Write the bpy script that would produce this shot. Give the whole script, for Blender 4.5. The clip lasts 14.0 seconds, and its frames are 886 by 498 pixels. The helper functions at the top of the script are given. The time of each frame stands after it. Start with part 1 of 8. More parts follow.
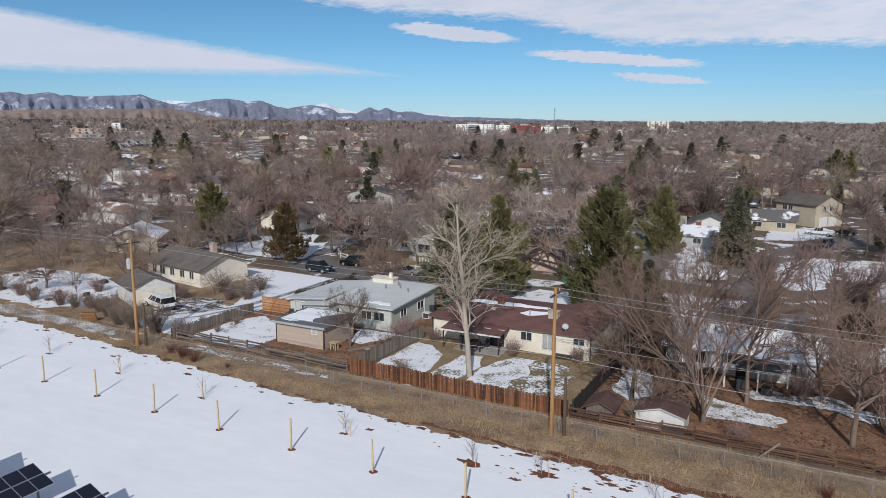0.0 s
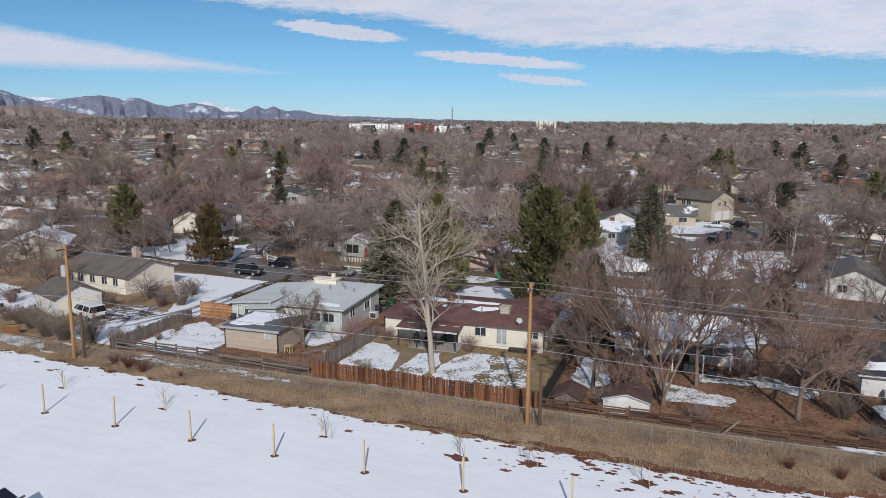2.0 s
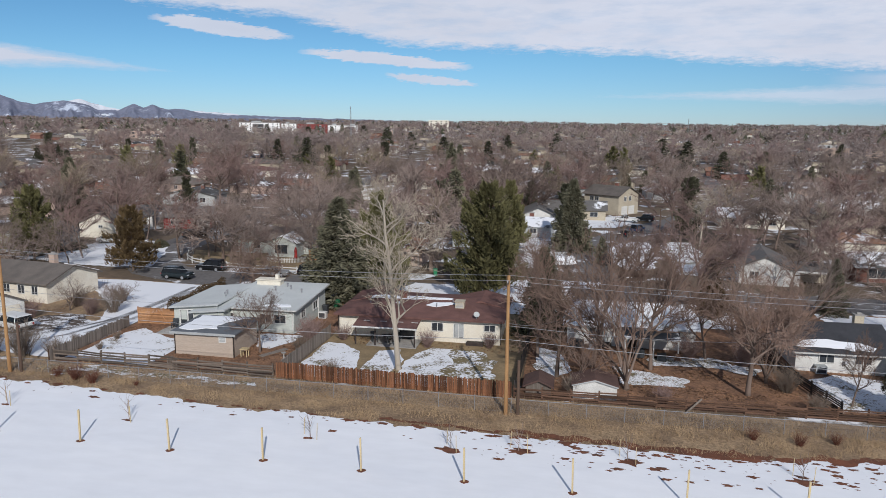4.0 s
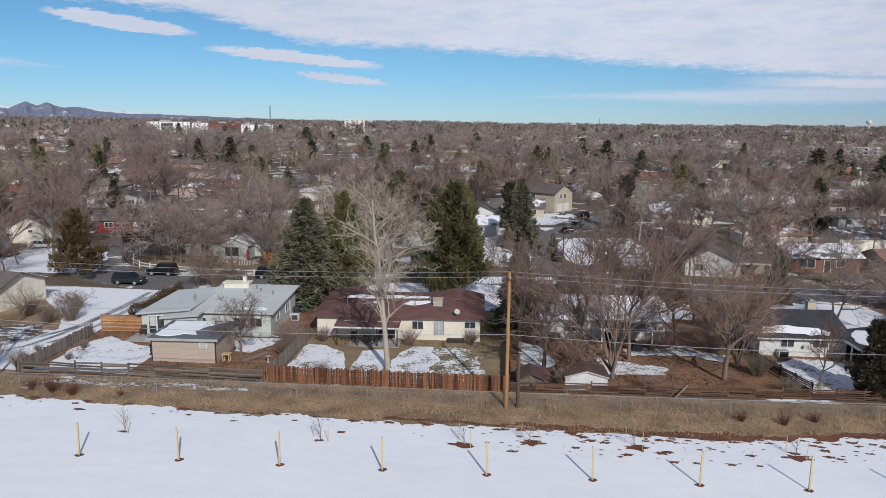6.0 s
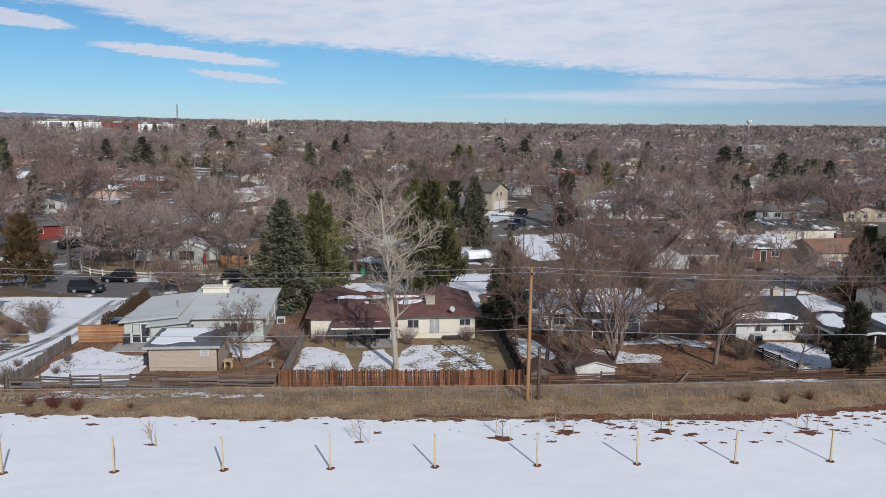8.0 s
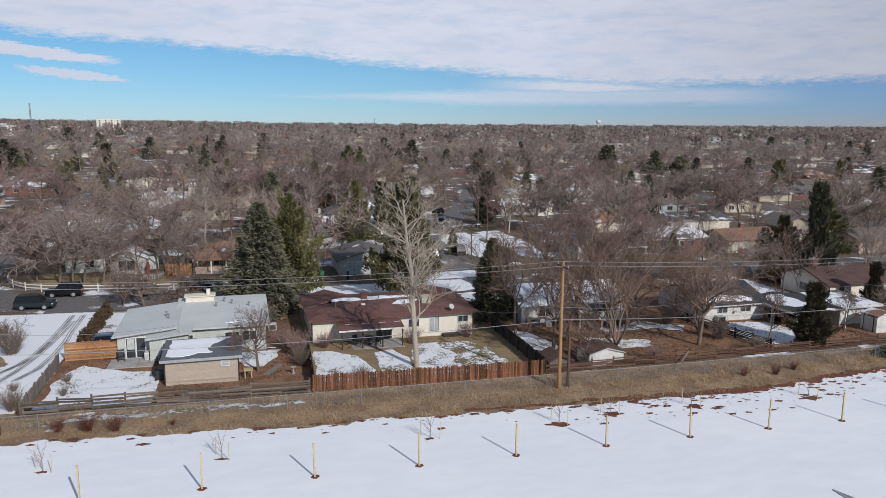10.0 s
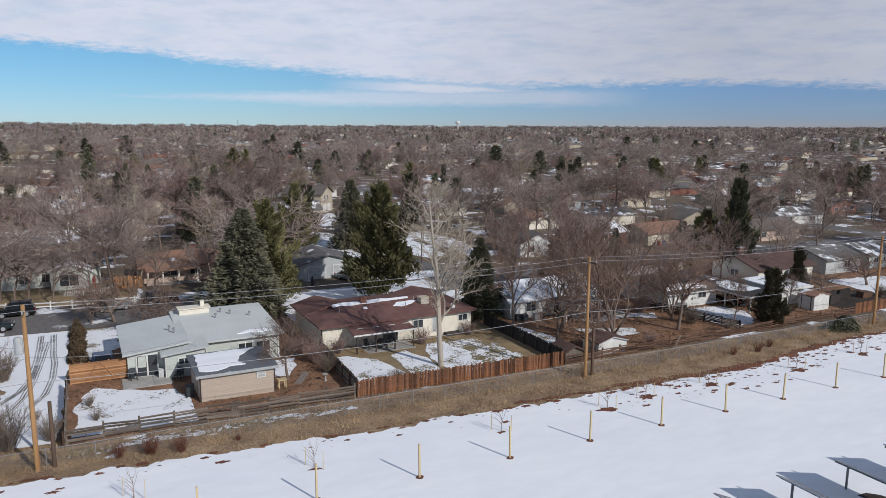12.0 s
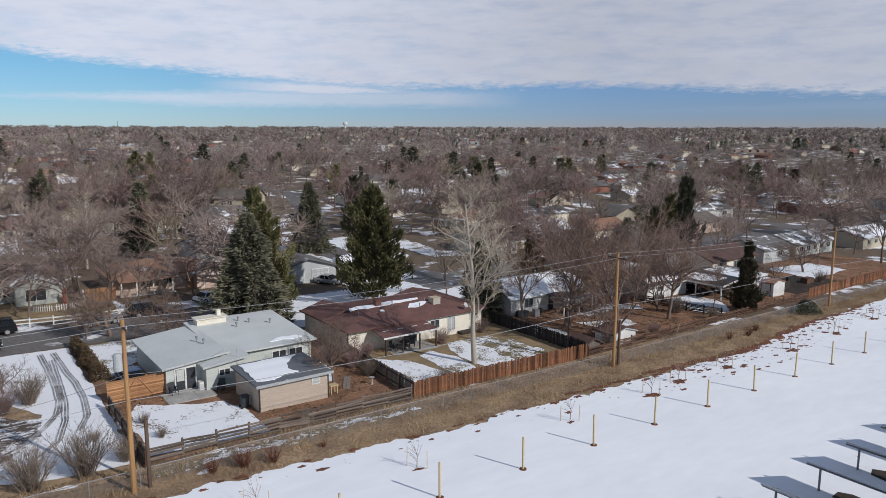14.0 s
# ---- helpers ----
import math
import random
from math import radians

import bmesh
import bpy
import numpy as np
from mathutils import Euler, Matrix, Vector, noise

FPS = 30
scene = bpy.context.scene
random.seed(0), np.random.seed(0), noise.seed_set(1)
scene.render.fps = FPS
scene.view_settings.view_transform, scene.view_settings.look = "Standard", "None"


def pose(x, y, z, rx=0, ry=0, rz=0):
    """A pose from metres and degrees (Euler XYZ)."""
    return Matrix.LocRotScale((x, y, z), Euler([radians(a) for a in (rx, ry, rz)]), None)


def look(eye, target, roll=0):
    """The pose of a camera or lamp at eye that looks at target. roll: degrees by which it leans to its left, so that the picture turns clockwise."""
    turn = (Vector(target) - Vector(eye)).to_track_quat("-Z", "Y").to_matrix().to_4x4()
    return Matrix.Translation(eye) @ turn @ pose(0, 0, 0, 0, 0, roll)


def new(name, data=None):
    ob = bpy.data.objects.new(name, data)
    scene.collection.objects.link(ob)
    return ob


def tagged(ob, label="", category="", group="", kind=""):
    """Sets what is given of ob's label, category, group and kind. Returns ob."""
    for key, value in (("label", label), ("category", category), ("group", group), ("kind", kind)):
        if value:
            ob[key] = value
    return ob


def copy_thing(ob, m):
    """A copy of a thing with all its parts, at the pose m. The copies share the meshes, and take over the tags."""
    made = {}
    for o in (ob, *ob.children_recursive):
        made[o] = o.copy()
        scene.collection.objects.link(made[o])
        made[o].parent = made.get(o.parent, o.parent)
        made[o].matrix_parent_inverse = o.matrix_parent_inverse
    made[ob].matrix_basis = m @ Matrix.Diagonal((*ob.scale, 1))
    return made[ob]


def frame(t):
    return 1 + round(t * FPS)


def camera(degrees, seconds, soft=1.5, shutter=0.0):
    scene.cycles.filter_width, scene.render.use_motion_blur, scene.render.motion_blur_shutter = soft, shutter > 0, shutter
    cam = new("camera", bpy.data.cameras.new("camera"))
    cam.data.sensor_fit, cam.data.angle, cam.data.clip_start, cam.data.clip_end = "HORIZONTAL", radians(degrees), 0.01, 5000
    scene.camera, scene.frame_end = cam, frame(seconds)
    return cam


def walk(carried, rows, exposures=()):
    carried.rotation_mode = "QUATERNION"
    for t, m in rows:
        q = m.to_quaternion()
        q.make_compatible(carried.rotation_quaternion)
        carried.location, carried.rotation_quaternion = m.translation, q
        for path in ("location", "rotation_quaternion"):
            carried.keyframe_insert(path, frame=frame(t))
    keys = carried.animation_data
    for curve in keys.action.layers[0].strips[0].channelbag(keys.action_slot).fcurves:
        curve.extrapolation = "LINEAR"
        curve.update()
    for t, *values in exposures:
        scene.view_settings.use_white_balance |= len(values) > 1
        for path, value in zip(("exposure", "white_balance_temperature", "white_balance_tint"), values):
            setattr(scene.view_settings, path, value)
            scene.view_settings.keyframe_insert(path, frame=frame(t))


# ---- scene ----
import mathutils
cam = camera(62.9, 14.0, 0.8)
METRES, EYE, TILT, LEAN, TURN = 74.0, 23.4, -0.445, 0.227, 27.0
ROWS = [
    (0.0, 0.0, 0.0, 0.0, 0.06, -9.39, -0.35),
    (0.5, -0.0219, -0.001, 0.0005, -1.79, -9.39, -0.39),
    (1.0, -0.0435, -0.0014, 0.0006, -3.88, -9.38, -0.43),
    (1.5, -0.0652, -0.0012, 0.0001, -6.2, -9.37, -0.46),
    (2.0, -0.087, 0.0001, -0.0011, -8.56, -9.37, -0.49),
    (2.5, -0.1098, 0.0025, -0.0023, -10.93, -9.36, -0.51),
    (3.0, -0.1334, 0.0058, -0.0037, -13.26, -9.35, -0.52),
    (5.5, -0.2412, 0.0311, -0.0062, -22.23, -9.32, -0.53),
    (6.0, -0.266, 0.039, -0.0064, -24.01, -9.32, -0.54),
    (6.5, -0.2915, 0.0481, -0.0069, -25.76, -9.32, -0.53),
    (7.0, -0.3185, 0.0589, -0.0076, -27.54, -9.32, -0.52),
    (9.5, -0.5098, 0.1636, -0.008, -39.64, -9.24, -0.3),
    (10.0, -0.5536, 0.1951, -0.0079, -42.7, -9.21, -0.25),
    (10.5, -0.597, 0.2296, -0.0074, -45.76, -9.18, -0.21),
    (11.0, -0.6391, 0.266, -0.0065, -48.77, -9.15, -0.15),
    (11.5, -0.676, 0.3019, -0.0057, -51.48, -9.12, -0.1),
    (12.0, -0.7075, 0.3349, -0.0048, -53.83, -9.11, -0.02),
    (12.5, -0.7379, 0.3694, -0.0039, -56.09, -9.1, 0.06),
    (13.0, -0.7681, 0.4068, -0.0029, -58.37, -9.09, 0.1),
    (13.5, -0.7973, 0.4461, -0.002, -60.62, -9.07, 0.15),
    (14.0, -0.8249, 0.4873, -0.0012, -62.91, -9.06, 0.17),
]
walk(cam, [(t, pose(0, 0, EYE, TILT, LEAN, TURN) @ pose(METRES * x, METRES * y, METRES * z, 90 + pitch, roll, yaw)) for t, x, y, z, yaw, pitch, roll in ROWS],
     exposures=[(0.0, -0.50, 6090, 11), (14.0, -0.50, 6090, 11)])

# ---------------------------------------------------------------- world and sun
SUN_AZ, SUN_EL = 160.0, 31.7   # degrees clockwise from +y, degrees up


class Nodes:
    """Short-hand for building a node tree."""

    def __init__(self, tree):
        self.t = tree

    def put(self, kind, **kw):
        n = self.t.nodes.new(kind)
        for k, v in kw.items():
            if k in n.inputs:
                n.inputs[k].default_value = v
        return n

    def link(self, a, b):
        self.t.links.new(a, b)

    def math(self, op, a, b=None, c=None, clamp=False):
        n = self.t.nodes.new("ShaderNodeMath")
        n.operation, n.use_clamp = op, clamp
        for i, v in enumerate((a, b, c)):
            if v is None:
                continue
            if isinstance(v, (int, float)):
                n.inputs[i].default_value = v
            else:
                self.t.links.new(v, n.inputs[i])
        return n.outputs[0]

    def ramp(self, fac, stops):
        n = self.t.nodes.new("ShaderNodeValToRGB")
        r = n.color_ramp
        while len(r.elements) < len(stops):
            r.elements.new(0.5)
        for e, (p, c) in zip(r.elements, stops):
            e.position = p
            e.color = (c, c, c, 1) if isinstance(c, (int, float)) else (*c, 1)
        self.t.links.new(fac, n.inputs[0])
        return n.outputs[0]

    def mix(self, fac, a, b, mode="MIX"):
        n = self.t.nodes.new("ShaderNodeMix")
        n.data_type, n.blend_type = "RGBA", mode
        for i, v in ((0, fac), (6, a), (7, b)):
            if isinstance(v, (int, float)):
                n.inputs[i].default_value = v
            elif isinstance(v, tuple):
                n.inputs[i].default_value = (*v, 1)
            else:
                self.t.links.new(v, n.inputs[i])
        return n.outputs[2]

    def noise(self, vec, scale, detail=4.0, rough=0.55, stretch=None):
        if stretch:
            m = self.t.nodes.new("ShaderNodeMapping")
            m.inputs["Scale"].default_value = stretch
            self.t.links.new(vec, m.inputs[0])
            vec = m.outputs[0]
        n = self.put("ShaderNodeTexNoise", Scale=scale, Detail=detail, Roughness=rough)
        if vec is not None:
            self.t.links.new(vec, n.inputs["Vector"])
        return n.outputs[0]


def make_world():
    world = bpy.data.worlds.new("sky")
    scene.world = world
    world.use_nodes = True
    world.node_tree.nodes.clear()
    k = Nodes(world.node_tree)
    sky = k.put("ShaderNodeTexSky")
    sky.sky_type, sky.sun_disc = "NISHITA", False
    sky.sun_elevation, sky.sun_rotation = radians(SUN_EL), radians(SUN_AZ)
    sky.altitude, sky.air_density, sky.dust_density, sky.ozone_density = 1650, 1.0, 0.15, 2.2
    co = k.put("ShaderNodeTexCoord").outputs["Generated"]
    s = k.put("ShaderNodeSeparateXYZ")
    k.link(co, s.inputs[0])
    az = k.math("MULTIPLY", k.math("ARCTAN2", s.outputs[0], s.outputs[1]), 57.2958)
    el = k.math("MULTIPLY", k.math("ARCSINE", s.outputs[2]), 57.2958)
    # wisps: noise in a stretched azimuth / height space
    cx = k.put("ShaderNodeCombineXYZ")
    k.link(k.math("MULTIPLY", az, 0.085), cx.inputs[0])
    k.link(k.math("MULTIPLY", el, 0.36), cx.inputs[1])
    broad = k.math("SUBTRACT", k.noise(cx.outputs[0], 1.6, 4, 0.55), 0.5)
    fine = k.math("SUBTRACT", k.noise(cx.outputs[0], 6.0, 6, 0.62), 0.5)
    torn = k.math("SUBTRACT", k.noise(cx.outputs[0], 17.0, 5, 0.65), 0.5)
    wob = k.math("ADD", k.math("ADD", k.math("MULTIPLY", broad, 1.0), k.math("MULTIPLY", fine, 1.7)), k.math("MULTIPLY", torn, 1.5))
    # lower edge of the high sheet, by azimuth from -60 to 90 degrees
    a01 = k.math("DIVIDE", k.math("ADD", az, 60.0), 150.0, clamp=True)
    edge = k.ramp(a01, [(0.0, 1.0), (0.10, 0.88), (0.135, 0.72), (0.20, 0.64), (0.255, 0.60), (0.31, 0.46), (0.42, 0.40), (0.50, 0.32), (0.533, 0.28), (0.60, 0.225), (0.70, 0.24), (0.85, 0.17), (1.0, 0.16)])
    over = k.math("SUBTRACT", k.math("ADD", el, k.math("MULTIPLY", wob, 0.75)), k.math("MULTIPLY", edge, 12.5))
    thin = k.ramp(k.noise(cx.outputs[0], 3.0, 7, 0.6), [(0.28, 0.74), (0.56, 1.0)])
    high = k.ramp(k.math("DIVIDE", el, 60.0, clamp=True), [(0.0, 1.0), (0.2, 1.0), (0.42, 0.30), (1.0, 0.25)])
    sheet = k.math("MULTIPLY", k.math("MULTIPLY", k.math("MULTIPLY", over, 1.5, clamp=True), thin), high)

    def streak(a0, e0, wa, we, slope, gain):
        """A lens of cloud."""
        da = k.math("SUBTRACT", az, a0)
        de = k.math("SUBTRACT", k.math("SUBTRACT", k.math("ADD", el, k.math("MULTIPLY", wob, 0.42)), e0), k.math("MULTIPLY", da, slope))
        q = k.math("ADD", k.math("POWER", k.math("ABSOLUTE", k.math("DIVIDE", da, wa)), 2.0), k.math("POWER", k.math("ABSOLUTE", k.math("DIVIDE", de, we)), 2.0))
        return k.math("MULTIPLY", k.math("MULTIPLY", k.math("SUBTRACT", 1.0, q), 2.6, clamp=True), gain)

    def wedge(a_tip, e_tip, slope, open_rate, most, gain, way, crisp=3.0, reach=200.0):
        """A long wedge of cloud that thickens away from its tip."""
        da = k.math("SUBTRACT", az, a_tip)
        half = k.math("MINIMUM", k.math("MAXIMUM", k.math("MULTIPLY", da, open_rate * way), 0.0), most)
        de = k.math("SUBTRACT", k.math("SUBTRACT", k.math("ADD", el, k.math("MULTIPLY", wob, 0.3)), e_tip), k.math("MULTIPLY", da, slope))
        fade = k.math("MULTIPLY", k.math("SUBTRACT", reach, k.math("ABSOLUTE", da)), 0.15, clamp=True)
        return k.math("MULTIPLY", k.math("MULTIPLY", k.math("MULTIPLY", k.math("SUBTRACT", half, k.math("ABSOLUTE", de)), crisp, clamp=True), gain), fade)

    masks = [sheet, wedge(-29.0, 3.55, -0.066, 0.075, 3.4, 0.95, -1, 1.6), streak(-14.2, 4.80, 6.8, 0.48, -0.075, 0.95), streak(-10.7, 3.28, 3.7, 0.32, -0.10, 0.85), streak(-26.2, 6.75, 5.2, 0.55, -0.10, 0.92),
             wedge(0.5, 2.1, 0.004, 0.042, 0.75, 0.62, 1, 2.0, 42.0), wedge(37.5, 2.65, -0.025, 0.055, 0.6, 0.97, -1, 2.4, 20.0), wedge(46.0, 1.2, 0.02, 0.03, 1.2, 0.25, 1, 0.8)]
    cover = masks[0]
    for m in masks[1:]:
        cover = k.math("MAXIMUM", cover, m)
    # grey-violet bellies where the sheet is thick
    shade = k.ramp(k.math("MULTIPLY", k.math("ADD", az, 10.0), 0.011, clamp=True), [(0.0, 1.04), (0.15, 1.10), (0.34, 1.07), (0.50, 0.91), (0.62, 0.79), (0.80, 0.82), (1.0, 0.86)])
    tone = k.mix(k.noise(cx.outputs[0], 1.7, 5, 0.6), (8.1, 8.35, 9.3), (9.9, 10.15, 11.0))
    tone = k.mix(1.0, tone, shade, "MULTIPLY")
    col = k.mix(cover, k.mix(1.0, sky.outputs[0], k.mix(k.ramp(a01, [(0.48, 0.0), (0.72, 1.0)]),
            k.ramp(k.math("DIVIDE", el, 14.0, clamp=True), [(0.0, (0.66, 0.86, 1.17)), (0.35, (0.66, 0.97, 1.14)), (1.0, (0.62, 0.98, 1.06))]),
            k.ramp(k.math("DIVIDE", el, 14.0, clamp=True), [(0.0, (0.64, 0.66, 0.94)), (0.06, (0.56, 0.69, 1.08)), (0.35, (0.62, 0.80, 1.16)), (1.0, (0.68, 0.95, 1.12))])), "MULTIPLY"), tone)
    bg = k.put("ShaderNodeBackground", Strength=0.096)
    k.link(col, bg.inputs[0])
    out = k.put("ShaderNodeOutputWorld")
    k.link(bg.outputs[0], out.inputs[0])


make_world()
sun = new("sun", bpy.data.lights.new("sun", "SUN"))
sun.data.energy, sun.data.angle, sun.data.color = 4.75, radians(0.8), (1.0, 0.94, 0.85)
sx, sy = math.sin(radians(SUN_AZ)), math.cos(radians(SUN_AZ))
sun.matrix_world = look((sx * 100, sy * 100, 100 * math.tan(radians(SUN_EL))), (0, 0, 0))


# ---------------------------------------------------------------- materials
MATS = {}


def mat(name, col, col2=None, scale=3.0, rough=0.85, bump=0.0, fine=20.0, metal=0.0, vary=0.0, spec=0.3, coords="Object", stretch=None, lo=0.35, hi=0.65, grit=0.25):
    """Two-tone surface: broad stains between col and col2, a finer grain over them, relief, and a shift of value from object to object."""
    if name in MATS:
        return MATS[name]
    m = bpy.data.materials.new(name)
    m.use_nodes = True
    k = Nodes(m.node_tree)
    p = m.node_tree.nodes["Principled BSDF"]
    p.inputs["Roughness"].default_value, p.inputs["Metallic"].default_value = rough, metal
    p.inputs["Specular IOR Level"].default_value = spec
    col2 = col2 or tuple(c * 0.75 for c in col)
    tc = k.put("ShaderNodeTexCoord").outputs[coords] if coords == "Object" else k.put("ShaderNodeNewGeometry").outputs["Position"]
    big = k.ramp(k.noise(tc, scale, 5, 0.6, stretch), [(lo, 0.0), (hi, 1.0)])
    c = k.mix(big, col, col2)
    grain = k.noise(tc, fine, 4, 0.6, stretch)
    c = k.mix(1.0, c, k.ramp(grain, [(0.2, 1 - grit), (0.8, 1 + grit * 0.85)]), "MULTIPLY")
    if vary:
        oi = k.put("ShaderNodeObjectInfo").outputs["Random"]
        c = k.mix(1.0, c, k.ramp(oi, [(0.0, 1 - vary), (1.0, 1 + vary)]), "MULTIPLY")
    k.link(c, p.inputs["Base Color"])
    if bump:
        b = k.put("ShaderNodeBump", Strength=min(bump, 1.0), Distance=0.05)
        k.link(grain, b.inputs["Height"])
        k.link(b.outputs[0], p.inputs["Normal"])
    MATS[name] = m
    return m


def snowy(name, base, base2, cover, scale=0.5, fine=8.0, rough=0.9, snow=(0.79, 0.795, 0.815), vary=0.15, coords="Object", soft=0.03, stretch=None, bump=0.4, mottle=0.12):
    """A surface partly under old snow: patches with crisp, melted edges."""
    if name in MATS:
        return MATS[name]
    m = bpy.data.materials.new(name)
    m.use_nodes = True
    k = Nodes(m.node_tree)
    p = m.node_tree.nodes["Principled BSDF"]
    p.inputs["Roughness"].default_value, p.inputs["Specular IOR Level"].default_value = rough, 0.25
    geo = k.put("ShaderNodeNewGeometry")
    tc = k.put("ShaderNodeTexCoord").outputs["Object"] if coords == "Object" else geo.outputs["Position"]
    oi = k.put("ShaderNodeObjectInfo").outputs["Random"]
    if coords == "Object":
        sh = k.put("ShaderNodeVectorMath")
        sh.operation = "ADD"
        k.link(tc, sh.inputs[0])
        k.link(k.math("MULTIPLY", oi, 300.0), sh.inputs[1])
        tc = sh.outputs[0]
    n1 = k.noise(tc, scale, 6, 0.62, stretch)
    n2 = k.noise(tc, fine, 4, 0.6)
    h = k.math("ADD", n1, k.math("MULTIPLY", k.math("SUBTRACT", n2, 0.5), mottle))
    lim = 0.5 + 0.28 * (0.5 - cover)
    if coords == "Object" and vary:
        h = k.math("ADD", h, k.math("MULTIPLY", k.math("SUBTRACT", oi, 0.5), vary))
    f = k.ramp(h, [(max(lim - soft, 0.0), 0.0), (min(lim + soft, 1.0), 1.0)])
    b = k.mix(k.noise(tc, scale * 3.1, 4, 0.6), base, base2)
    b = k.mix(1.0, b, k.ramp(n2, [(0.2, 0.7), (0.8, 1.25)]), "MULTIPLY")
    k.link(k.mix(f, b, snow), p.inputs["Base Color"])
    bp = k.put("ShaderNodeBump", Strength=bump, Distance=0.06)
    k.link(k.math("ADD", n2, f), bp.inputs["Height"])
    k.link(bp.outputs[0], p.inputs["Normal"])
    MATS[name] = m
    return m


def glass_mat():
    m = mat("window_glass", (0.03, 0.035, 0.045), (0.05, 0.055, 0.06), 0.8, rough=0.12, spec=0.6)
    return m


BARK = mat("grey_bark", (0.205, 0.152, 0.122), (0.125, 0.093, 0.075), 2.0, 0.95, 0.6, 14, vary=0.2, stretch=(3, 3, 0.6))
PALE_BARK = mat("pale_bark", (0.46, 0.41, 0.34), (0.33, 0.28, 0.22), 1.5, 0.9, 0.5, 12, stretch=(3, 3, 0.5))
TWIG = mat("bare_twigs", (0.310, 0.240, 0.205), (0.207, 0.162, 0.140), 0.4, 0.95, vary=0.25)
TWIG_DARK = mat("dark_grey_twigs", (0.248, 0.168, 0.130), (0.154, 0.107, 0.084), 0.4, 0.95, vary=0.2)
TWIG_GROVE = mat("dark_brown_twigs", (0.13, 0.092, 0.078), (0.085, 0.062, 0.054), 0.4, 0.95, vary=0.15)
# Far-off twigs: greyer copies of the near tones, distance haze mixed in.
HAZE_TWIG = mat("far_hazy_twigs", (0.299, 0.240, 0.216), (0.209, 0.167, 0.155), 0.05, 0.95, coords="World")
HAZE_TWIG_RED = mat("far_reddish_twigs", (0.314, 0.233, 0.213), (0.224, 0.166, 0.152), 0.05, 0.95, coords="World")
HAZE_TWIG_TAN = mat("far_tan_twigs", (0.385, 0.321, 0.271), (0.293, 0.243, 0.206), 0.05, 0.95, coords="World")
TWIG_RED = mat("reddish_twigs", (0.282, 0.194, 0.169), (0.192, 0.133, 0.119), 0.4, 0.95, vary=0.2)
TWIG_TAN = mat("tan_twigs", (0.349, 0.276, 0.204), (0.242, 0.194, 0.145), 0.4, 0.95, vary=0.2)
TWIG_PALE = mat("pale_twigs", (0.42, 0.36, 0.28), (0.31, 0.26, 0.20), 0.4, 0.95, vary=0.1)
PINE = mat("pine_needles", (0.19, 0.175, 0.075), (0.10, 0.095, 0.043), 1.2, 0.85, vary=0.25)
SPRUCE = mat("spruce_needles", (0.205, 0.190, 0.122), (0.108, 0.106, 0.072), 1.2, 0.85, vary=0.2)
BROWN_NEEDLE = mat("winter_brown_needles", (0.16, 0.105, 0.05), (0.085, 0.062, 0.03), 1.2, 0.9, vary=0.15)
OLIVE_NEEDLE = mat("olive_needles", (0.085, 0.070, 0.040), (0.050, 0.044, 0.026), 1.0, 0.9, vary=0.2)
DARK_NEEDLE = mat("dark_needles", (0.062, 0.068, 0.040), (0.085, 0.078, 0.050), 1.0, 0.9, vary=0.25)
SNOW = mat("snow", (0.865, 0.868, 0.882), (0.805, 0.815, 0.842), 0.09, 0.75, 0.22, 0.6, spec=0.25, coords="World", grit=0.05, stretch=(0.6, 1.6, 1))
GROUND = snowy("winter_lawn_and_old_snow", (0.185, 0.135, 0.09), (0.105, 0.08, 0.06), 0.20, 0.10, 1.3, coords="World", soft=0.025)
LAWN = mat("dormant_lawn", (0.31, 0.225, 0.125), (0.21, 0.155, 0.088), 0.5, 0.95, 0.4, 5, coords="World")
DRIVE_SNOW = snowy("smooth_yard_snow", (0.22, 0.165, 0.10), (0.15, 0.11, 0.075), 2.2, 0.45, 4.5, coords="World", soft=0.05, mottle=0.22)
TRACK = snowy("dark_tyre_slush", (0.19, 0.175, 0.17), (0.10, 0.092, 0.09), 0.12, 0.7, 7.0, coords="World", soft=0.22, mottle=0.25)
MUD_SNOW = snowy("mud_and_slush", (0.13, 0.10, 0.082), (0.075, 0.06, 0.05), 0.42, 0.8, 5.0, coords="World", soft=0.05, mottle=0.5, stretch=(0.6, 1.6, 1))
LAWN_SNOW = snowy("lawn_with_thin_snow", (0.24, 0.19, 0.10), (0.16, 0.13, 0.075), 0.72, 0.45, 6.0, coords="World", soft=0.07, mottle=0.6)
LAWN_EDGED = snowy("snow_over_lawn", (0.22, 0.17, 0.10), (0.15, 0.12, 0.075), 1.0, 0.6, 6.0, coords="World", soft=0.05, mottle=0.75)
LAWN_COVERED = snowy("lawn_under_thin_snow", (0.24, 0.19, 0.10), (0.16, 0.13, 0.075), 0.86, 0.45, 5.0, coords="World", soft=0.06, mottle=0.8)
LAWN_SPECKLED = snowy("lawn_with_speckled_snow", (0.24, 0.19, 0.10), (0.16, 0.13, 0.075), 0.36, 0.5, 3.2, coords="World", soft=0.05, mottle=0.9)
YARD_SNOW = snowy("yard_snow", (0.22, 0.165, 0.10), (0.15, 0.11, 0.075), 1.05, 0.45, 4.5, coords="World", soft=0.04, mottle=0.28)
DIRT = mat("brown_yard_dirt", (0.30, 0.165, 0.095), (0.16, 0.09, 0.056), 0.45, 0.95, 0.9, 4.0, coords="World", grit=0.6)
MULCH = mat("dark_mulch", (0.060, 0.045, 0.036), (0.030, 0.024, 0.021), 0.7, 0.95, 0.6, 5, coords="World", grit=0.5)
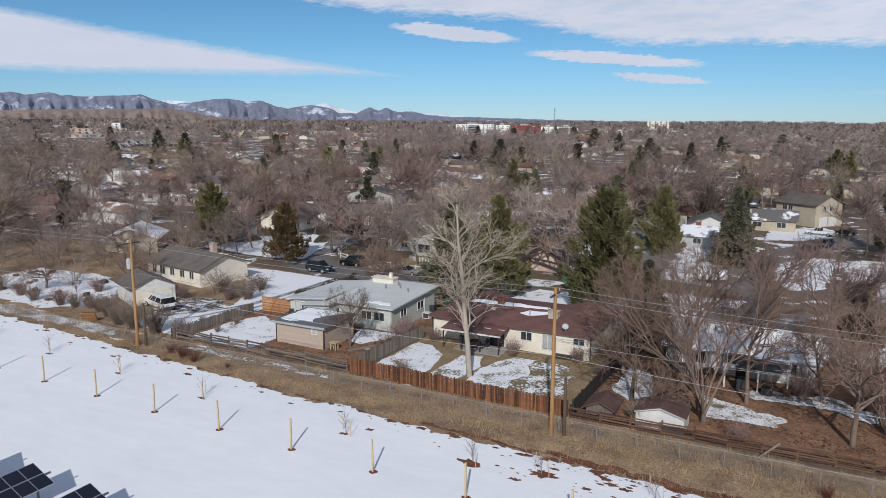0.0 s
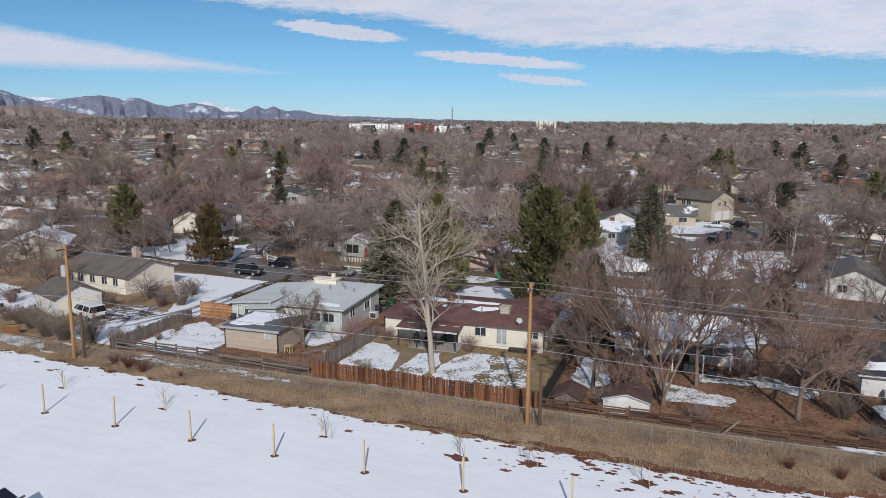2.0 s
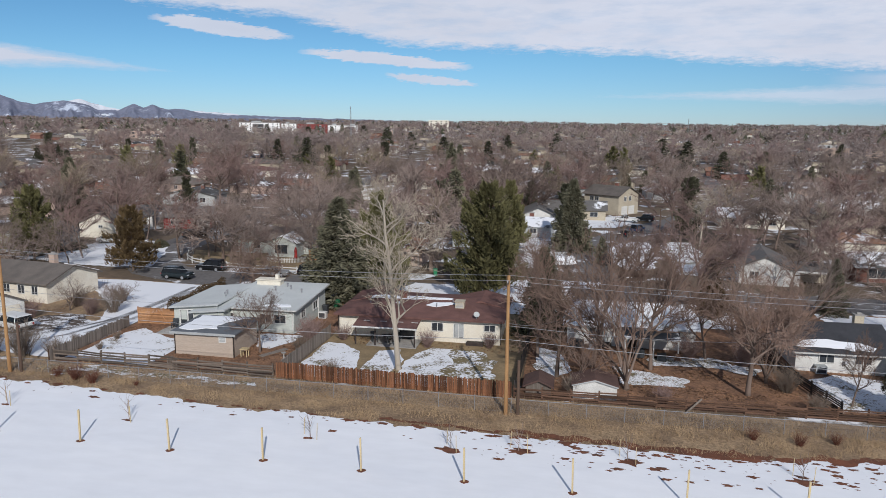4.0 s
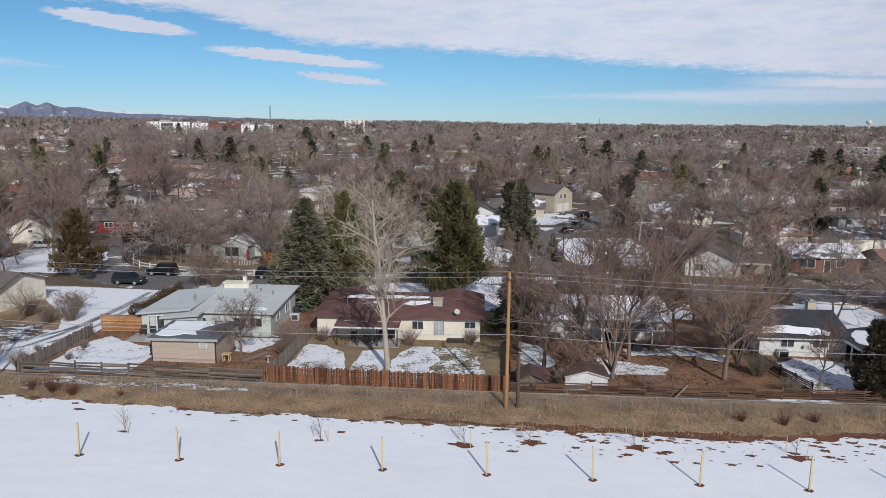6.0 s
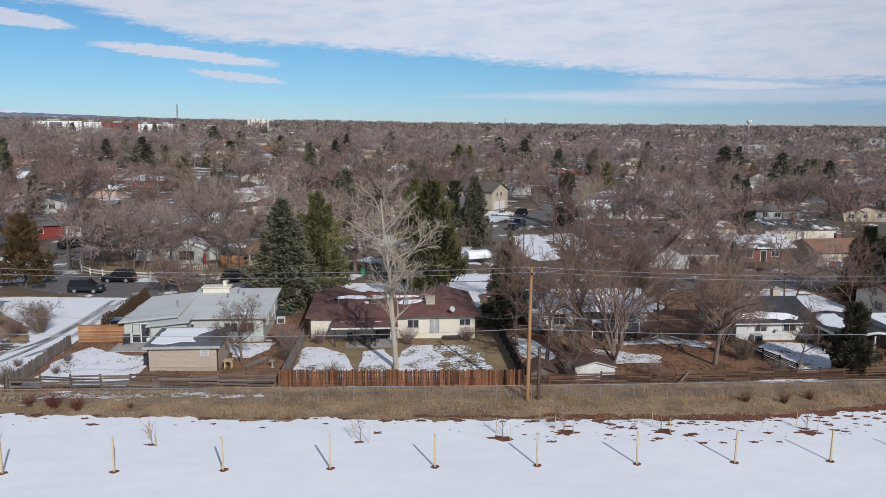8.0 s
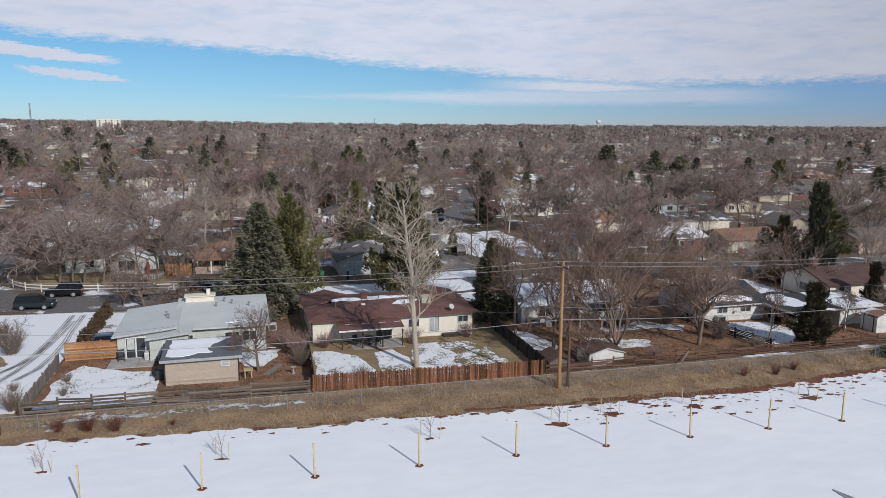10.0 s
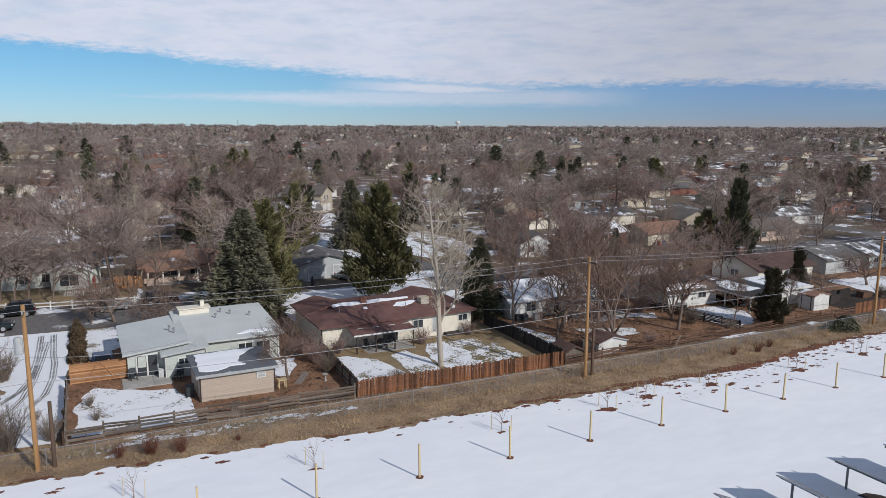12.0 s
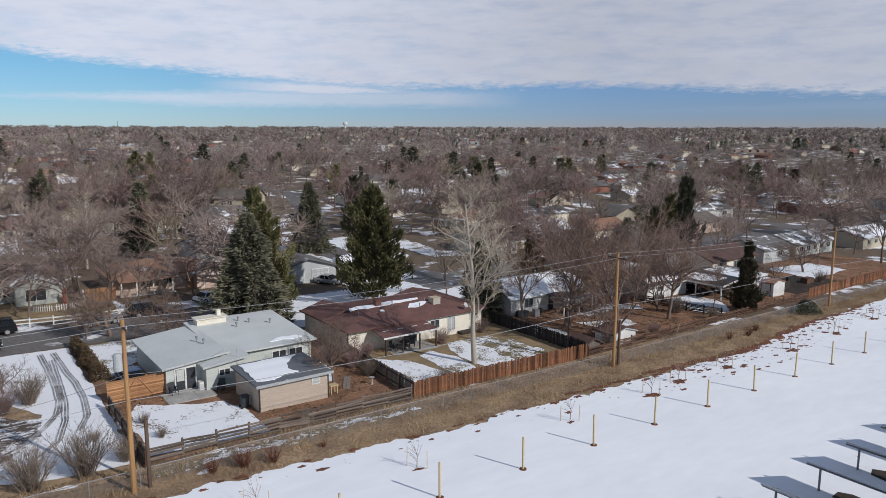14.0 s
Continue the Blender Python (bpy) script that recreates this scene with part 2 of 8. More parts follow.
RED_DIRT = mat("red_brown_soil", (0.20, 0.078, 0.042), (0.11, 0.05, 0.032), 0.8, 0.95, 0.6, 5, coords="World")
DRY_GRASS = mat("dry_prairie_grass", (0.37, 0.262, 0.157), (0.195, 0.132, 0.084), 0.30, 0.95, 0.9, 4.5, coords="World", grit=0.6)
GRASS_BLADE = mat("straw_blades", (0.50, 0.36, 0.21), (0.27, 0.185, 0.11), 0.5, 0.9, coords="World")
ASPHALT = snowy("worn_asphalt", (0.175, 0.162, 0.155), (0.135, 0.126, 0.121), 0.02, 0.22, 2.0, coords="World", soft=0.04)
CONCRETE = mat("old_concrete", (0.42, 0.40, 0.37), (0.30, 0.285, 0.265), 0.8, 0.9, 0.3, 8, vary=0.1)
LUMBER = mat("yellow_lumber", (0.56, 0.45, 0.26), (0.45, 0.35, 0.20), 1.0, 0.8, 0.2, 20, stretch=(6, 6, 0.7))
POLE_WOOD = mat("utility_pole_wood", (0.40, 0.235, 0.105), (0.28, 0.15, 0.065), 0.9, 0.9, 0.4, 16, stretch=(6, 6, 0.4))
POLE_DARK = mat("dark_pole_wood", (0.13, 0.085, 0.06), (0.09, 0.06, 0.045), 0.9, 0.9, 0.4, 16, stretch=(6, 6, 0.4))
FENCE_RED = mat("red_brown_cedar", (0.24, 0.10, 0.045), (0.07, 0.038, 0.026), 1.4, 0.9, 0.4, 9, vary=0.6, grit=0.45, stretch=(5, 5, 0.5))
FENCE_ORANGE = mat("orange_cedar", (0.44, 0.235, 0.11), (0.30, 0.15, 0.07), 0.9, 0.85, 0.3, 12, vary=0.4, stretch=(0.5, 5, 5))
FENCE_GREY = mat("weathered_grey_boards", (0.24, 0.205, 0.175), (0.15, 0.125, 0.105), 0.9, 0.95, 0.4, 12, vary=0.3, stretch=(5, 5, 0.5))
PLANK_GREY = mat("old_grey_brown_planks", (0.20, 0.16, 0.13), (0.10, 0.08, 0.066), 0.9, 0.95, 0.5, 12, vary=0.45, grit=0.4, stretch=(0.5, 5, 5))
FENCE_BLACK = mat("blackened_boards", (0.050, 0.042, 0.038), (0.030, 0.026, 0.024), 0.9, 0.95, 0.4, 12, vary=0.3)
BACKSHEET = mat("pale_panel_back", (0.42, 0.43, 0.46), (0.36, 0.37, 0.40), 2.0, 0.8, 0.1, 20, spec=0.1)
GALV = mat("dull_galvanised_steel", (0.20, 0.205, 0.215), (0.14, 0.145, 0.15), 2.0, 0.55, 0.1, 20, metal=0.6)
FENCE_DARK = mat("dark_brown_planks", (0.15, 0.085, 0.055), (0.085, 0.05, 0.036), 0.9, 0.95, 0.4, 12, vary=0.5, grit=0.4, stretch=(0.5, 5, 5))
STEEL = mat("galvanised_steel", (0.34, 0.34, 0.35), (0.26, 0.26, 0.27), 2.0, 0.5, metal=0.4)
WIRE = mat("grey_cable", (0.34, 0.34, 0.35), (0.28, 0.28, 0.29), 1.0, 0.6)
WHITE = mat("white_paint", (0.68, 0.67, 0.64), (0.57, 0.56, 0.53), 0.8, 0.7, 0.1, 10)
CREAM = mat("cream_stucco", (0.76, 0.72, 0.62), (0.66, 0.60, 0.49), 0.6, 0.9, 0.2, 10)
SAGE = mat("pale_sage_siding", (0.52, 0.545, 0.50), (0.46, 0.48, 0.445), 0.6, 0.8, 0.1, 10, stretch=(0.4, 0.4, 5))
TAN_SIDING = mat("tan_siding", (0.47, 0.385, 0.315), (0.41, 0.335, 0.27), 0.5, 0.85, 0.15, 8, stretch=(0.4, 0.4, 5))
PINK_STUCCO = mat("pink_stucco", (0.55, 0.42, 0.34), (0.47, 0.35, 0.285), 0.6, 0.9, 0.2, 8, vary=0.1)
BEIGE = mat("beige_siding", (0.50, 0.44, 0.335), (0.44, 0.38, 0.29), 0.6, 0.9, 0.1, 8, vary=0.15)
GREY_SIDING = mat("grey_siding", (0.46, 0.475, 0.47), (0.40, 0.41, 0.41), 0.6, 0.85, 0.1, 8, vary=0.15)
BRICK = mat("red_brick", (0.25, 0.12, 0.09), (0.18, 0.085, 0.065), 0.7, 0.9, 0.4, 9, vary=0.15)
BROWN_TRIM = mat("dark_brown_trim", (0.055, 0.04, 0.035), (0.035, 0.027, 0.024), 2.0, 0.7)
DARK_TRIM = mat("charcoal_trim", (0.06, 0.06, 0.065), (0.04, 0.04, 0.045), 2.0, 0.6)
ROOF_BROWN_BARE = mat("brown_shingles_bare", (0.185, 0.095, 0.080), (0.13, 0.068, 0.058), 0.7, 0.9, 0.4, 11)
ROOF_UMBER = mat("umber_shingles", (0.12, 0.072, 0.060), (0.085, 0.052, 0.045), 0.6, 0.9, 0.4, 10)
ROOF_GREY = snowy("grey_shingles", (0.17, 0.16, 0.15), (0.115, 0.108, 0.105), 0.20, 0.3, 9, vary=0.3)
ROOF_GREY_BARE = mat("grey_brown_shingles", (0.175, 0.15, 0.13), (0.125, 0.108, 0.095), 0.5, 0.92, 0.4, 10, vary=0.15)
ROOF_SNOW = snowy("shingles_under_snow", (0.145, 0.14, 0.135), (0.09, 0.088, 0.085), 0.55, 0.35, 7, vary=0.3)
ROOF_CHAR = mat("charcoal_shingles_bare", (0.060, 0.060, 0.066), (0.040, 0.041, 0.046), 0.5, 0.9, 0.4, 11)
ROOF_DARK = snowy("charcoal_shingles", (0.055, 0.057, 0.062), (0.038, 0.04, 0.044), 0.22, 0.3, 9, stretch=(0.5, 1.8, 1), vary=0.2)
ROOF_TAN = snowy("rust_tan_shingles", (0.31, 0.175, 0.115), (0.23, 0.13, 0.09), 0.14, 0.3, 9, vary=0.25)
ROOF_PALE = mat("pale_grey_roofing", (0.57, 0.585, 0.565), (0.50, 0.515, 0.50), 0.22, 0.85, 0.08, 5, grit=0.07)
ROOF_FLAT = snowy("flat_roof_half_snow", (0.16, 0.17, 0.185), (0.11, 0.118, 0.13), 0.02, 0.22, 6, vary=0.0)
GLASS = glass_mat()
SOLAR = mat("solar_cells", (0.008, 0.010, 0.020), (0.012, 0.014, 0.028), 0.7, 0.25, spec=0.5)
ALU = mat("aluminium", (0.55, 0.56, 0.58), (0.48, 0.49, 0.51), 2.0, 0.4, metal=0.7)
RUBBER = mat("rubber", (0.02, 0.02, 0.02), (0.03, 0.03, 0.03), 3.0, 0.9)
PLASTIC_GREEN = mat("green_plastic", (0.03, 0.20, 0.09), (0.02, 0.15, 0.07), 2.0, 0.5)
BLUEBIN = mat("blue_plastic", (0.02, 0.06, 0.25), (0.015, 0.05, 0.2), 2.0, 0.5)
PLASTIC_DARK = mat("dark_plastic", (0.03, 0.035, 0.04), (0.045, 0.05, 0.055), 2.0, 0.5)
SHRUB = mat("shrub_twigs", (0.265, 0.21, 0.165), (0.18, 0.14, 0.11), 1.0, 0.95, vary=0.2)
REDPAINT = mat("red_paint", (0.35, 0.04, 0.03), (0.28, 0.03, 0.03), 2.0, 0.6)
HEDGE = mat("hedge_leaves", (0.12, 0.075, 0.04), (0.075, 0.055, 0.03), 1.0, 0.95)


# ---------------------------------------------------------------- mesh tools
def gz(x, y):
    """Height of the ground: a gentle fall to the east, a slow rise far off."""
    r = math.hypot(x + 25, y - 50)
    a = math.degrees(math.atan2(x + 25, y - 50))
    z = -0.33 - 0.0133 * max(-220.0, min(220.0, x))
    if r > 400:
        w = min(1.0, max(0.0, (-a - 8) / 45.0))
        z += (r - 400) * (0.0065 + 0.004 * w * w)
    return z


class Geo:
    """Vertices and faces of one mesh."""

    def __init__(self):
        self.v, self.f = [], []

    def add(self, v, f):
        n = len(self.v)
        self.v += [tuple(p) for p in v]
        self.f += [tuple(i + n for i in q) for q in f]
        return self

    def box(self, x0, x1, y0, y1, z0, z1, m=None):
        v = [(x, y, z) for z in (z0, z1) for y in (y0, y1) for x in (x0, x1)]
        if m is not None:
            v = [tuple(m @ Vector(p)) for p in v]
        return self.add(v, [(0, 2, 3, 1), (4, 5, 7, 6), (0, 1, 5, 4), (2, 6, 7, 3), (0, 4, 6, 2), (1, 3, 7, 5)])

    def prism(self, poly, axis, a, b):
        """A polygon drawn out along an axis: for 'x' it holds (y, z), for 'y' (x, z), for 'z' (x, y)."""
        at = {"x": lambda p, s: (s, p[0], p[1]), "y": lambda p, s: (p[0], s, p[1]), "z": lambda p, s: (p[0], p[1], s)}[axis]
        n = len(poly)
        v = [at(p, a) for p in poly] + [at(p, b) for p in poly]
        return self.add(v, [tuple(range(n))[::-1], tuple(range(n, 2 * n))] + [(i, (i + 1) % n, n + (i + 1) % n, n + i) for i in range(n)])

    def tube(self, pts, radii, k=8, caps=True):
        pts = [Vector(p) for p in pts]
        base = len(self.v)
        for i, p in enumerate(pts):
            d = (pts[min(i + 1, len(pts) - 1)] - pts[max(i - 1, 0)]).normalized()
            u = d.cross(Vector((0.31, 0.17, 0.93)) if abs(d.z) < 0.9 else Vector((1, 0, 0))).normalized()
            w = d.cross(u)
            r = radii[i] if isinstance(radii, (list, tuple)) else radii
            self.v += [tuple(p + r * (math.cos(6.28318 * j / k) * u + math.sin(6.28318 * j / k) * w)) for j in range(k)]
        for i in range(len(pts) - 1):
            for j in range(k):
                a, b = base + i * k + j, base + i * k + (j + 1) % k
                self.f.append((a, b, b + k, a + k))
        if caps:
            self.f.append(tuple(base + j for j in range(k))[::-1])
            self.f.append(tuple(base + (len(pts) - 1) * k + j for j in range(k)))
        return self

    def lathe(self, profile, k=12, c=(0, 0)):
        base = len(self.v)
        for r, z in profile:
            self.v += [(c[0] + r * math.cos(6.28318 * j / k), c[1] + r * math.sin(6.28318 * j / k), z) for j in range(k)]
        for i in range(len(profile) - 1):
            for j in range(k):
                a, b = base + i * k + j, base + i * k + (j + 1) % k
                self.f.append((a, b, b + k, a + k))
        self.f.append(tuple(base + j for j in range(k))[::-1])
        self.f.append(tuple(base + (len(profile) - 1) * k + j for j in range(k)))
        return self

    def mesh(self, name, material):
        me = bpy.data.meshes.new(name)
        me.from_pydata(self.v, [], self.f)
        me.materials.append(material)
        me.update()
        return me


def fast_mesh(name, verts, tris, material):
    me = bpy.data.meshes.new(name)
    me.vertices.add(len(verts))
    me.vertices.foreach_set("co", np.asarray(verts, np.float32).ravel())
    me.loops.add(len(tris) * 3)
    me.loops.foreach_set("vertex_index", np.asarray(tris, np.int32).ravel())
    me.polygons.add(len(tris))
    me.polygons.foreach_set("loop_start", np.arange(0, len(tris) * 3, 3, dtype=np.int32))
    me.materials.append(material)
    me.update(calc_edges=True)
    return me


def part(name, geo, material, parent, label="", m=None):
    me = geo.mesh(name, material) if isinstance(geo, Geo) else geo
    ob = new(name, me)
    ob.parent = parent
    if m is not None:
        ob.matrix_basis = m
    return tagged(ob, label)


def thing(name, label, category, x, y, rot=0.0, group="", kind="", dz=0.0):
    ob = new(name)
    ob.empty_display_size = 0.3
    ob.matrix_basis = pose(x, y, gz(x, y) + dz, 0, 0, rot)
    return tagged(ob, label, category, group, kind)


def solid(name, geo, material, label, category, group="", kind="", m=None):
    ob = new(name, geo.mesh(name, material) if isinstance(geo, Geo) else geo)
    if m is not None:
        ob.matrix_basis = m
    return tagged(ob, label, category, group, kind)


# ---------------------------------------------------------------- ground
def ground_sheet():
    def steps(lo, hi, near0, near1, fine):
        out, p, d = [], near0, fine
        while p <= near1:
            out.append(p)
            p += fine
        while p < hi:
            out.append(p)
            d *= 1.35
            p += d
        out.append(hi)
        p, d = near0 - fine, fine
        while p > lo:
            out.append(p)
            d *= 1.35
            p -= d
        out.append(lo)
        return sorted(out)

    xs, ys = steps(-4600, 4600, -120, 120, 8.0), steps(-1500, 4700, -40, 160, 8.0)
    g = Geo()
    g.v = [(x, y, gz(x, y)) for y in ys for x in xs]
    n = len(xs)
    g.f = [(j * n + i, j * n + i + 1, (j + 1) * n + i + 1, (j + 1) * n + i) for j in range(len(ys) - 1) for i in range(n - 1)]
    solid("ground", g, GROUND, "brown winter ground with patches of old snow", "ground", kind="structure")


def sheet(name, outline, material, label, category, lift=0.012, ragged=0.0, step=0.6, seed=0, kind="structure", dip=0.0):
    """A thin layer lying on the ground, with a ragged outline; its rim drops to the ground."""
    pts = []
    n = len(outline)
    for i in range(n):
        a, b = Vector((*outline[i], 0)), Vector((*outline[(i + 1) % n], 0))
        m = max(1, int((b - a).length / step))
        pts += [a.lerp(b, j / m) for j in range(m)]
    out = []
    for p in pts:
        w = noise.noise_vector(Vector((p.x * 0.55, p.y * 0.55, seed))) * ragged + noise.noise_vector(Vector((p.x * 2.1, p.y * 2.1, seed + 7))) * ragged * 0.45
        out.append((p.x + w.x, p.y + w.y))
    vs, _, faces, _, _, _ = mathutils.geometry.delaunay_2d_cdt([Vector(p) for p in out], [], [list(range(len(out)))], 1, 1e-4)
    me = bpy.data.meshes.new(name)
    me.from_pydata([(p.x, p.y, gz(p.x, p.y) + lift) for p in vs], [], faces)
    me.materials.append(material)
    up = sum(p.normal.z for p in me.polygons)
    if up < 0:
        me.flip_normals()
    return solid(name, me, material, label, category, kind=kind)


ground_sheet()
EDGE = [(-320, 52), (-130, 52), (-83, 50.4), (-60, 48.75), (-40, 47.3), (-23, 46.5), (-12, 46.3), (0, 45.75), (14, 48.2), (41, 49.6), (90, 50), (320, 50)]
sheet("dry_grass_strip", [(-320, 44)] + [(320, 44), (320, 54.6), (60, 54.6), (-16, 54.3), (-60, 53.6), (-320, 56)], DRY_GRASS, "strip of tall dry tan grass along a fence", "grass strip", lift=0.01, ragged=0.25, step=2.0)
sheet("snow_field", EDGE + [(320, -300), (-320, -300)], SNOW, "smooth open field under bright snow", "snow field", lift=0.06, ragged=0.75, step=0.3, seed=3)


# ---------------------------------------------------------------- streets
def ribbon(name, line, width, material, label, category, lift, ragged=0.0):
    left, right = [], []
    for i, p in enumerate(line):
        a, b = line[max(i - 1, 0)], line[min(i + 1, len(line) - 1)]
        d = Vector((b[0] - a[0], b[1] - a[1])).normalized()
        left.append((p[0] - d.y * width / 2, p[1] + d.x * width / 2))
        right.append((p[0] + d.y * width / 2, p[1] - d.x * width / 2))
    return sheet(name, left + right[::-1], material, label, category, lift=lift, ragged=ragged, step=3.0 if not ragged else 0.5)


ribbon("road", [(-66, 91.6), (-50, 91.6), (-30, 91.9), (0, 95), (20, 97.6), (45, 98), (80, 99), (140, 99), (320, 96)], 9.0, ASPHALT, "grey residential street with slush and snow", "road", 0.03)
ribbon("road_2", [(-66, 91.8), (-73, 94.5), (-79, 101), (-81.5, 110), (-82.5, 126), (-84, 160), (-90, 260), (-95, 420)], 8.6, ASPHALT, "curving residential street with packed snow", "road", 0.035)
ribbon("road_3", [(-5, 97), (-8, 112), (-7.5, 132), (-2, 150), (6, 166), (15, 182), (40, 250), (60, 420)], 7.0, ASPHALT, "residential street running north under slush", "road", 0.035)
ribbon("road_4", [(112, 98), (114, 120), (118, 200), (130, 400)], 8.5, ASPHALT, "side street between winter lawns", "road", 0.035)


# ---------------------------------------------------------------- yards
sheet("yard_soil", [(-130, 54.6), (-60.2, 54.2), (-60.2, 87), (-130, 90)], DRY_GRASS, "brown bare yard of flattened dry grass", "soil", lift=0.012, ragged=0.3, step=2)
sheet("yard_soil", [(-59.9, 53.9), (-37.4, 54.5), (-36.6, 86.5), (-59.6, 86.5)], DIRT, "brown bare backyard soil", "soil", lift=0.013, ragged=0.1, step=2)
sheet("lawn", [(-37.0, 54.5), (-15.8, 54.3), (-15.5, 86.5), (-36.5, 86.5)], LAWN, "tan dormant backyard lawn", "lawn", lift=0.014, ragged=0.1, step=2)
sheet("yard_soil", [(-15.6, 54.3), (75, 57.4), (75, 92), (22, 92.2), (0, 89.5), (-15.4, 87)], DIRT, "rust-brown bare backyard soil with leaf litter", "soil", lift=0.013, ragged=0.1, step=2)
for i, (o, m, lb, rg) in enumerate((
        ([(-59.5, 55.2), (-55.5, 54.9), (-50.6, 54.8), (-50.6, 57.2), (-50.5, 60.0), (-51.5, 62.8), (-53.6, 63.4), (-55.8, 64.4), (-57.5, 66.0), (-58.6, 64.0), (-59.3, 60.8), (-59.0, 58.6)], LAWN_EDGED, "snow over a small backyard lawn", 0.3),
        ([(-44.6, 66.9), (-43.3, 62.6), (-41.4, 62.2), (-40.2, 64.6), (-39.6, 67.2)], YARD_SNOW, "patch of snow under a small tree", 0.4),
        ([(-36.9, 54.9), (-36.7, 61.6), (-36.5, 65.9), (-34.6, 65.3), (-32.4, 63.6), (-31.5, 60.0), (-30.9, 54.9)], LAWN_COVERED, "thin snow on a dormant lawn", 0.35),
        ([(-30.4, 54.9), (-30.9, 59.0), (-30.4, 63.9), (-28.6, 65.0), (-27.5, 62.0), (-27.5, 59.6), (-28.2, 57.4), (-28.0, 54.9)], LAWN_COVERED, "thin snow on a dormant lawn", 0.3),
        ([(-26.6, 54.9), (-26.8, 57.6), (-27.3, 60.0), (-26.9, 63.7), (-25.2, 66.3), (-22.0, 66.0), (-21.0, 61.0), (-21.6, 54.9)], LAWN_COVERED, "thin melting snow on a dormant lawn", 0.5),
        ([(-23.6, 54.9), (-22.8, 61.0), (-23.2, 66.4), (-20.2, 66.2), (-18.5, 63.2), (-18.2, 58.4), (-19.4, 54.9)], LAWN_SPECKLED, "last speckles of snow on a tan lawn", 0.7),
        ([(-60.5, 54.6), (-60.2, 62), (-59.8, 72), (-59.8, 86.6), (-73, 87.2), (-79, 86.4), (-75, 81.5), (-71.4, 77.8), (-67.2, 73), (-64.4, 67.5), (-65.2, 64), (-69.5, 60.4), (-70.5, 57.6), (-66.5, 55.2)], DRIVE_SNOW, "snow-covered side drive and lawn", 0.35),
        ([(-112, 51.5), (-90, 51.3), (-66, 51.3), (-69, 53.2), (-90, 54.0), (-112, 54.4)], LAWN_SNOW, "snow drifted along a chain-link fence", 0.8),
        ([(-105, 55.2), (-84, 55), (-80, 58), (-82, 66), (-92, 71), (-106, 70)], YARD_SNOW, "snowy yard with clutter", 0.9),
        ([(-58.8, 73.5), (-55.9, 77), (-51, 80.5), (-42, 81), (-38, 86.4), (-58.6, 86.4)], LAWN_SNOW, "front yard snow beside a street", 0.5),
        ([(-35.5, 87.2), (-16, 88.6), (-10.5, 90.4), (-11, 97.4), (-20, 96.6), (-34, 95.8)], YARD_SNOW, "packed snow over a residential street", 0.8),
        ([(-36, 80.8), (-16, 82), (-15.5, 89), (-36, 86.8)], YARD_SNOW, "snow along a street verge", 0.3),
        ([(-6.9, 59.6), (-1.0, 60.3), (-0.2, 62.0), (-3.0, 63.2), (-7.2, 64.6)], LAWN_SNOW, "melting patch of yard snow", 0.9),
        ([(-3.4, 65.4), (1.0, 66.4), (6.0, 65.0), (7.2, 66.6), (2.0, 69.2), (-3.0, 68.4)], LAWN_SNOW, "patch of snow in a brown yard", 0.9),
        ([(11.2, 57.0), (14.6, 57.4), (17.4, 60.2), (18.9, 62.2), (18.4, 66.2), (13.2, 66.9), (10.8, 64.6), (10.5, 60)], LAWN_COVERED, "snowy backyard behind a plank fence", 0.6),
        ([(-14.8, 62.5), (-12.6, 60.0), (-11.0, 62.5), (-12.4, 68.0), (-14.4, 69)], LAWN_SNOW, "strip of snow beside a fence", 0.4),
        ([(-14.5, 80.5), (8, 81), (9, 91), (-3, 90), (-14.5, 88)], YARD_SNOW, "snowy front yards", 0.6),
        ([(20, 77), (33, 79), (33, 91.5), (19, 91.5)], YARD_SNOW, "snowy front yard", 0.6),
        ([(46.5, 63), (60, 64), (61, 71), (48, 72)], YARD_SNOW, "snow over a back patio", 0.5),
        ([(-97, 97), (-88, 95), (-82.7, 94.6), (-75.6, 96.2), (-77.6, 102), (-80, 108), (-84, 115.5), (-90, 119), (-96.5, 112), (-97.5, 104)], DRIVE_SNOW, "snowy corner lawn", 0.5),
        ([(-20, 97), (-7.5, 98.5), (-6.5, 103.5), (-20, 102)], YARD_SNOW, "snow along a street verge", 0.5),
        ([(-60, 97.4), (-45, 97.2), (-33, 97.6), (-31, 102), (-47, 101.5)], LAWN_SNOW, "snow along a street verge", 0.5),
        ([(-2.2, 113.5), (2.6, 116.0), (4.0, 130), (4.6, 144.5), (0.6, 144.0), (-3.3, 138), (-4.4, 127.6), (-4.0, 120.3)], YARD_SNOW, "snowy open lot beside a street", 0.8),
        ([(5.6, 113), (10, 112), (13, 130), (12.5, 147), (6.4, 144), (6.0, 128)], LAWN_SNOW, "melting snow on an open lot", 0.9),
        ([(-20, 112), (-12.2, 110), (-12, 134), (-7, 150), (-14, 156), (-24, 140)], LAWN_SNOW, "melting snow on front lawns", 0.9),
        ([(-8, 162), (-1, 164), (8, 182), (3, 188), (-8, 178)], YARD_SNOW, "snowy drive before a two-storey house", 0.9))):
    sheet("snow_patch", o, m, lb, "snow", lift=0.035 + 0.002 * i, ragged=rg, step=0.45, seed=20 + i)
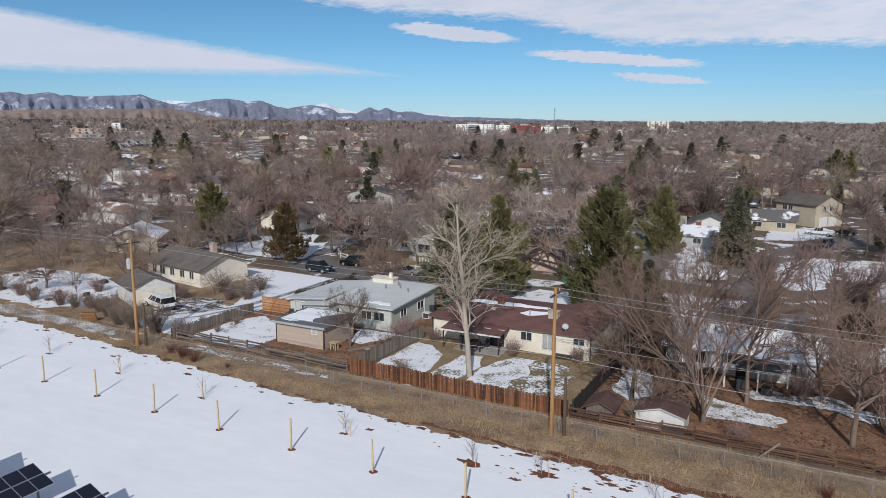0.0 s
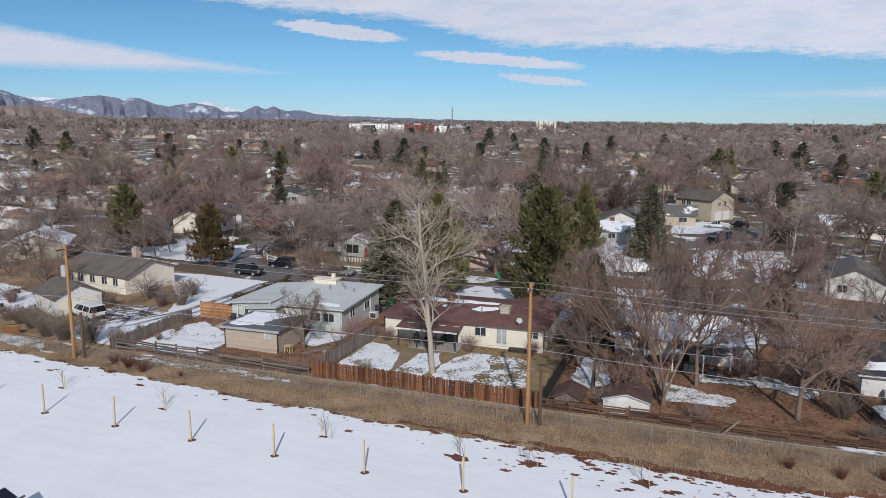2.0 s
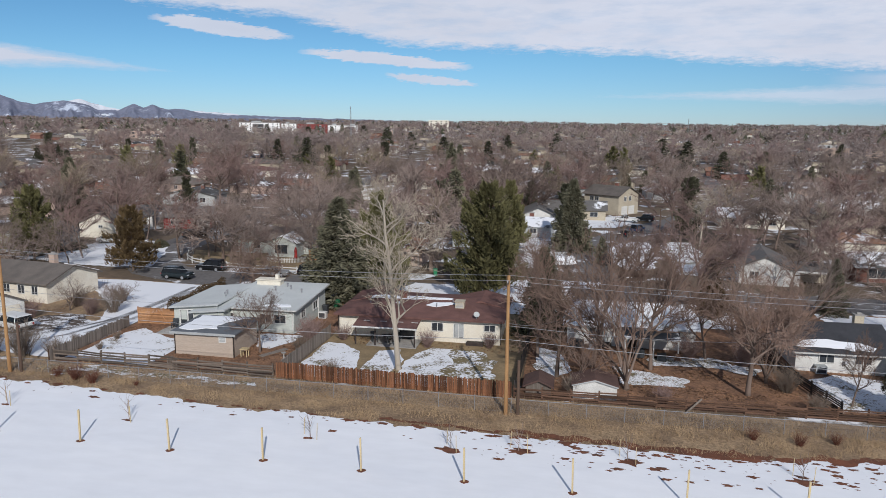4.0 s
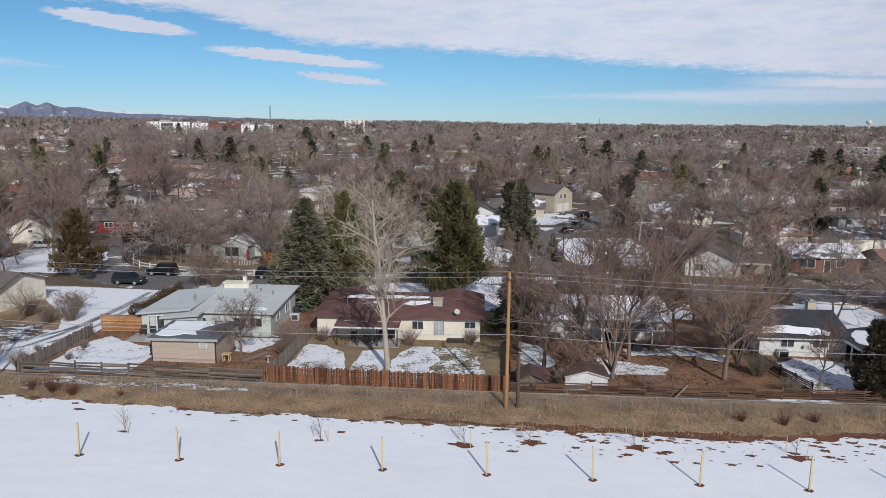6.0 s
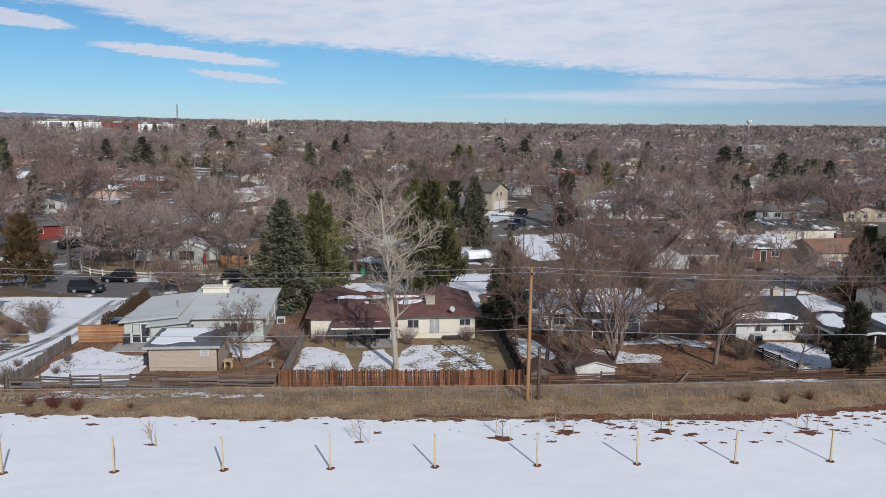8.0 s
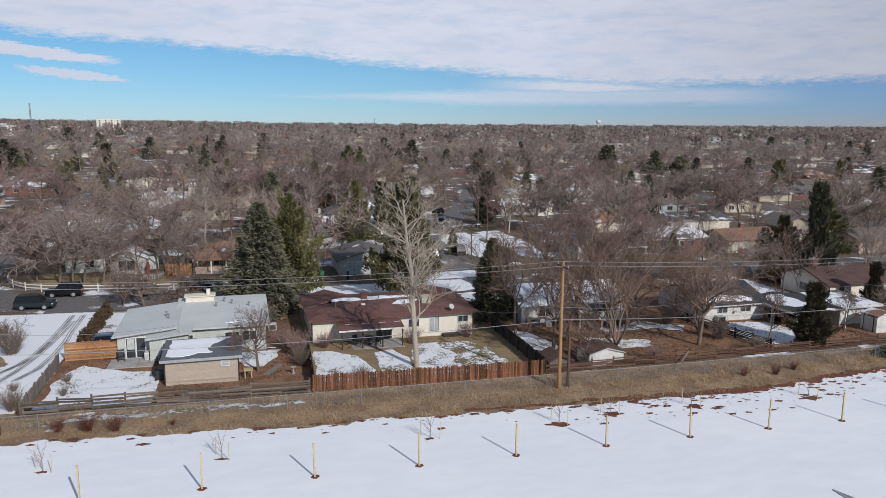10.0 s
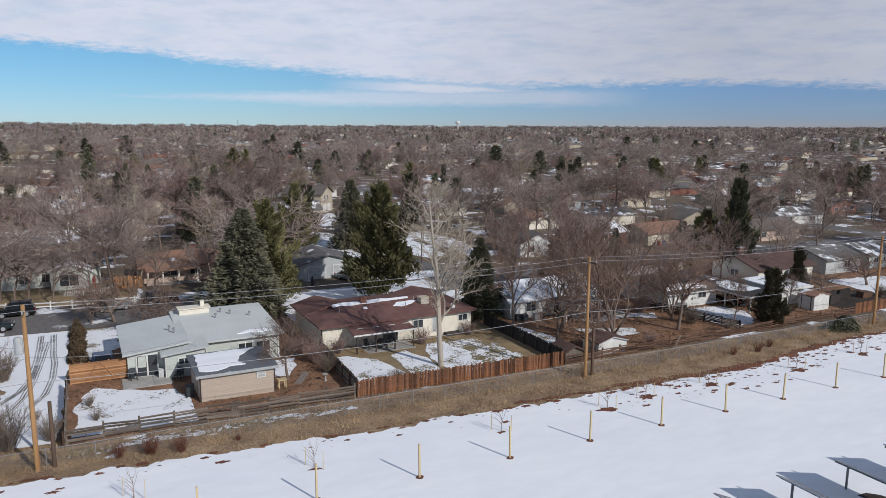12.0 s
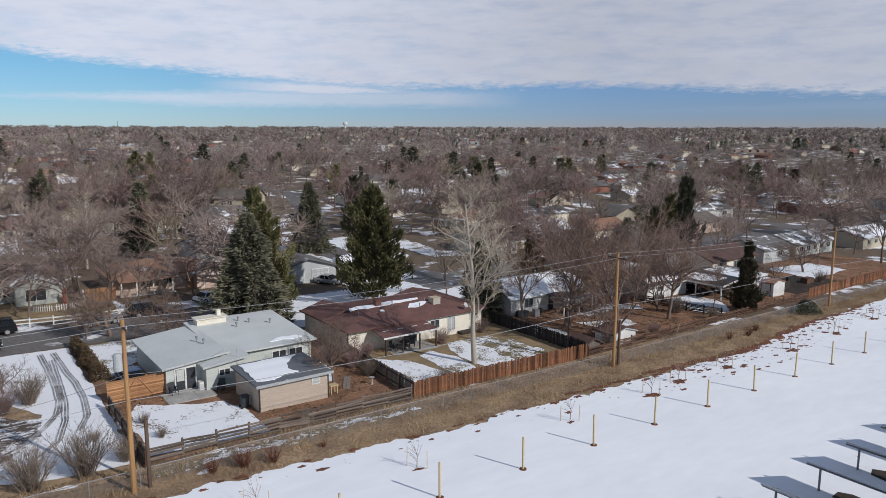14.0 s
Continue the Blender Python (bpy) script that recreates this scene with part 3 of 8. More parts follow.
for i, line in enumerate(([(-62.4, 85.4), (-62.4, 80.6), (-62.5, 75.5), (-62.8, 70.4), (-63.4, 67.3), (-64.8, 64.3), (-66.3, 62.0), (-67.9, 60.7), (-70.4, 59.6)],
                          [(-61.2, 85.4), (-61.1, 78.2), (-60.9, 74.4), (-61.0, 69.9), (-61.5, 65.5), (-62.6, 62.6)], [(-61.7, 82.7), (-62.1, 75.2), (-62.5, 69.6), (-63.1, 65.5), (-64.1, 61.6), (-65.6, 59.4)])):
    for j, (off, wide) in enumerate(((-0.26, 0.10), (0.0, 0.17), (0.22, 0.09))):
        ribbon("tyre_track", [(x + off, y + 0.4 * off) for x, y in line], wide * (1.1, 1.0, 0.8)[i], TRACK, "dark slushy tyre track in snow", "tyre track", 0.088 + 0.002 * (3 * i + j), 0.04)
sheet("slush", [(-67.6, 69.6), (-65.9, 67.8), (-64.4, 67.0), (-64.8, 63.9), (-66.2, 61.4), (-68.0, 59.8), (-71.5, 60.2), (-71.5, 67.5)], MUD_SNOW, "dark mud and slush where tyre tracks turn", "slush", lift=0.084, ragged=0.7, step=0.3, seed=91)
sheet("lawn", [(-76.5, 112), (-73.5, 104.6), (-70, 101.6), (-64, 99.6), (-52, 98.6), (-51, 109), (-66, 112)], LAWN, "tan dormant front lawn behind a rail fence", "lawn", lift=0.02, ragged=0.15, step=1.0)
sheet("dark_mulch", [(32.4, 57.6), (48, 58.6), (49, 63), (44, 66.5), (36, 66.8), (33, 62)], MULCH, "dark wet mulch in a back garden", "mulch", lift=0.022, ragged=0.5, step=0.6, seed=33)
sheet("thawed_soil", [(-26, 47.0), (-16, 46.8), (-8, 46.3), (0, 45.8), (6, 46.5), (12, 47.4), (22, 48.4), (34, 49.0), (34, 49.4), (22, 49.1), (12, 48.3), (4, 47.2), (-6, 46.9), (-16, 47.3), (-26, 47.35)], RED_DIRT, "strip of bare red-brown soil at the snow's edge", "soil", lift=0.068, ragged=0.75, step=0.2, seed=60)


# ---------------------------------------------------------------- trees
def tubes(P0, P1, R0, R1, k):
    """Open tapered tubes for all segments at once; cones where the far radius is nought."""
    P0, P1, R0, R1 = (np.asarray(a, float) for a in (P0, P1, R0, R1))
    d = P1 - P0
    d /= np.maximum(np.linalg.norm(d, axis=1, keepdims=True), 1e-6)
    ref = np.where(np.abs(d[:, 2:3]) < 0.9, np.array([[0, 0, 1.0]]), np.array([[1.0, 0, 0]]))
    u = np.cross(d, ref)
    u /= np.maximum(np.linalg.norm(u, axis=1, keepdims=True), 1e-6)
    w = np.cross(d, u)
    a = np.arange(k) * 2 * math.pi / k
    ring = np.cos(a)[None, :, None] * u[:, None] + np.sin(a)[None, :, None] * w[:, None]
    n = len(P0)
    if np.all(R1 == 0):
        v = np.concatenate([P0[:, None] + ring * R0[:, None, None], P1[:, None]], axis=1)
        j = np.arange(k)
        t = np.stack([j, (j + 1) % k, np.full(k, k)], axis=1)
        return v.reshape(-1, 3), (t[None] + (np.arange(n) * (k + 1))[:, None, None]).reshape(-1, 3)
    v = np.concatenate([P0[:, None] + ring * R0[:, None, None], P1[:, None] + ring * R1[:, None, None]], axis=1)
    j = np.arange(k)
    t = np.concatenate([np.stack([j, (j + 1) % k, k + (j + 1) % k], axis=1), np.stack([j, k + (j + 1) % k, k + j], axis=1)])
    return v.reshape(-1, 3), (t[None] + (np.arange(n) * 2 * k)[:, None, None]).reshape(-1, 3)


def blades(P0, P1, R0, seed):
    """Fine twigs: one slim tapering blade each, turned at random."""
    P0, P1, R0 = (np.asarray(a, float) for a in (P0, P1, R0))
    n = len(P0)
    u = np.cross(P1 - P0, np.random.default_rng(seed).normal(0, 1, (n, 3)))
    u /= np.maximum(np.linalg.norm(u, axis=1, keepdims=True), 1e-6)
    v = np.stack([P0 - u * R0[:, None], P0 + u * R0[:, None], P1], axis=1)
    return v.reshape(-1, 3), np.arange(n * 3).reshape(-1, 3)


def join(bits):
    vs, ts, n = [], [], 0
    for v, t in bits:
        vs.append(v)
        ts.append(t + n)
        n += len(v)
    return np.concatenate(vs), np.concatenate(ts)


def bare_tree(seed, style, counts, parts=(5, 4, 3, 2, 1)):
    """Segments of a leafless tree one unit high: per level lists of (p0, p1, r0, r1)."""
    rng = random.Random(seed)
    levels = [[] for _ in range(5)]
    lean = {"spread": 0.9, "upright": 0.5, "cotton": 0.66, "low": 1.1, "clump": 0.30}[style]
    rise = {"spread": 0.08, "upright": 0.16, "cotton": 0.22, "low": 0.08, "clump": 0.14}[style]

    def grow(p, d, length, r, level):
        segs = parts[level]
        pts, dirs = [p], []
        for i in range(segs):
            d = (d + Vector((rng.gauss(0, 1), rng.gauss(0, 1), rng.gauss(0, 0.6))) * (0.05 if style == "cotton" else 0.10, 0.36, 0.42, 0.36, 0.25)[level] + Vector((0, 0, (0.02, 0.11, 0.08, 0.05, 0.03)[level]))).normalized()
            pts.append(pts[-1] + d * (length / segs))
            dirs.append(d.copy())
        last = level == len(counts)
        for i in range(segs):
            r0 = r * (1 - 0.75 * i / segs)
            r1 = r * (1 - 0.75 * (i + 1) / segs)
            levels[level].append((pts[i], pts[i + 1], r0, 0.0 if last and segs == 1 else r1))
        if last:
            return
        lo = {"cotton": 0.19, "clump": 0.5, "spread": 0.45, "upright": 0.35, "low": 0.3}[style] if level == 0 else 0.22
        for c in range(counts[level]):
            f = lo + (1 - lo) * (c + rng.random()) / counts[level]
            i = min(int(f * segs), segs - 1)
            q = pts[i].lerp(pts[i + 1], f * segs - i)
            axis = dirs[i]
            side = axis.cross(Vector((rng.gauss(0, 1), rng.gauss(0, 1), rng.gauss(0, 1)))).normalized()
            ang = lean * rng.uniform(0.75, 1.2) * (1.0 if level == 0 else 0.95)
            if level == 0 and style == "cotton":
                ang *= 1.12 - 0.5 * f
            cd = axis * math.cos(ang) + side * math.sin(ang)
            if level:
                out = Vector((q.x, q.y, 0.0))
                cd += out.normalized() * 0.13 + Vector((0, 0, rise))
            cd.normalize()
            if level == 0:
                size = {"cotton": 0.34 if f < 0.33 else 0.52 * (1.06 - f) ** 0.6, "spread": 0.50, "upright": 0.52 * (1.15 - 0.4 * f), "low": 0.55, "clump": 0.85}[style] * rng.uniform(0.8, 1.15)
            else:
                size = length * rng.uniform(0.42, 0.66) * (1.1 - 0.45 * f)
            grow(q, cd, size, max(r * ((0.40 if style == "cotton" else 0.58), 0.5, 0.5, 0.55)[level] * (1.15 - 0.5 * f), 0.0009), level + 1)

    trunk = {"spread": 0.52, "upright": 0.62, "cotton": 0.97, "low": 0.38, "clump": 0.10}[style]
    grow(Vector((0, 0, -0.01)), Vector((0, 0, 1)), trunk, {"spread": 0.020, "upright": 0.018, "cotton": 0.0125, "low": 0.024, "clump": 0.026}[style], 0)
    return levels


TREES = {}
DARK_CROWNS = {}
CLEAR = []   # spots kept free of wild trees: x, y, radius


def tree_meshes(key, style, seed, counts, twig, bark, thick=(0.9, 0.9, 1, 1, 1), parts=(5, 4, 3, 2, 1), sides=(8, 5, 4, 3, 3), slim=9):
    if key in TREES:
        return TREES[key]
    lv = bare_tree(seed, style, counts, parts)

    def bits(level, k):
        s = lv[level]
        if level >= slim:
            return blades([a[0] for a in s], [a[1] for a in s], [a[2] * thick[level] for a in s], seed)
        return tubes([a[0] for a in s], [a[1] for a in s], [a[2] * thick[level] for a in s], [a[3] * thick[level] for a in s], k)

    n = len(counts)
    trunk = join([bits(0, sides[0]), bits(1, sides[1])])
    crown = join([bits(i, sides[i]) for i in range(2, n + 1) if lv[i]])
    top = max(crown[0][:, 2].max(), trunk[0][:, 2].max())
    TREES[key] = (fast_mesh("trunk", trunk[0] / top, trunk[1], bark), fast_mesh("crown", crown[0] / top, crown[1], twig))
    return TREES[key]


def plant(name, label, category, x, y, h, meshes, rot=0.0, wide=1.0, group=""):
    ob = thing(name, label, category, x, y, rot, group)
    ob.scale = (h * wide, h * wide, h)
    part("trunk", meshes[0], None, ob)
    part("crown", meshes[1], None, ob)
    return ob


def conifer(seed, needles, style):
    """Trunk and needle sprays of a conifer one unit high: whorls of boughs, each a flat spray with gaps below it."""
    rng = random.Random(seed)
    base, whorls, droop, sweep, fan = {"spruce": (0.05, 24, -0.24, 0.12, 0.40), "pine": (0.10, 13, 0.22, 0.75, 0.40), "juniper": (0.02, 19, 0.55, 0.6, 0.42), "ponderosa": (0.24, 11, 0.12, 0.5, 0.55)}[style]
    hero = needles > 9000
    per_whorl = (6 if style == "pine" else 8) if hero else 5
    whorls = whorls if hero else whorls // 2 + 3
    per = needles // (whorls * per_whorl)
    size = 1.0 if hero else 1.45 if needles > 3000 else 2.4 if needles > 900 else 3.2
    P0, P1, R, limbs = [], [], [], []
    for i in range(whorls * per_whorl):
        f = min(0.985, (i // per_whorl + rng.uniform(0.0, 1.0)) / whorls)
        f = max(0.0, f)
        z = base + (0.97 - base) * f
        reach = {"spruce": 0.27 * (1 - f) ** 0.8 + 0.015, "pine": 0.27 * math.sin(min(1, 0.30 + 0.78 * (1 - f)) * 1.75) * (1 - f) ** 0.36 + 0.012,
                 "juniper": 0.25 * (1 - f) ** 0.5 * (0.75 + 0.25 * math.sin(f * 9)) + 0.01, "ponderosa": 0.25 * (1 - f) ** 0.3 + 0.03}[style] * rng.uniform(*((0.58, 1.26) if style == "pine" else (0.70, 1.14)))
        a = 2.39996 * i + rng.gauss(0, 0.25)
        reach *= 1.0 + 0.30 * noise.noise(Vector((math.cos(a) * 1.3, math.sin(a) * 1.3, f * 5 + seed * 7)))
        out = Vector((math.cos(a), math.sin(a), 0.0))
        side = Vector((-out.y, out.x, 0.0))
        fall = (droop + 0.4 * f) * reach
        limbs.append((Vector((0, 0, z)), Vector((0, 0, z + fall)) + out * reach, 0.0045 * (1.2 - f), 0.001))
        for j in range(per):
            g = 0.16 + 0.86 * rng.random() ** 0.62
            u = rng.uniform(-1, 1)
            lift = reach * (0.10 * (g ** 3 - g) if style == "spruce" else 0.16 * (g * g - g))
            c = out * (reach * g) + side * (u * reach * fan * (1.12 - g)) + Vector((0, 0, z + fall * g + lift + rng.gauss(0, 0.012 + 0.07 * reach) - abs(u) * 0.05 * reach))
            d = out * (0.75 + rng.gauss(0, 0.25)) + side * (u * 0.8 + rng.gauss(0, 0.35)) + Vector((0, 0, sweep + droop * 0.4 + rng.gauss(0, 0.28)))
            ln = (0.022 + 0.024 * rng.random()) * (1.15 - 0.35 * f) * size
            P0.append(c)
            P1.append(c + d.normalized() * ln)
            R.append(ln * rng.uniform(0.16, 0.26))
    for j in range(per):
        z = 0.93 + 0.07 * rng.random()
        d = Vector((rng.gauss(0, 0.5), rng.gauss(0, 0.5), 1.0)).normalized() * 0.03 * size
        P0.append(Vector((rng.gauss(0, 0.006), rng.gauss(0, 0.006), z - 0.03)))
        P1.append(P0[-1] + d)
        R.append(0.006 * size)
    crown = blades(P0, P1, R, seed)
    z = [0, 0.35, 0.7, 0.97]
    segs = [(Vector((0, 0, a)), Vector((0, 0, b)), 0.015 * (1.02 - a), 0.015 * (1.02 - b)) for a, b in zip(z, z[1:])]
    trunk = join([tubes([s[0] for s in q], [s[1] for s in q], [s[2] for s in q], [s[3] for s in q], k) for q, k in ((segs, 7), (limbs, 3))])
    return trunk, crown


CONIFERS = {}


def conifer_meshes(key, style, seed, tufts, needles):
    if key not in CONIFERS:
        t, c = conifer(seed, tufts, style)
        CONIFERS[key] = (fast_mesh("trunk", t[0], t[1], BARK), fast_mesh("crown", c[0], c[1], needles))
    return CONIFERS[key]


FULL, MID = (10, 8, 8, 10), (8, 8, 28)
HERO = (1.15, 1.0, 0.95, 0.9, 1.2)
COTTON = tree_meshes("cotton", "cotton", 11, (17, 7, 6, 5), TWIG_PALE, PALE_BARK, (1.25, 1.15, 1.0, 0.9, 1.1), slim=4)
ELM_A = tree_meshes("elm_a", "spread", 21, FULL, TWIG_DARK, BARK, HERO, slim=4)
ELM_B = tree_meshes("elm_b", "spread", 22, FULL, TWIG_DARK, BARK, HERO, slim=4)
ASH = tree_meshes("ash", "upright", 23, FULL, TWIG_DARK, BARK, HERO, slim=4)
MAPLE = tree_meshes("maple", "upright", 24, FULL, TWIG_RED, BARK, HERO, slim=4)
CLUMP = tree_meshes("clump", "clump", 27, (7, 9, 7, 8), TWIG_DARK, BARK, HERO, slim=4)
LOW = tree_meshes("low", "low", 25, (9, 8, 7, 8), TWIG_DARK, BARK, HERO, slim=4)
HALF = (8, 7, 6, 7)
ELM_A2, ELM_B2, ASH2, MAPLE2, CLUMP2, LOW2 = (tree_meshes("half_" + s + str(i), s, 50 + i, HALF, w, BARK, (0.85, 0.8, 0.8, 0.85, 1.2), (4, 3, 2, 1, 1), (6, 4, 3, 3, 3), 4) for i, (s, w) in enumerate((("spread", TWIG), ("spread", TWIG), ("upright", TWIG), ("upright", TWIG_RED), ("clump", TWIG), ("low", TWIG))))
MIDS = [tree_meshes("mid%d" % i, s, 40 + i, MID, w, BARK, (0.85, 0.75, 0.8, 1.3, 1.5), (3, 2, 1, 1, 1), (4, 3, 3, 3, 3), 3) for i, (s, w) in enumerate((("spread", TWIG), ("upright", TWIG), ("spread", TWIG_RED), ("upright", TWIG_TAN), ("low", TWIG), ("spread", TWIG), ("upright", TWIG_RED)))]
THIN = [tree_meshes("thin%d" % i, s, 40 + i, (7, 7, 20), w, BARK, (0.8, 0.7, 0.85, 1.8, 1.5), (2, 1, 1, 1, 1), (3, 3, 3, 3, 3), 3) for i, (s, w) in enumerate((("spread", TWIG), ("upright", TWIG), ("spread", TWIG_RED), ("upright", TWIG_TAN), ("spread", TWIG), ("upright", TWIG_RED)))]

plant("cottonwood_tree", "tall bare pale-barked cottonwood in a snowy backyard", "tree", -27.3, 59.0, 18.6, COTTON, 20, 1.1)
plant("small_tree", "small bare many-branched tree beside a tan garage", "tree", -42.0, 60.8, 6.9, ELM_A, 40, 1.0)
for x, y, h, m, r, w in ((-6.3, 58.5, 16.2, CLUMP, 50, 0.82), (-9.2, 64.3, 15.2, ASH, 10, 0.85), (-14.5, 65.7, 13.2, ASH, 130, 0.75), (-12.5, 60.4, 11.6, ELM_B, 30, 0.85), (4.2, 59.5, 13.0, ELM_A, 200, 0.9),
                         (2.2, 68.6, 9.5, ASH, 250, 0.85), (1.5, 78.5, 13.5, MAPLE, 0, 0.95), (-3.5, 84.0, 13.0, MAPLE, 70, 0.95), (12.4, 58.6, 7.0, ASH, 45, 0.7), (-10.6, 58.0, 6.5, CLUMP, 300, 1.0), (24.5, 60.5, 5.5, ASH, 45, 0.7), (9.5, 72.0, 9.0, ELM_B, 77, 0.8), (-3.6, 64.5, 12.5, ELM_B, 143, 0.8), (6.6, 63.0, 11.0, CLUMP, 20, 0.85), (8.2, 66.5, 9.0, ASH, 310, 0.8),
                                        (-55.0, 89.0, 7.0, LOW, 70, 1.0), (-50.5, 83.5, 6.5, LOW, 170, 0.9), (51, 67, 6.5, LOW, 30, 1.0), (-93, 62, 6.0, LOW, 210, 1.0), (-84, 68.5, 6.5, LOW, 10, 0.9), (-66.5, 75.0, 3.2, LOW, 100, 1.2)):
    plant("shade_tree", "bare grey-brown shade tree in a back garden", "tree", x, y, h, m, r, w, "bare garden trees")
for x, y, h, m, r, w in ((29, 76, 11, MAPLE2, 20, 1.0), (26.5, 86, 11, ELM_B2, 25, 1.0), (34.5, 79, 9, CLUMP2, 205, 1.0), (46.5, 79, 10, ASH2, 95, 1.0), (56.0, 86, 11, ELM_A2, 15, 1.0), (63.0, 104, 11, CLUMP2, 60, 1.1), (20.0, 104, 10, ELM_A2, 80, 1.0), (74.0, 78, 9, CLUMP2, 130, 1.0), (23.5, 79, 10, ELM_A2, 70, 1.0), (34, 62.5, 6, LOW2, 0, 1.0), (50.5, 83, 11, ELM_B2, 30, 1.0), (62, 70, 9, ASH2, 110, 1.0), (66, 87, 12, ELM_A2, 150, 1.0), (80, 72, 10, ELM_B2, 200, 1.0), (35.3, 102.9, 10.5, ELM_B2, 60, 1.0), (-64.5, 103.4, 9.5, MAPLE2, 200, 1.1), (-57.0, 102.6, 8.5, MAPLE2, 30, 1.1), (-52.0, 103.6, 9.0, ELM_B2, 260, 1.0), (-72.5, 111.0, 10.0, MAPLE2, 120, 1.1), (-69.0, 117.5, 11.0, ELM_A2, 20, 1.1),
                          (-112, 79, 7.5, CLUMP2, 20, 1.2), (-104, 78.5, 6.5, LOW2, 75, 1.2), (-98, 75, 6.0, CLUMP2, 140, 1.2), (-93.5, 79.5, 7.5, MAPLE2, 210, 1.1), (-117, 76, 8, ELM_B2, 310, 1.1), (-89.5, 73.5, 5.5, CLUMP2, 5, 1.2), (-101, 83, 7.5, CLUMP2, 95, 1.1), (-123, 82, 9, MAPLE2, 155, 1.1), (-96, 90, 8.5, CLUMP2, 265, 1.0), (-88.5, 94.5, 8, ELM_A2, 345, 1.0), (-115, 96, 9.5, CLUMP2, 45, 1.1), (-130, 75, 9, LOW2, 15, 1.1), (-109, 101, 10, ELM_B2, 100, 1.0), (86, 85, 12, MAPLE2, 10, 1.0), (92, 68, 9, ASH2, 60, 1.0),
                          (104, 86, 12, ELM_A2, 290, 1.0), (108, 72, 10, CLUMP2, 40, 1.0), (16, 84, 11, CLUMP2, 200, 1.1), (7, 79, 12, ELM_B2, 90, 1.0), (-12.5, 84, 10, ASH2, 30, 1.0), (36, 88, 10, ELM_B2, 140, 1.0), (-95, 76, 10, ELM_A2, 33, 1.0), (-104, 72, 9, CLUMP2, 63, 1.0), (-92, 86, 11, ELM_B2, 133, 1.0), (-108, 92, 12, ELM_A2, 233, 1.0), (-124, 70, 11, ASH2, 73, 1.0),
                          (-121, 94, 12, MAPLE2, 13, 1.0), (-135, 82, 12, ELM_B2, 83, 1.0), (-88, 90, 9, LOW2, 13, 1.0), (-61.5, 101.0, 10, ELM_B2, 13, 1.0), (-66.0, 104.0, 11, ELM_A2, 113, 1.0), (-49.5, 99.5, 10.5, ELM_A2, 45, 0.9), (-71.0, 106.0, 9.5, ASH2, 45, 1.1), (-57.5, 89.2, 5.5, LOW2, 0, 1.0), (-31.5, 103.5, 9, CLUMP2, 45, 0.7), (-16.5, 104, 8, MAPLE2, 45, 0.9), (26.5, 103.5, 9, CLUMP2, 145, 1.0), (-99, 80, 9, ELM_A2, 45, 1.0), (-112, 74, 8, LOW2, 145, 1.1), (-118, 88, 11, CLUMP2, 15, 1.0), (-128, 90, 12, ELM_B2, 75, 1.0), (-104, 86, 10, ASH2, 5, 1.0), (-88, 84, 8, CLUMP2, 95, 0.9), (-131, 66, 10, ELM_A2, 185, 1.0), (-107, 64, 7, LOW2, 25, 1.1), (-90, 100, 10, MAPLE2, 25, 1.0), (-113, 104, 11, ELM_B2, 265, 1.0), (-87.5, 62.5, 6, CLUMP2, 25, 0.9), (-70.5, 70.5, 4.5, LOW2, 25, 1.1), (-73.5, 57.5, 4.0, CLUMP2, 225, 1.0)):
    plant("shade_tree", "bare grey-brown shade tree among gardens", "tree", x, y, h, m, r, w, "bare garden trees")
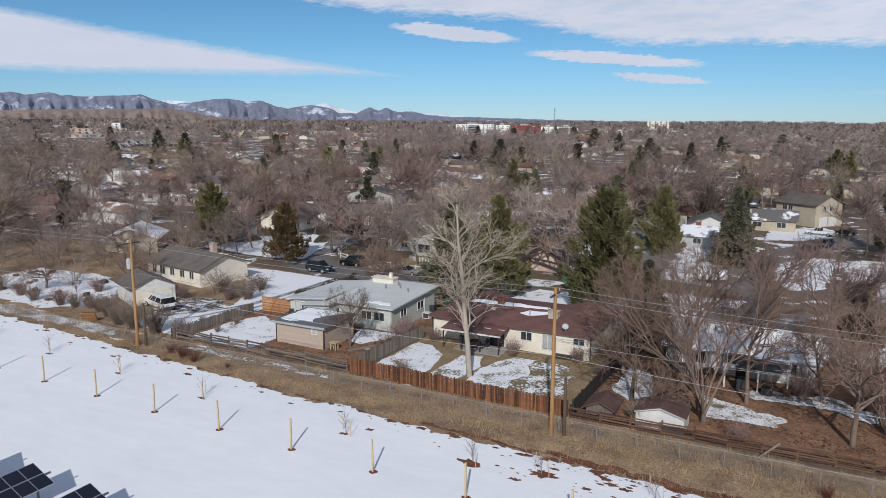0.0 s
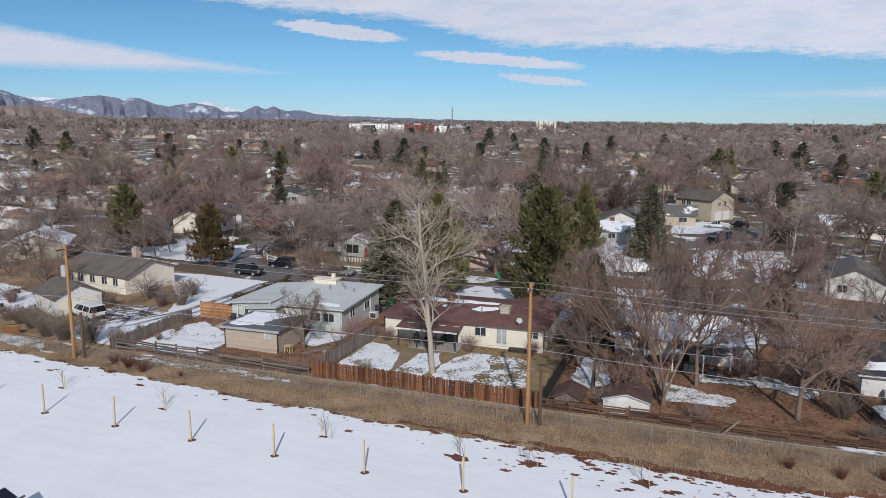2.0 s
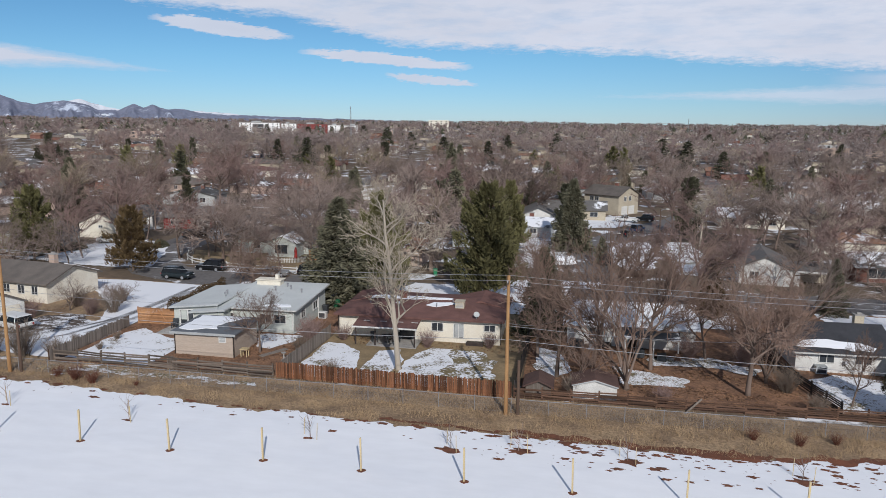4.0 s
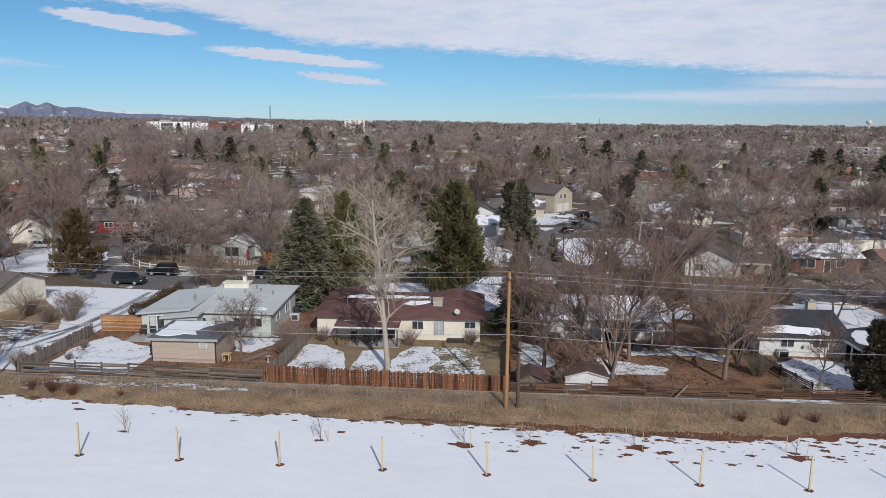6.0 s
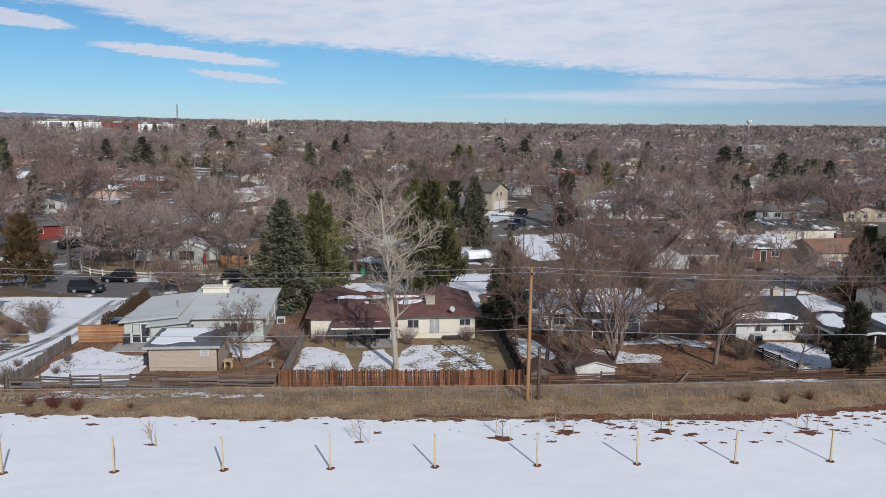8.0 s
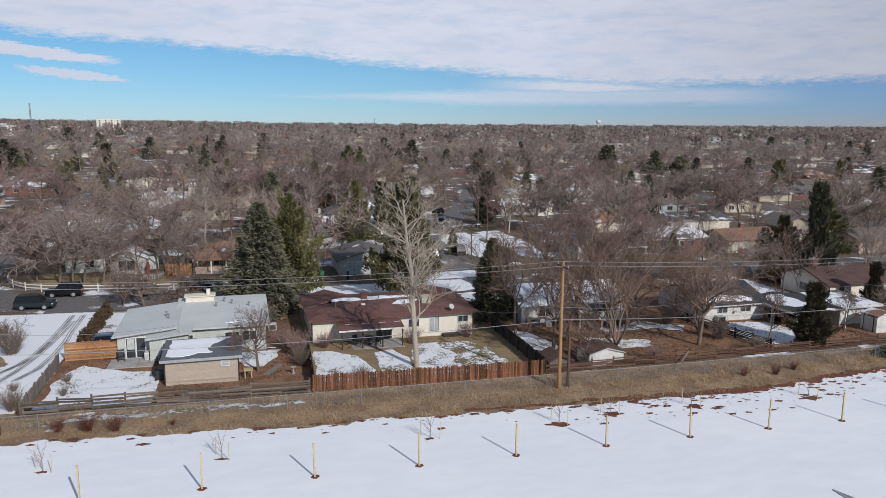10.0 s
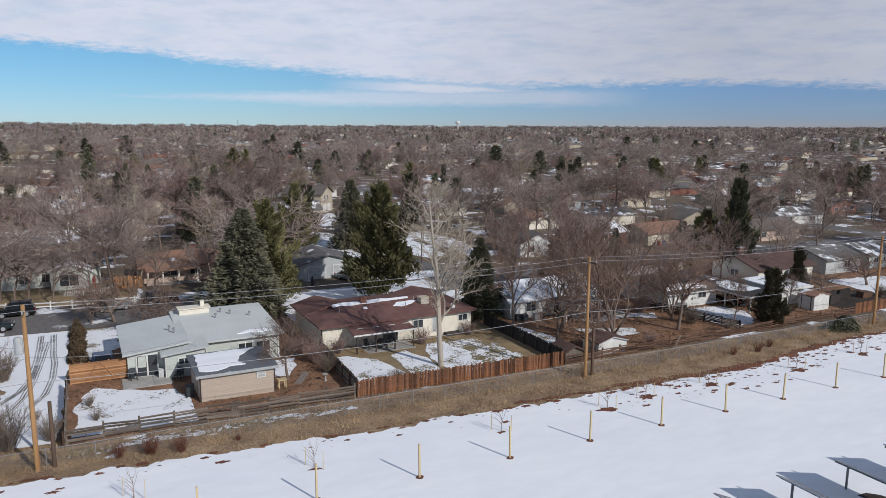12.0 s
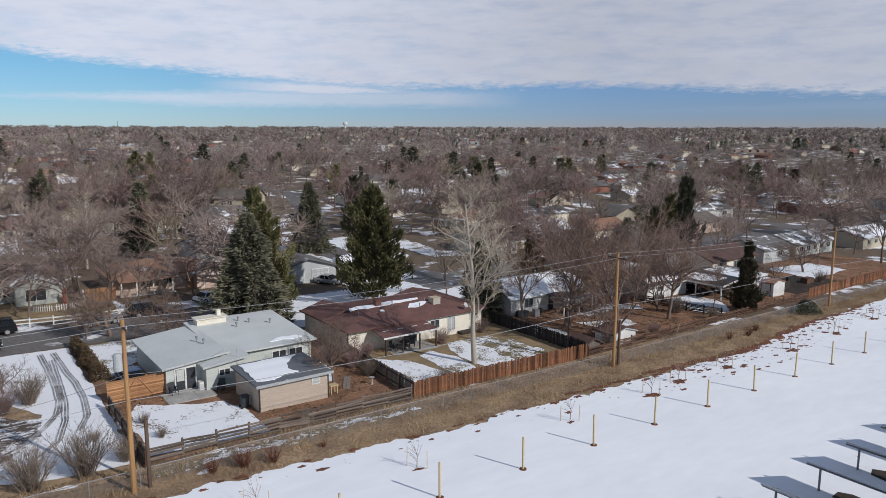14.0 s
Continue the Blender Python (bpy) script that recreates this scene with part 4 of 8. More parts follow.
for x, y, h, m, w, nm, lb in ((-40.9, 83.6, 13.6, conifer_meshes("spruce_a", "spruce", 1, 24000, SPRUCE), 1.32, "spruce_tree", "dense grey-green spruce at the street's edge"),
                              (-37.0, 89.0, 13.6, conifer_meshes("pine_a", "pine", 2, 24000, PINE), 1.0, "pine_tree", "green pine behind a spruce"),
                              (-22.0, 87.6, 15.8, conifer_meshes("pine_b", "pine", 3, 26000, PINE), 1.0, "pine_tree", "broad dark green pine beside a street"),
                              (-14.3, 74.4, 10.0, conifer_meshes("spruce_c", "spruce", 8, 17000, DARK_NEEDLE), 1.15, "spruce_tree", "dark ragged spruce between two houses"),
                              (5.6, 86.0, 7.4, conifer_meshes("juniper_d", "juniper", 9, 17000, BROWN_NEEDLE), 1.5, "juniper_tree", "rusty brown juniper beside a street"),
                              (16.3, 56.5, 7.0, conifer_meshes("juniper_b", "juniper", 5, 17000, OLIVE_NEEDLE), 1.35, "juniper_tree", "dark juniper beside a back fence"),
                              (43.0, 85.4, 15.4, conifer_meshes("juniper_a", "juniper", 4, 17000, DARK_NEEDLE), 0.8, "juniper_tree", "tall dark conifer beside a street"),
                              (-76.5, 93.0, 10.0, conifer_meshes("brown_b", "pine", 16, 17000, BROWN_NEEDLE), 1.2, "conifer_tree", "winter-brown conifer on a snowy lawn"),
                              (-95.8, 96.2, 12.0, conifer_meshes("ponderosa_a", "pine", 7, 17000, PINE), 1.15, "pine_tree", "round-topped green pine among houses"),
                              (-120.5, 139.0, 14.1, conifer_meshes("spruce_a", "spruce", 1, 24000, SPRUCE), 1.0, "spruce_tree", "tall blue-grey spruce behind houses"),
                              (37.9, 69.4, 6.2, conifer_meshes("juniper_b", "juniper", 5, 17000, OLIVE_NEEDLE), 1.1, "juniper_tree", "dark juniper beside a carport"),
                              (37.6, 87.2, 9.0, conifer_meshes("brown_a", "spruce", 6, 17000, BROWN_NEEDLE), 1.1, "conifer_tree", "shaggy brown conifer behind a dark-roofed house"),
                              (41.6, 91.0, 9.6, conifer_meshes("pine_a", "pine", 2, 24000, PINE), 1.1, "pine_tree", "dark green conifer behind gardens"),
                              (21.5, 91.5, 7.4, conifer_meshes("spruce_a", "spruce", 1, 24000, SPRUCE), 0.9, "spruce_tree", "small grey spruce at a street corner")):
    plant(nm, lb, "tree", x, y, h, m, (x * 37) % 360, w)
    CLEAR.append((x, y, 5.0))


for x, y, h, m, r in ((-34.0, 164.0, 15.0, CLUMP2, 10), (-30.5, 168.0, 16.5, ELM_A2, 80), (-26.5, 163.0, 15.0, ELM_B2, 150), (-23.0, 170.0, 16.0, CLUMP2, 220), (-37.0, 170.0, 14.5, ASH2, 290), (-28.0, 175.0, 16.0, ELM_B2, 40), (-20.0, 176.0, 14.0, ELM_A2, 190), (-33.0, 177.0, 15.0, CLUMP2, 330)):
    ob = plant("shade_tree", "large dark bare tree in a brown grove", "tree", x, y, h, (m[0], DARK_CROWNS.setdefault(m[1].name, m[1].copy())), r, 1.2, "dark grove")
for me in DARK_CROWNS.values():
    me.materials[0] = TWIG_GROVE
for x, y, h, m, r in ((-49.5, 133.5, 13.0, COTTON, 120), (14.0, 143.0, 12.0, COTTON, 200), (118.0, 119.5, 9.0, LOW2, 30), (29.5, 121.0, 12.0, COTTON, 310)):
    plant("shade_tree", "pale-barked bare tree in a front garden", "tree", x, y, h, m, r, 1.2, "pale street trees")
SPRUCE_M, PINE_M, JUNIPER_M = (conifer_meshes("mid_" + k, k, 33 + i, 6000, n) for i, (k, n) in enumerate((("spruce", SPRUCE), ("pine", PINE), ("juniper", DARK_NEEDLE))))
for x, y, h, m, w in ((-22.5, 128, 12.7, CONIFERS["pine_a"], 1.0), (199.7, 155, 11.4, JUNIPER_M, 1.0), (219, 160, 10.3, JUNIPER_M, 1.5), (201, 140.5, 8.4, SPRUCE_M, 1.3), (106, 217, 11.4, JUNIPER_M, 1.0), (84, 278, 8.5, JUNIPER_M, 1.0), (248, 199, 10, PINE_M, 1.2), (-156, 368, 14.4, SPRUCE_M, 1.1), (-112, 265, 9.5, PINE_M, 1.2),
                      (-46, 208, 13.1, SPRUCE_M, 0.85), (-261, 312, 14.6, JUNIPER_M, 1.1), (-142, 100.6, 9.7, JUNIPER_M, 1.2), (-135, 121, 8.8, JUNIPER_M, 1.2), (-126, 330, 11, JUNIPER_M, 1.2), (-94, 315, 13.7, JUNIPER_M, 1.2), (13, 340, 13.1, PINE_M, 1.0), (6.4, 234.5, 8.2, SPRUCE_M, 1.3), (-73.6, 181.4, 9.0, SPRUCE_M, 1.2), (-68, 183, 8.0, SPRUCE_M, 1.0),
                      (36, 176, 9.9, JUNIPER_M, 1.2), (63, 181.5, 9.2, SPRUCE_M, 1.1), (121, 244, 10.8, JUNIPER_M, 1.1), (182, 257, 11.9, JUNIPER_M, 1.2), (-11.0, 130.0, 13.6, CONIFERS["spruce_a"], 1.05), (-6.0, 119.0, 4.8, SPRUCE_M, 1.1), (-54, 255, 16.0, SPRUCE_M, 0.9), (-92, 233, 10.6, PINE_M, 1.2), (-81, 225, 8.3, SPRUCE_M, 1.2), (48, 103, 6.0, JUNIPER_M, 1.3), (56, 106.4, 6.2, PINE_M, 1.4), (60, 101, 10.5, PINE_M, 1.2), (13.7, 157.5, 12.5, JUNIPER_M, 1.1), (-12.4, 155.6, 10.4, JUNIPER_M, 1.2)):
    plant("conifer_tree", "dark conifer standing among bare trees", "tree", x, y, h, m, (x * 17) % 360, w, "scattered conifers")
    CLEAR.append((x, y, 6.0))
    CLEAR.append((x * 0.93 - 1.5, y * 0.93, 5.0))


# ---------------------------------------------------------------- houses
def window(parent, m, w, h, trim=WHITE, cross=True):
    """A window in the plane y = 0 of m, facing -y; the opening's middle at the origin."""
    g = Geo().box(-w / 2, w / 2, -0.02, 0.05, -h / 2, h / 2)
    win = part("window", g, GLASS, parent, m=m)
    b = 0.08
    f = Geo().box(-w / 2 - b, w / 2 + b, -0.07, 0.02, h / 2, h / 2 + b).box(-w / 2 - b, w / 2 + b, -0.09, 0.02, -h / 2 - b, -h / 2)
    f.box(-w / 2 - b, -w / 2, -0.07, 0.02, -h / 2, h / 2).box(w / 2, w / 2 + b, -0.07, 0.02, -h / 2, h / 2)
    if cross:
        f.box(-0.03, 0.03, -0.05, 0.0, -h / 2, h / 2)
    part("window_frame", f, trim, win)
    return win


def roof_geo(w, d, h, rh, axis, style, over):
    """A roof over a body w by d, eaves at h: gable, hip or shed, as slabs with thickness."""
    g = Geo()
    t = 0.16
    if axis == "y":
        w, d = d, w
    x, y = w / 2 + over, d / 2 + over
    drop = rh * over / (d / 2)
    if style == "gable":
        v = [(-x, -y, h - drop), (x, -y, h - drop), (x, 0, h + rh), (-x, 0, h + rh), (-x, y, h - drop), (x, y, h - drop)]
        v += [(a, b, c + t) for a, b, c in v]
        f = [(0, 3, 2, 1), (3, 4, 5, 2), (6, 7, 8, 9), (9, 8, 11, 10), (0, 1, 7, 6), (5, 4, 10, 11), (1, 2, 8, 7), (2, 5, 11, 8), (3, 0, 6, 9), (4, 3, 9, 10)]
    elif style == "hip":
        i = min(x - 0.4, y * 1.0)
        v = [(-x, -y, h - drop), (x, -y, h - drop), (x, y, h - drop), (-x, y, h - drop)]
        v += [(a, b, c + t) for a, b, c in v] + [(-x + i, 0, h + rh + t), (x - i, 0, h + rh + t)]
        f = [(3, 2, 1, 0), (0, 1, 5, 4), (1, 2, 6, 5), (2, 3, 7, 6), (3, 0, 4, 7), (4, 5, 9, 8), (6, 7, 8, 9), (5, 6, 9), (7, 4, 8)]
    else:
        v = [(-x, -y, h), (x, -y, h), (x, y, h + rh), (-x, y, h + rh)]
        v += [(a, b, c + t) for a, b, c in v]
        f = [(3, 2, 1, 0), (4, 5, 6, 7), (0, 1, 5, 4), (1, 2, 6, 5), (2, 3, 7, 6), (3, 0, 4, 7)]
    if axis == "y":
        v = [(-b, a, c) for a, b, c in v]
    return g.add(v, f)


def wall_geo(w, d, h, rh, axis, style):
    g = Geo()
    if style == "gable":
        if axis == "x":
            g.prism([(-d / 2, -0.6), (d / 2, -0.6), (d / 2, h), (0, h + rh), (-d / 2, h)], "x", -w / 2, w / 2)
        else:
            g.prism([(-w / 2, -0.6), (w / 2, -0.6), (w / 2, h), (0, h + rh), (-w / 2, h)], "y", -d / 2, d / 2)
    elif style == "shed":
        o = 0.0
        g.prism([(-d / 2, -0.6), (d / 2, -0.6), (d / 2, h + rh - 0.03), (-d / 2, h + 0.03)], "x", -w / 2, w / 2)
    else:
        g.box(-w / 2, w / 2, -d / 2, d / 2, -0.6, h)
    return g


def side_matrix(side, w, d, u, z):
    """Placement of an opening on a side of a body: s, n, e or w."""
    return {"s": pose(u, -d / 2, z), "n": pose(u, d / 2, z, 0, 0, 180), "e": pose(w / 2, u, z, 0, 0, 90), "w": pose(-w / 2, u, z, 0, 0, -90)}[side]


def house(name, label, x, y, w, d, h, rh, wall, roof, axis="x", style="gable", rot=0.0, over=0.5, windows=(), doors=(), chimney=None, trim=WHITE, vents=(), category="house", group="", fascia=None):
    ob = thing(name, label, category, x, y, rot, group)
    part("wall", wall_geo(w, d, h, rh, axis, style), wall, ob)
    rf = part("roof", roof_geo(w, d, h, rh, axis, style, over), roof, ob)
    for side, u, z, ww, wh in windows:
        window(ob, side_matrix(side, w, d, u, z), ww, wh, trim)
    for side, u, dw, dh, dm in doors:
        dr = part("door", Geo().box(-dw / 2, dw / 2, -0.04, 0.03, 0.0, dh), dm, ob, m=side_matrix(side, w, d, u, 0.05))
        fr = Geo().box(-dw / 2 - 0.1, -dw / 2, -0.06, 0.02, 0, dh + 0.1).box(dw / 2, dw / 2 + 0.1, -0.06, 0.02, 0, dh + 0.1).box(-dw / 2, dw / 2, -0.06, 0.02, dh, dh + 0.1)
        part("door_frame", fr, trim, dr)
        if dw > 2:
            pm = Geo().box(-dw / 8 + 0.08, dw / 8 - 0.08, -0.055, -0.03, -dh / 8 + 0.06, dh / 8 - 0.06).mesh("door_panel", dm)
            for i in range(4):
                for j in range(4):
                    part("door_panel", pm, dm, dr, m=pose((i - 1.5) * dw / 4, 0, (j + 0.5) * dh / 4))
    if chimney:
        cx, cy, top, cm = chimney
        c = part("chimney", Geo().box(-0.45, 0.45, -0.35, 0.35, h * 0.5, top), cm, ob, m=pose(cx, cy, 0))
        part("cap", Geo().box(-0.52, 0.52, -0.42, 0.42, top, top + 0.12).box(-0.2, 0.2, -0.15, 0.15, top + 0.12, top + 0.3), CONCRETE, c)
    for vx, vy, vz in vents:
        part("vent", Geo().lathe([(0.07, vz - 0.3), (0.07, vz + 0.35), (0.13, vz + 0.35), (0.13, vz + 0.5), (0.02, vz + 0.55)], 8, (vx, vy)), STEEL, ob)
    return ob


S = "s"
TAKEN = []


def roof_snow(ob, roof_z, outline, seed, name="roof_snow"):
    """A sheet of snow on a roof plane given by roof_z(x, y), with a melted edge."""
    pts = []
    n = len(outline)
    for i in range(n):
        a, b = Vector((*outline[i], 0)), Vector((*outline[(i + 1) % n], 0))
        k = max(1, int((b - a).length / 0.35))
        pts += [a.lerp(b, j / k) for j in range(k)]
    out = []
    for p in pts:
        w = noise.noise_vector(Vector((p.x * 0.9, p.y * 0.9, seed))) * 0.35
        out.append((p.x + w.x, p.y + w.y))
    g = Geo()
    n = len(out)
    g.v = [(x, y, roof_z(x, y) + 0.01) for x, y in out] + [(x, y, roof_z(x, y) + 0.07) for x, y in out]
    g.f = [tuple(range(n, 2 * n))] + [(i, (i + 1) % n, n + (i + 1) % n, n + i) for i in range(n)]
    return part(name, g, SNOW, ob, "thin melting snow")


def gutter(ob, x0, x1, y, z, material=WHITE):
    part("gutter", Geo().prism([(y - 0.06, z - 0.1), (y + 0.05, z - 0.1), (y + 0.05, z + 0.02), (y - 0.08, z + 0.02)], "x", x0, x1), material, ob)


# the pale house with low roofs
B = house("house", "pale sage house with low pale-grey roof", -45.3, 72.8, 8.6, 10.4, 2.55, 0.55, SAGE, ROOF_PALE, style="shed", over=0.45,
          windows=((S, 1.0, 1.55, 1.3, 0.9), (S, 2.7, 1.55, 1.3, 0.9), (S, -3.2, 1.5, 0.9, 0.9), ("e", -2.5, 1.6, 1.2, 0.9), ("e", 1.5, 1.6, 1.4, 0.9)), vents=((-0.6, 1.6, 3.05), (1.0, 2.4, 3.05), (2.8, 1.2, 3.0), (0.2, 3.4, 3.1)))
part("roof_box", Geo().box(-3.9, -0.9, 3.8, 5.0, 3.1, 3.75).box(-4.05, -0.75, 3.65, 5.15, 3.75, 3.85).box(-1.7, -1.3, 4.2, 4.6, 3.85, 4.45), CREAM, B, "pale boxed-in roof structure with a flue")
gutter(B, -4.7, 4.7, -5.66, 2.68)
part("downpipe", Geo().tube([(4.15, -5.5, 2.5), (4.15, -5.3, 2.2), (4.15, -5.3, 0.2), (5.2, -5.5, 0.12)], 0.05, 6), WHITE, B)
part("downpipe", Geo().tube([(4.45, 2.4, 2.7), (4.4, 2.4, 2.3), (4.4, 2.4, 0.2)], 0.05, 6), WHITE, B)
roof_snow(B, lambda x, y: 2.55 + 0.55 * (y + 5.65) / 11.3 + 0.16, [(0.5, -4.4), (2.5, -4.6), (3.9, -4.3), (3.6, -3.8), (1.4, -3.9)], 1)
TURN_E = pose(0, 0, 0, 0, 0, 90)
W = house("house_wing", "pale sage house wing with a sliding glass door", -52.35, 72.3, 10.2, 5.1, 2.25, 0.6, SAGE, ROOF_PALE, style="shed", over=0.4, rot=-90, vents=((0.5, 1.6, 2.9), (1.6, 1.9, 2.9)))
part("fascia", Geo().prism([(-2.97, 2.24), (2.97, 2.84), (2.97, 3.02), (-2.97, 2.42)], "y", -5.56, -5.5), GREY_SIDING, W, m=TURN_E)
sd = part("sliding_door", Geo().box(-0.85, 0.85, -0.03, 0.04, 0.05, 2.0), GLASS, W, "dark glass patio door", m=TURN_E @ pose(-0.9, -5.1, 0.05))
part("door_frame", Geo().box(-0.97, -0.85, -0.07, 0.02, 0, 2.12).box(0.85, 0.97, -0.07, 0.02, 0, 2.12).box(-0.85, 0.85, -0.07, 0.02, 2.0, 2.12).box(-0.07, 0.07, -0.06, 0.02, 0, 2.0).box(-0.85, 0.85, -0.06, 0.02, 0.0, 0.07), WHITE, sd)
part("curtain", Geo().box(-0.78, -0.12, -0.045, -0.032, 0.9, 1.95), SAGE, sd, "pale curtain behind the glass")
R = house("house_room", "pale sage room with small window below a wide eave", -50.1, 67.2, 2.6, 3.5, 2.2, 0.42, SAGE, ROOF_PALE, style="shed", over=0.35, rot=-90, windows=(("e", -0.1, 1.5, 0.9, 0.5),))
part("fascia", Geo().prism([(-2.12, 2.18), (2.12, 2.6), (2.12, 2.8), (-2.12, 2.38)], "y", -1.72, -1.66), GREY_SIDING, R, m=TURN_E)
part("meter_box", Geo().box(0.9, 1.25, -1.42, -1.3, 1.2, 1.75).tube([(1.07, -1.36, 1.75), (1.07, -1.36, 3.4)], 0.03, 5), GREY_SIDING, R, "grey meter box with a mast", m=TURN_E)
part("downpipe", Geo().tube([(-1.7, -1.5, 2.2), (-1.72, -1.36, 2.0), (-1.72, -1.36, 0.1)], 0.045, 5), WHITE, R, m=TURN_E)
slab = thing("patio_slab", "pale concrete patio slab outside a sliding door", "patio", -52.9, 65.7, kind="structure")
part("slab", Geo().box(-2.6, -0.03, -1.4, 1.4, -0.1, 0.10).box(0.0, 1.5, -1.4, 1.4, -0.1, 0.10), CONCRETE, slab)
GAR = house("garage", "tan garage with flat roof half under snow", -46.8, 61.3, 6.2, 5.4, 2.25, 0.12, TAN_SIDING, ROOF_FLAT, style="shed", over=0.32, category="garage")
vent = part("wall_vent", Geo().box(-0.3, 0.3, -0.03, 0.02, -0.22, 0.22), GREY_SIDING, GAR, m=pose(1.95, -2.7, 1.75))
part("vent_frame", Geo().box(-0.38, -0.3, -0.06, 0.02, -0.3, 0.3).box(0.3, 0.38, -0.06, 0.02, -0.3, 0.3).box(-0.3, 0.3, -0.06, 0.02, 0.22, 0.3).box(-0.3, 0.3, -0.06, 0.02, -0.3, -0.22).box(-0.3, 0.3, -0.05, 0.0, -0.02, 0.02), WHITE, vent)
part("corner_trim", Geo().box(-3.14, -3.04, -2.75, -2.65, 0, 2.25), BROWN_TRIM, GAR)
part("corner_trim", Geo().box(3.04, 3.14, -2.75, -2.65, 0, 2.25), BROWN_TRIM, GAR)
part("roof_edge", Geo().box(-3.46, 3.46, -3.08, -3.02, 2.2, 2.44), GREY_SIDING, GAR)
for r in range(9):
    part("siding_lap", Geo().prism([(-2.70, 0.12 + r * 0.235), (-2.722, 0.12 + r * 0.235), (-2.705, 0.34 + r * 0.235), (-2.70, 0.34 + r * 0.235)], "x", -3.03, 3.03), TAN_SIDING, GAR)
roof_snow(GAR, lambda x, y: 2.25 + 0.12 * (y + 3) / 6 + 0.16, [(-3.0, -1.9), (-1.6, -2.5), (-0.4, -1.5), (0.9, -1.6), (0.4, -0.2), (1.0, 1.0), (2.4, 2.5), (-2.8, 2.7)], 2)
gp = thing("gate_fence", "orange cedar slat gate panels beside a house", "fence", -57.2, 67.6)
for i in range(4):
    part("post", Geo().box(-0.06, 0.06, -0.05, 0.05, -0.2, 1.95), FENCE_ORANGE, gp, m=pose(-2.36 + i * 1.575, 0, 0))
slat = Geo().box(-2.38, 2.38, -0.07, -0.05, -0.063, 0.063).mesh("slat", FENCE_ORANGE)
for i in range(13):
    part("slat", slat, FENCE_ORANGE, gp, m=pose(0, 0, 0.15 + i * 0.14))
for s in (-1, 1):
    part("brace", Geo().tube([(s * 0.15, -0.1, 1.75), (s * 1.2, -0.1, 0.2)], 0.05, 4), FENCE_ORANGE, gp)


def chair(x, y, rot):
    ob = thing("garden_chair", "dark slatted garden chair on a concrete patio", "chair", x, y, rot, "patio chairs", dz=0.1)
    part("seat", Geo().box(-0.3, 0.3, -0.3, 0.25, 0.36, 0.42), PLASTIC_DARK, ob)
    part("backrest", Geo().box(-0.3, 0.3, 0.22, 0.28, 0.40, 1.05, pose(0, 0, 0, -12)), PLASTIC_DARK, ob)
    for sx2 in (-0.3, 0.24):
        for sy2 in (-0.3, 0.2):
            part("leg", Geo().box(sx2, sx2 + 0.06, sy2, sy2 + 0.06, 0, 0.6), PLASTIC_DARK, ob)
        part("armrest", Geo().box(sx2 - 0.02, sx2 + 0.08, -0.34, 0.26, 0.6, 0.64), PLASTIC_DARK, ob)


chair(-54.5, 66.5, 10)
chair(-50.8, 65.2, -30)
wb = thing("white_heater", "white metal box beside a patio door", "box", -52.2, 66.4, dz=0.1)
part("body", Geo().box(-0.2, 0.2, -0.3, 0.3, 0.03, 0.75), WHITE, wb)
part("grille", Geo().box(-0.15, 0.15, -0.32, -0.3, 0.1, 0.6), GREY_SIDING, wb)


def bin_(x, y, material, label, rot=0):
    ob = thing("wheelie_bin", label, "bin", x, y, rot)
    part("body", Geo().prism([(-0.25, 0.08), (0.25, 0.08), (0.31, 1.0), (-0.31, 1.0)], "y", -0.3, 0.3), material, ob)
    part("lid", Geo().prism([(-0.34, 1.0), (0.34, 1.0), (0.3, 1.08), (-0.3, 1.1)], "y", -0.34, 0.36), material, ob)
    for s in (-0.24, 0.24):
        part("wheel", Geo().tube([(s - 0.03, 0.3, 0.11), (s + 0.03, 0.3, 0.11)], 0.11, 10), RUBBER, ob)


bin_(-50.5, 60.4, PLASTIC_DARK, "dark wheeled bin against a tan garage", 90)
bin_(-40.5, 76.6, PLASTIC_DARK, "black wheeled bin beside a pale house", 90)
bin_(-40.0, 79.4, PLASTIC_GREEN, "green wheeled bin beside a wooden fence", 80)
bin_(-31.6, 101.8, PLASTIC_GREEN, "green wheeled bin beside a grey garage", 10)
bin_(48.6, 109.9, REDPAINT, "red wheeled bin on a driveway", 10)
bin_(49.6, 109.6, BLUEBIN, "blue wheeled bin on a driveway", -8)
ac = thing("condenser_unit", "white condenser box on the ground beside a house", "condenser", -40.1, 74.4)
part("body", Geo().box(-0.45, 0.45, -0.35, 0.35, 0.1, 0.85), WHITE, ac)
part("grille", Geo().box(-0.35, 0.35, -0.37, -0.35, 0.2, 0.75), DARK_TRIM, ac)
ws = thing("wood_stool", "small yellow wooden stand beside a garage", "stand", -42.9, 59.3)
part("top", Geo().box(-0.4, 0.4, -0.35, 0.35, 0.75, 0.83), LUMBER, ws)
for sx2 in (-0.33, 0.25):
    for sy2 in (-0.28, 0.2):
        part("leg", Geo().box(sx2, sx2 + 0.08, sy2, sy2 + 0.08, 0, 0.75), LUMBER, ws)
bb = thing("bird_bath", "white stone bird bath in a brown yard", "bird bath", -38.9, 59.4)
part("pedestal", Geo().lathe([(0.15, 0), (0.1, 0.1), (0.07, 0.4), (0.1, 0.55)], 10), CONCRETE, bb)
part("bowl", Geo().lathe([(0.1, 0.55), (0.24, 0.64), (0.26, 0.7), (0.2, 0.68)], 12), CONCRETE, bb)
ramp = thing("board_walk", "grey board lying on soil", "board", -40.6, 61.0, 60)
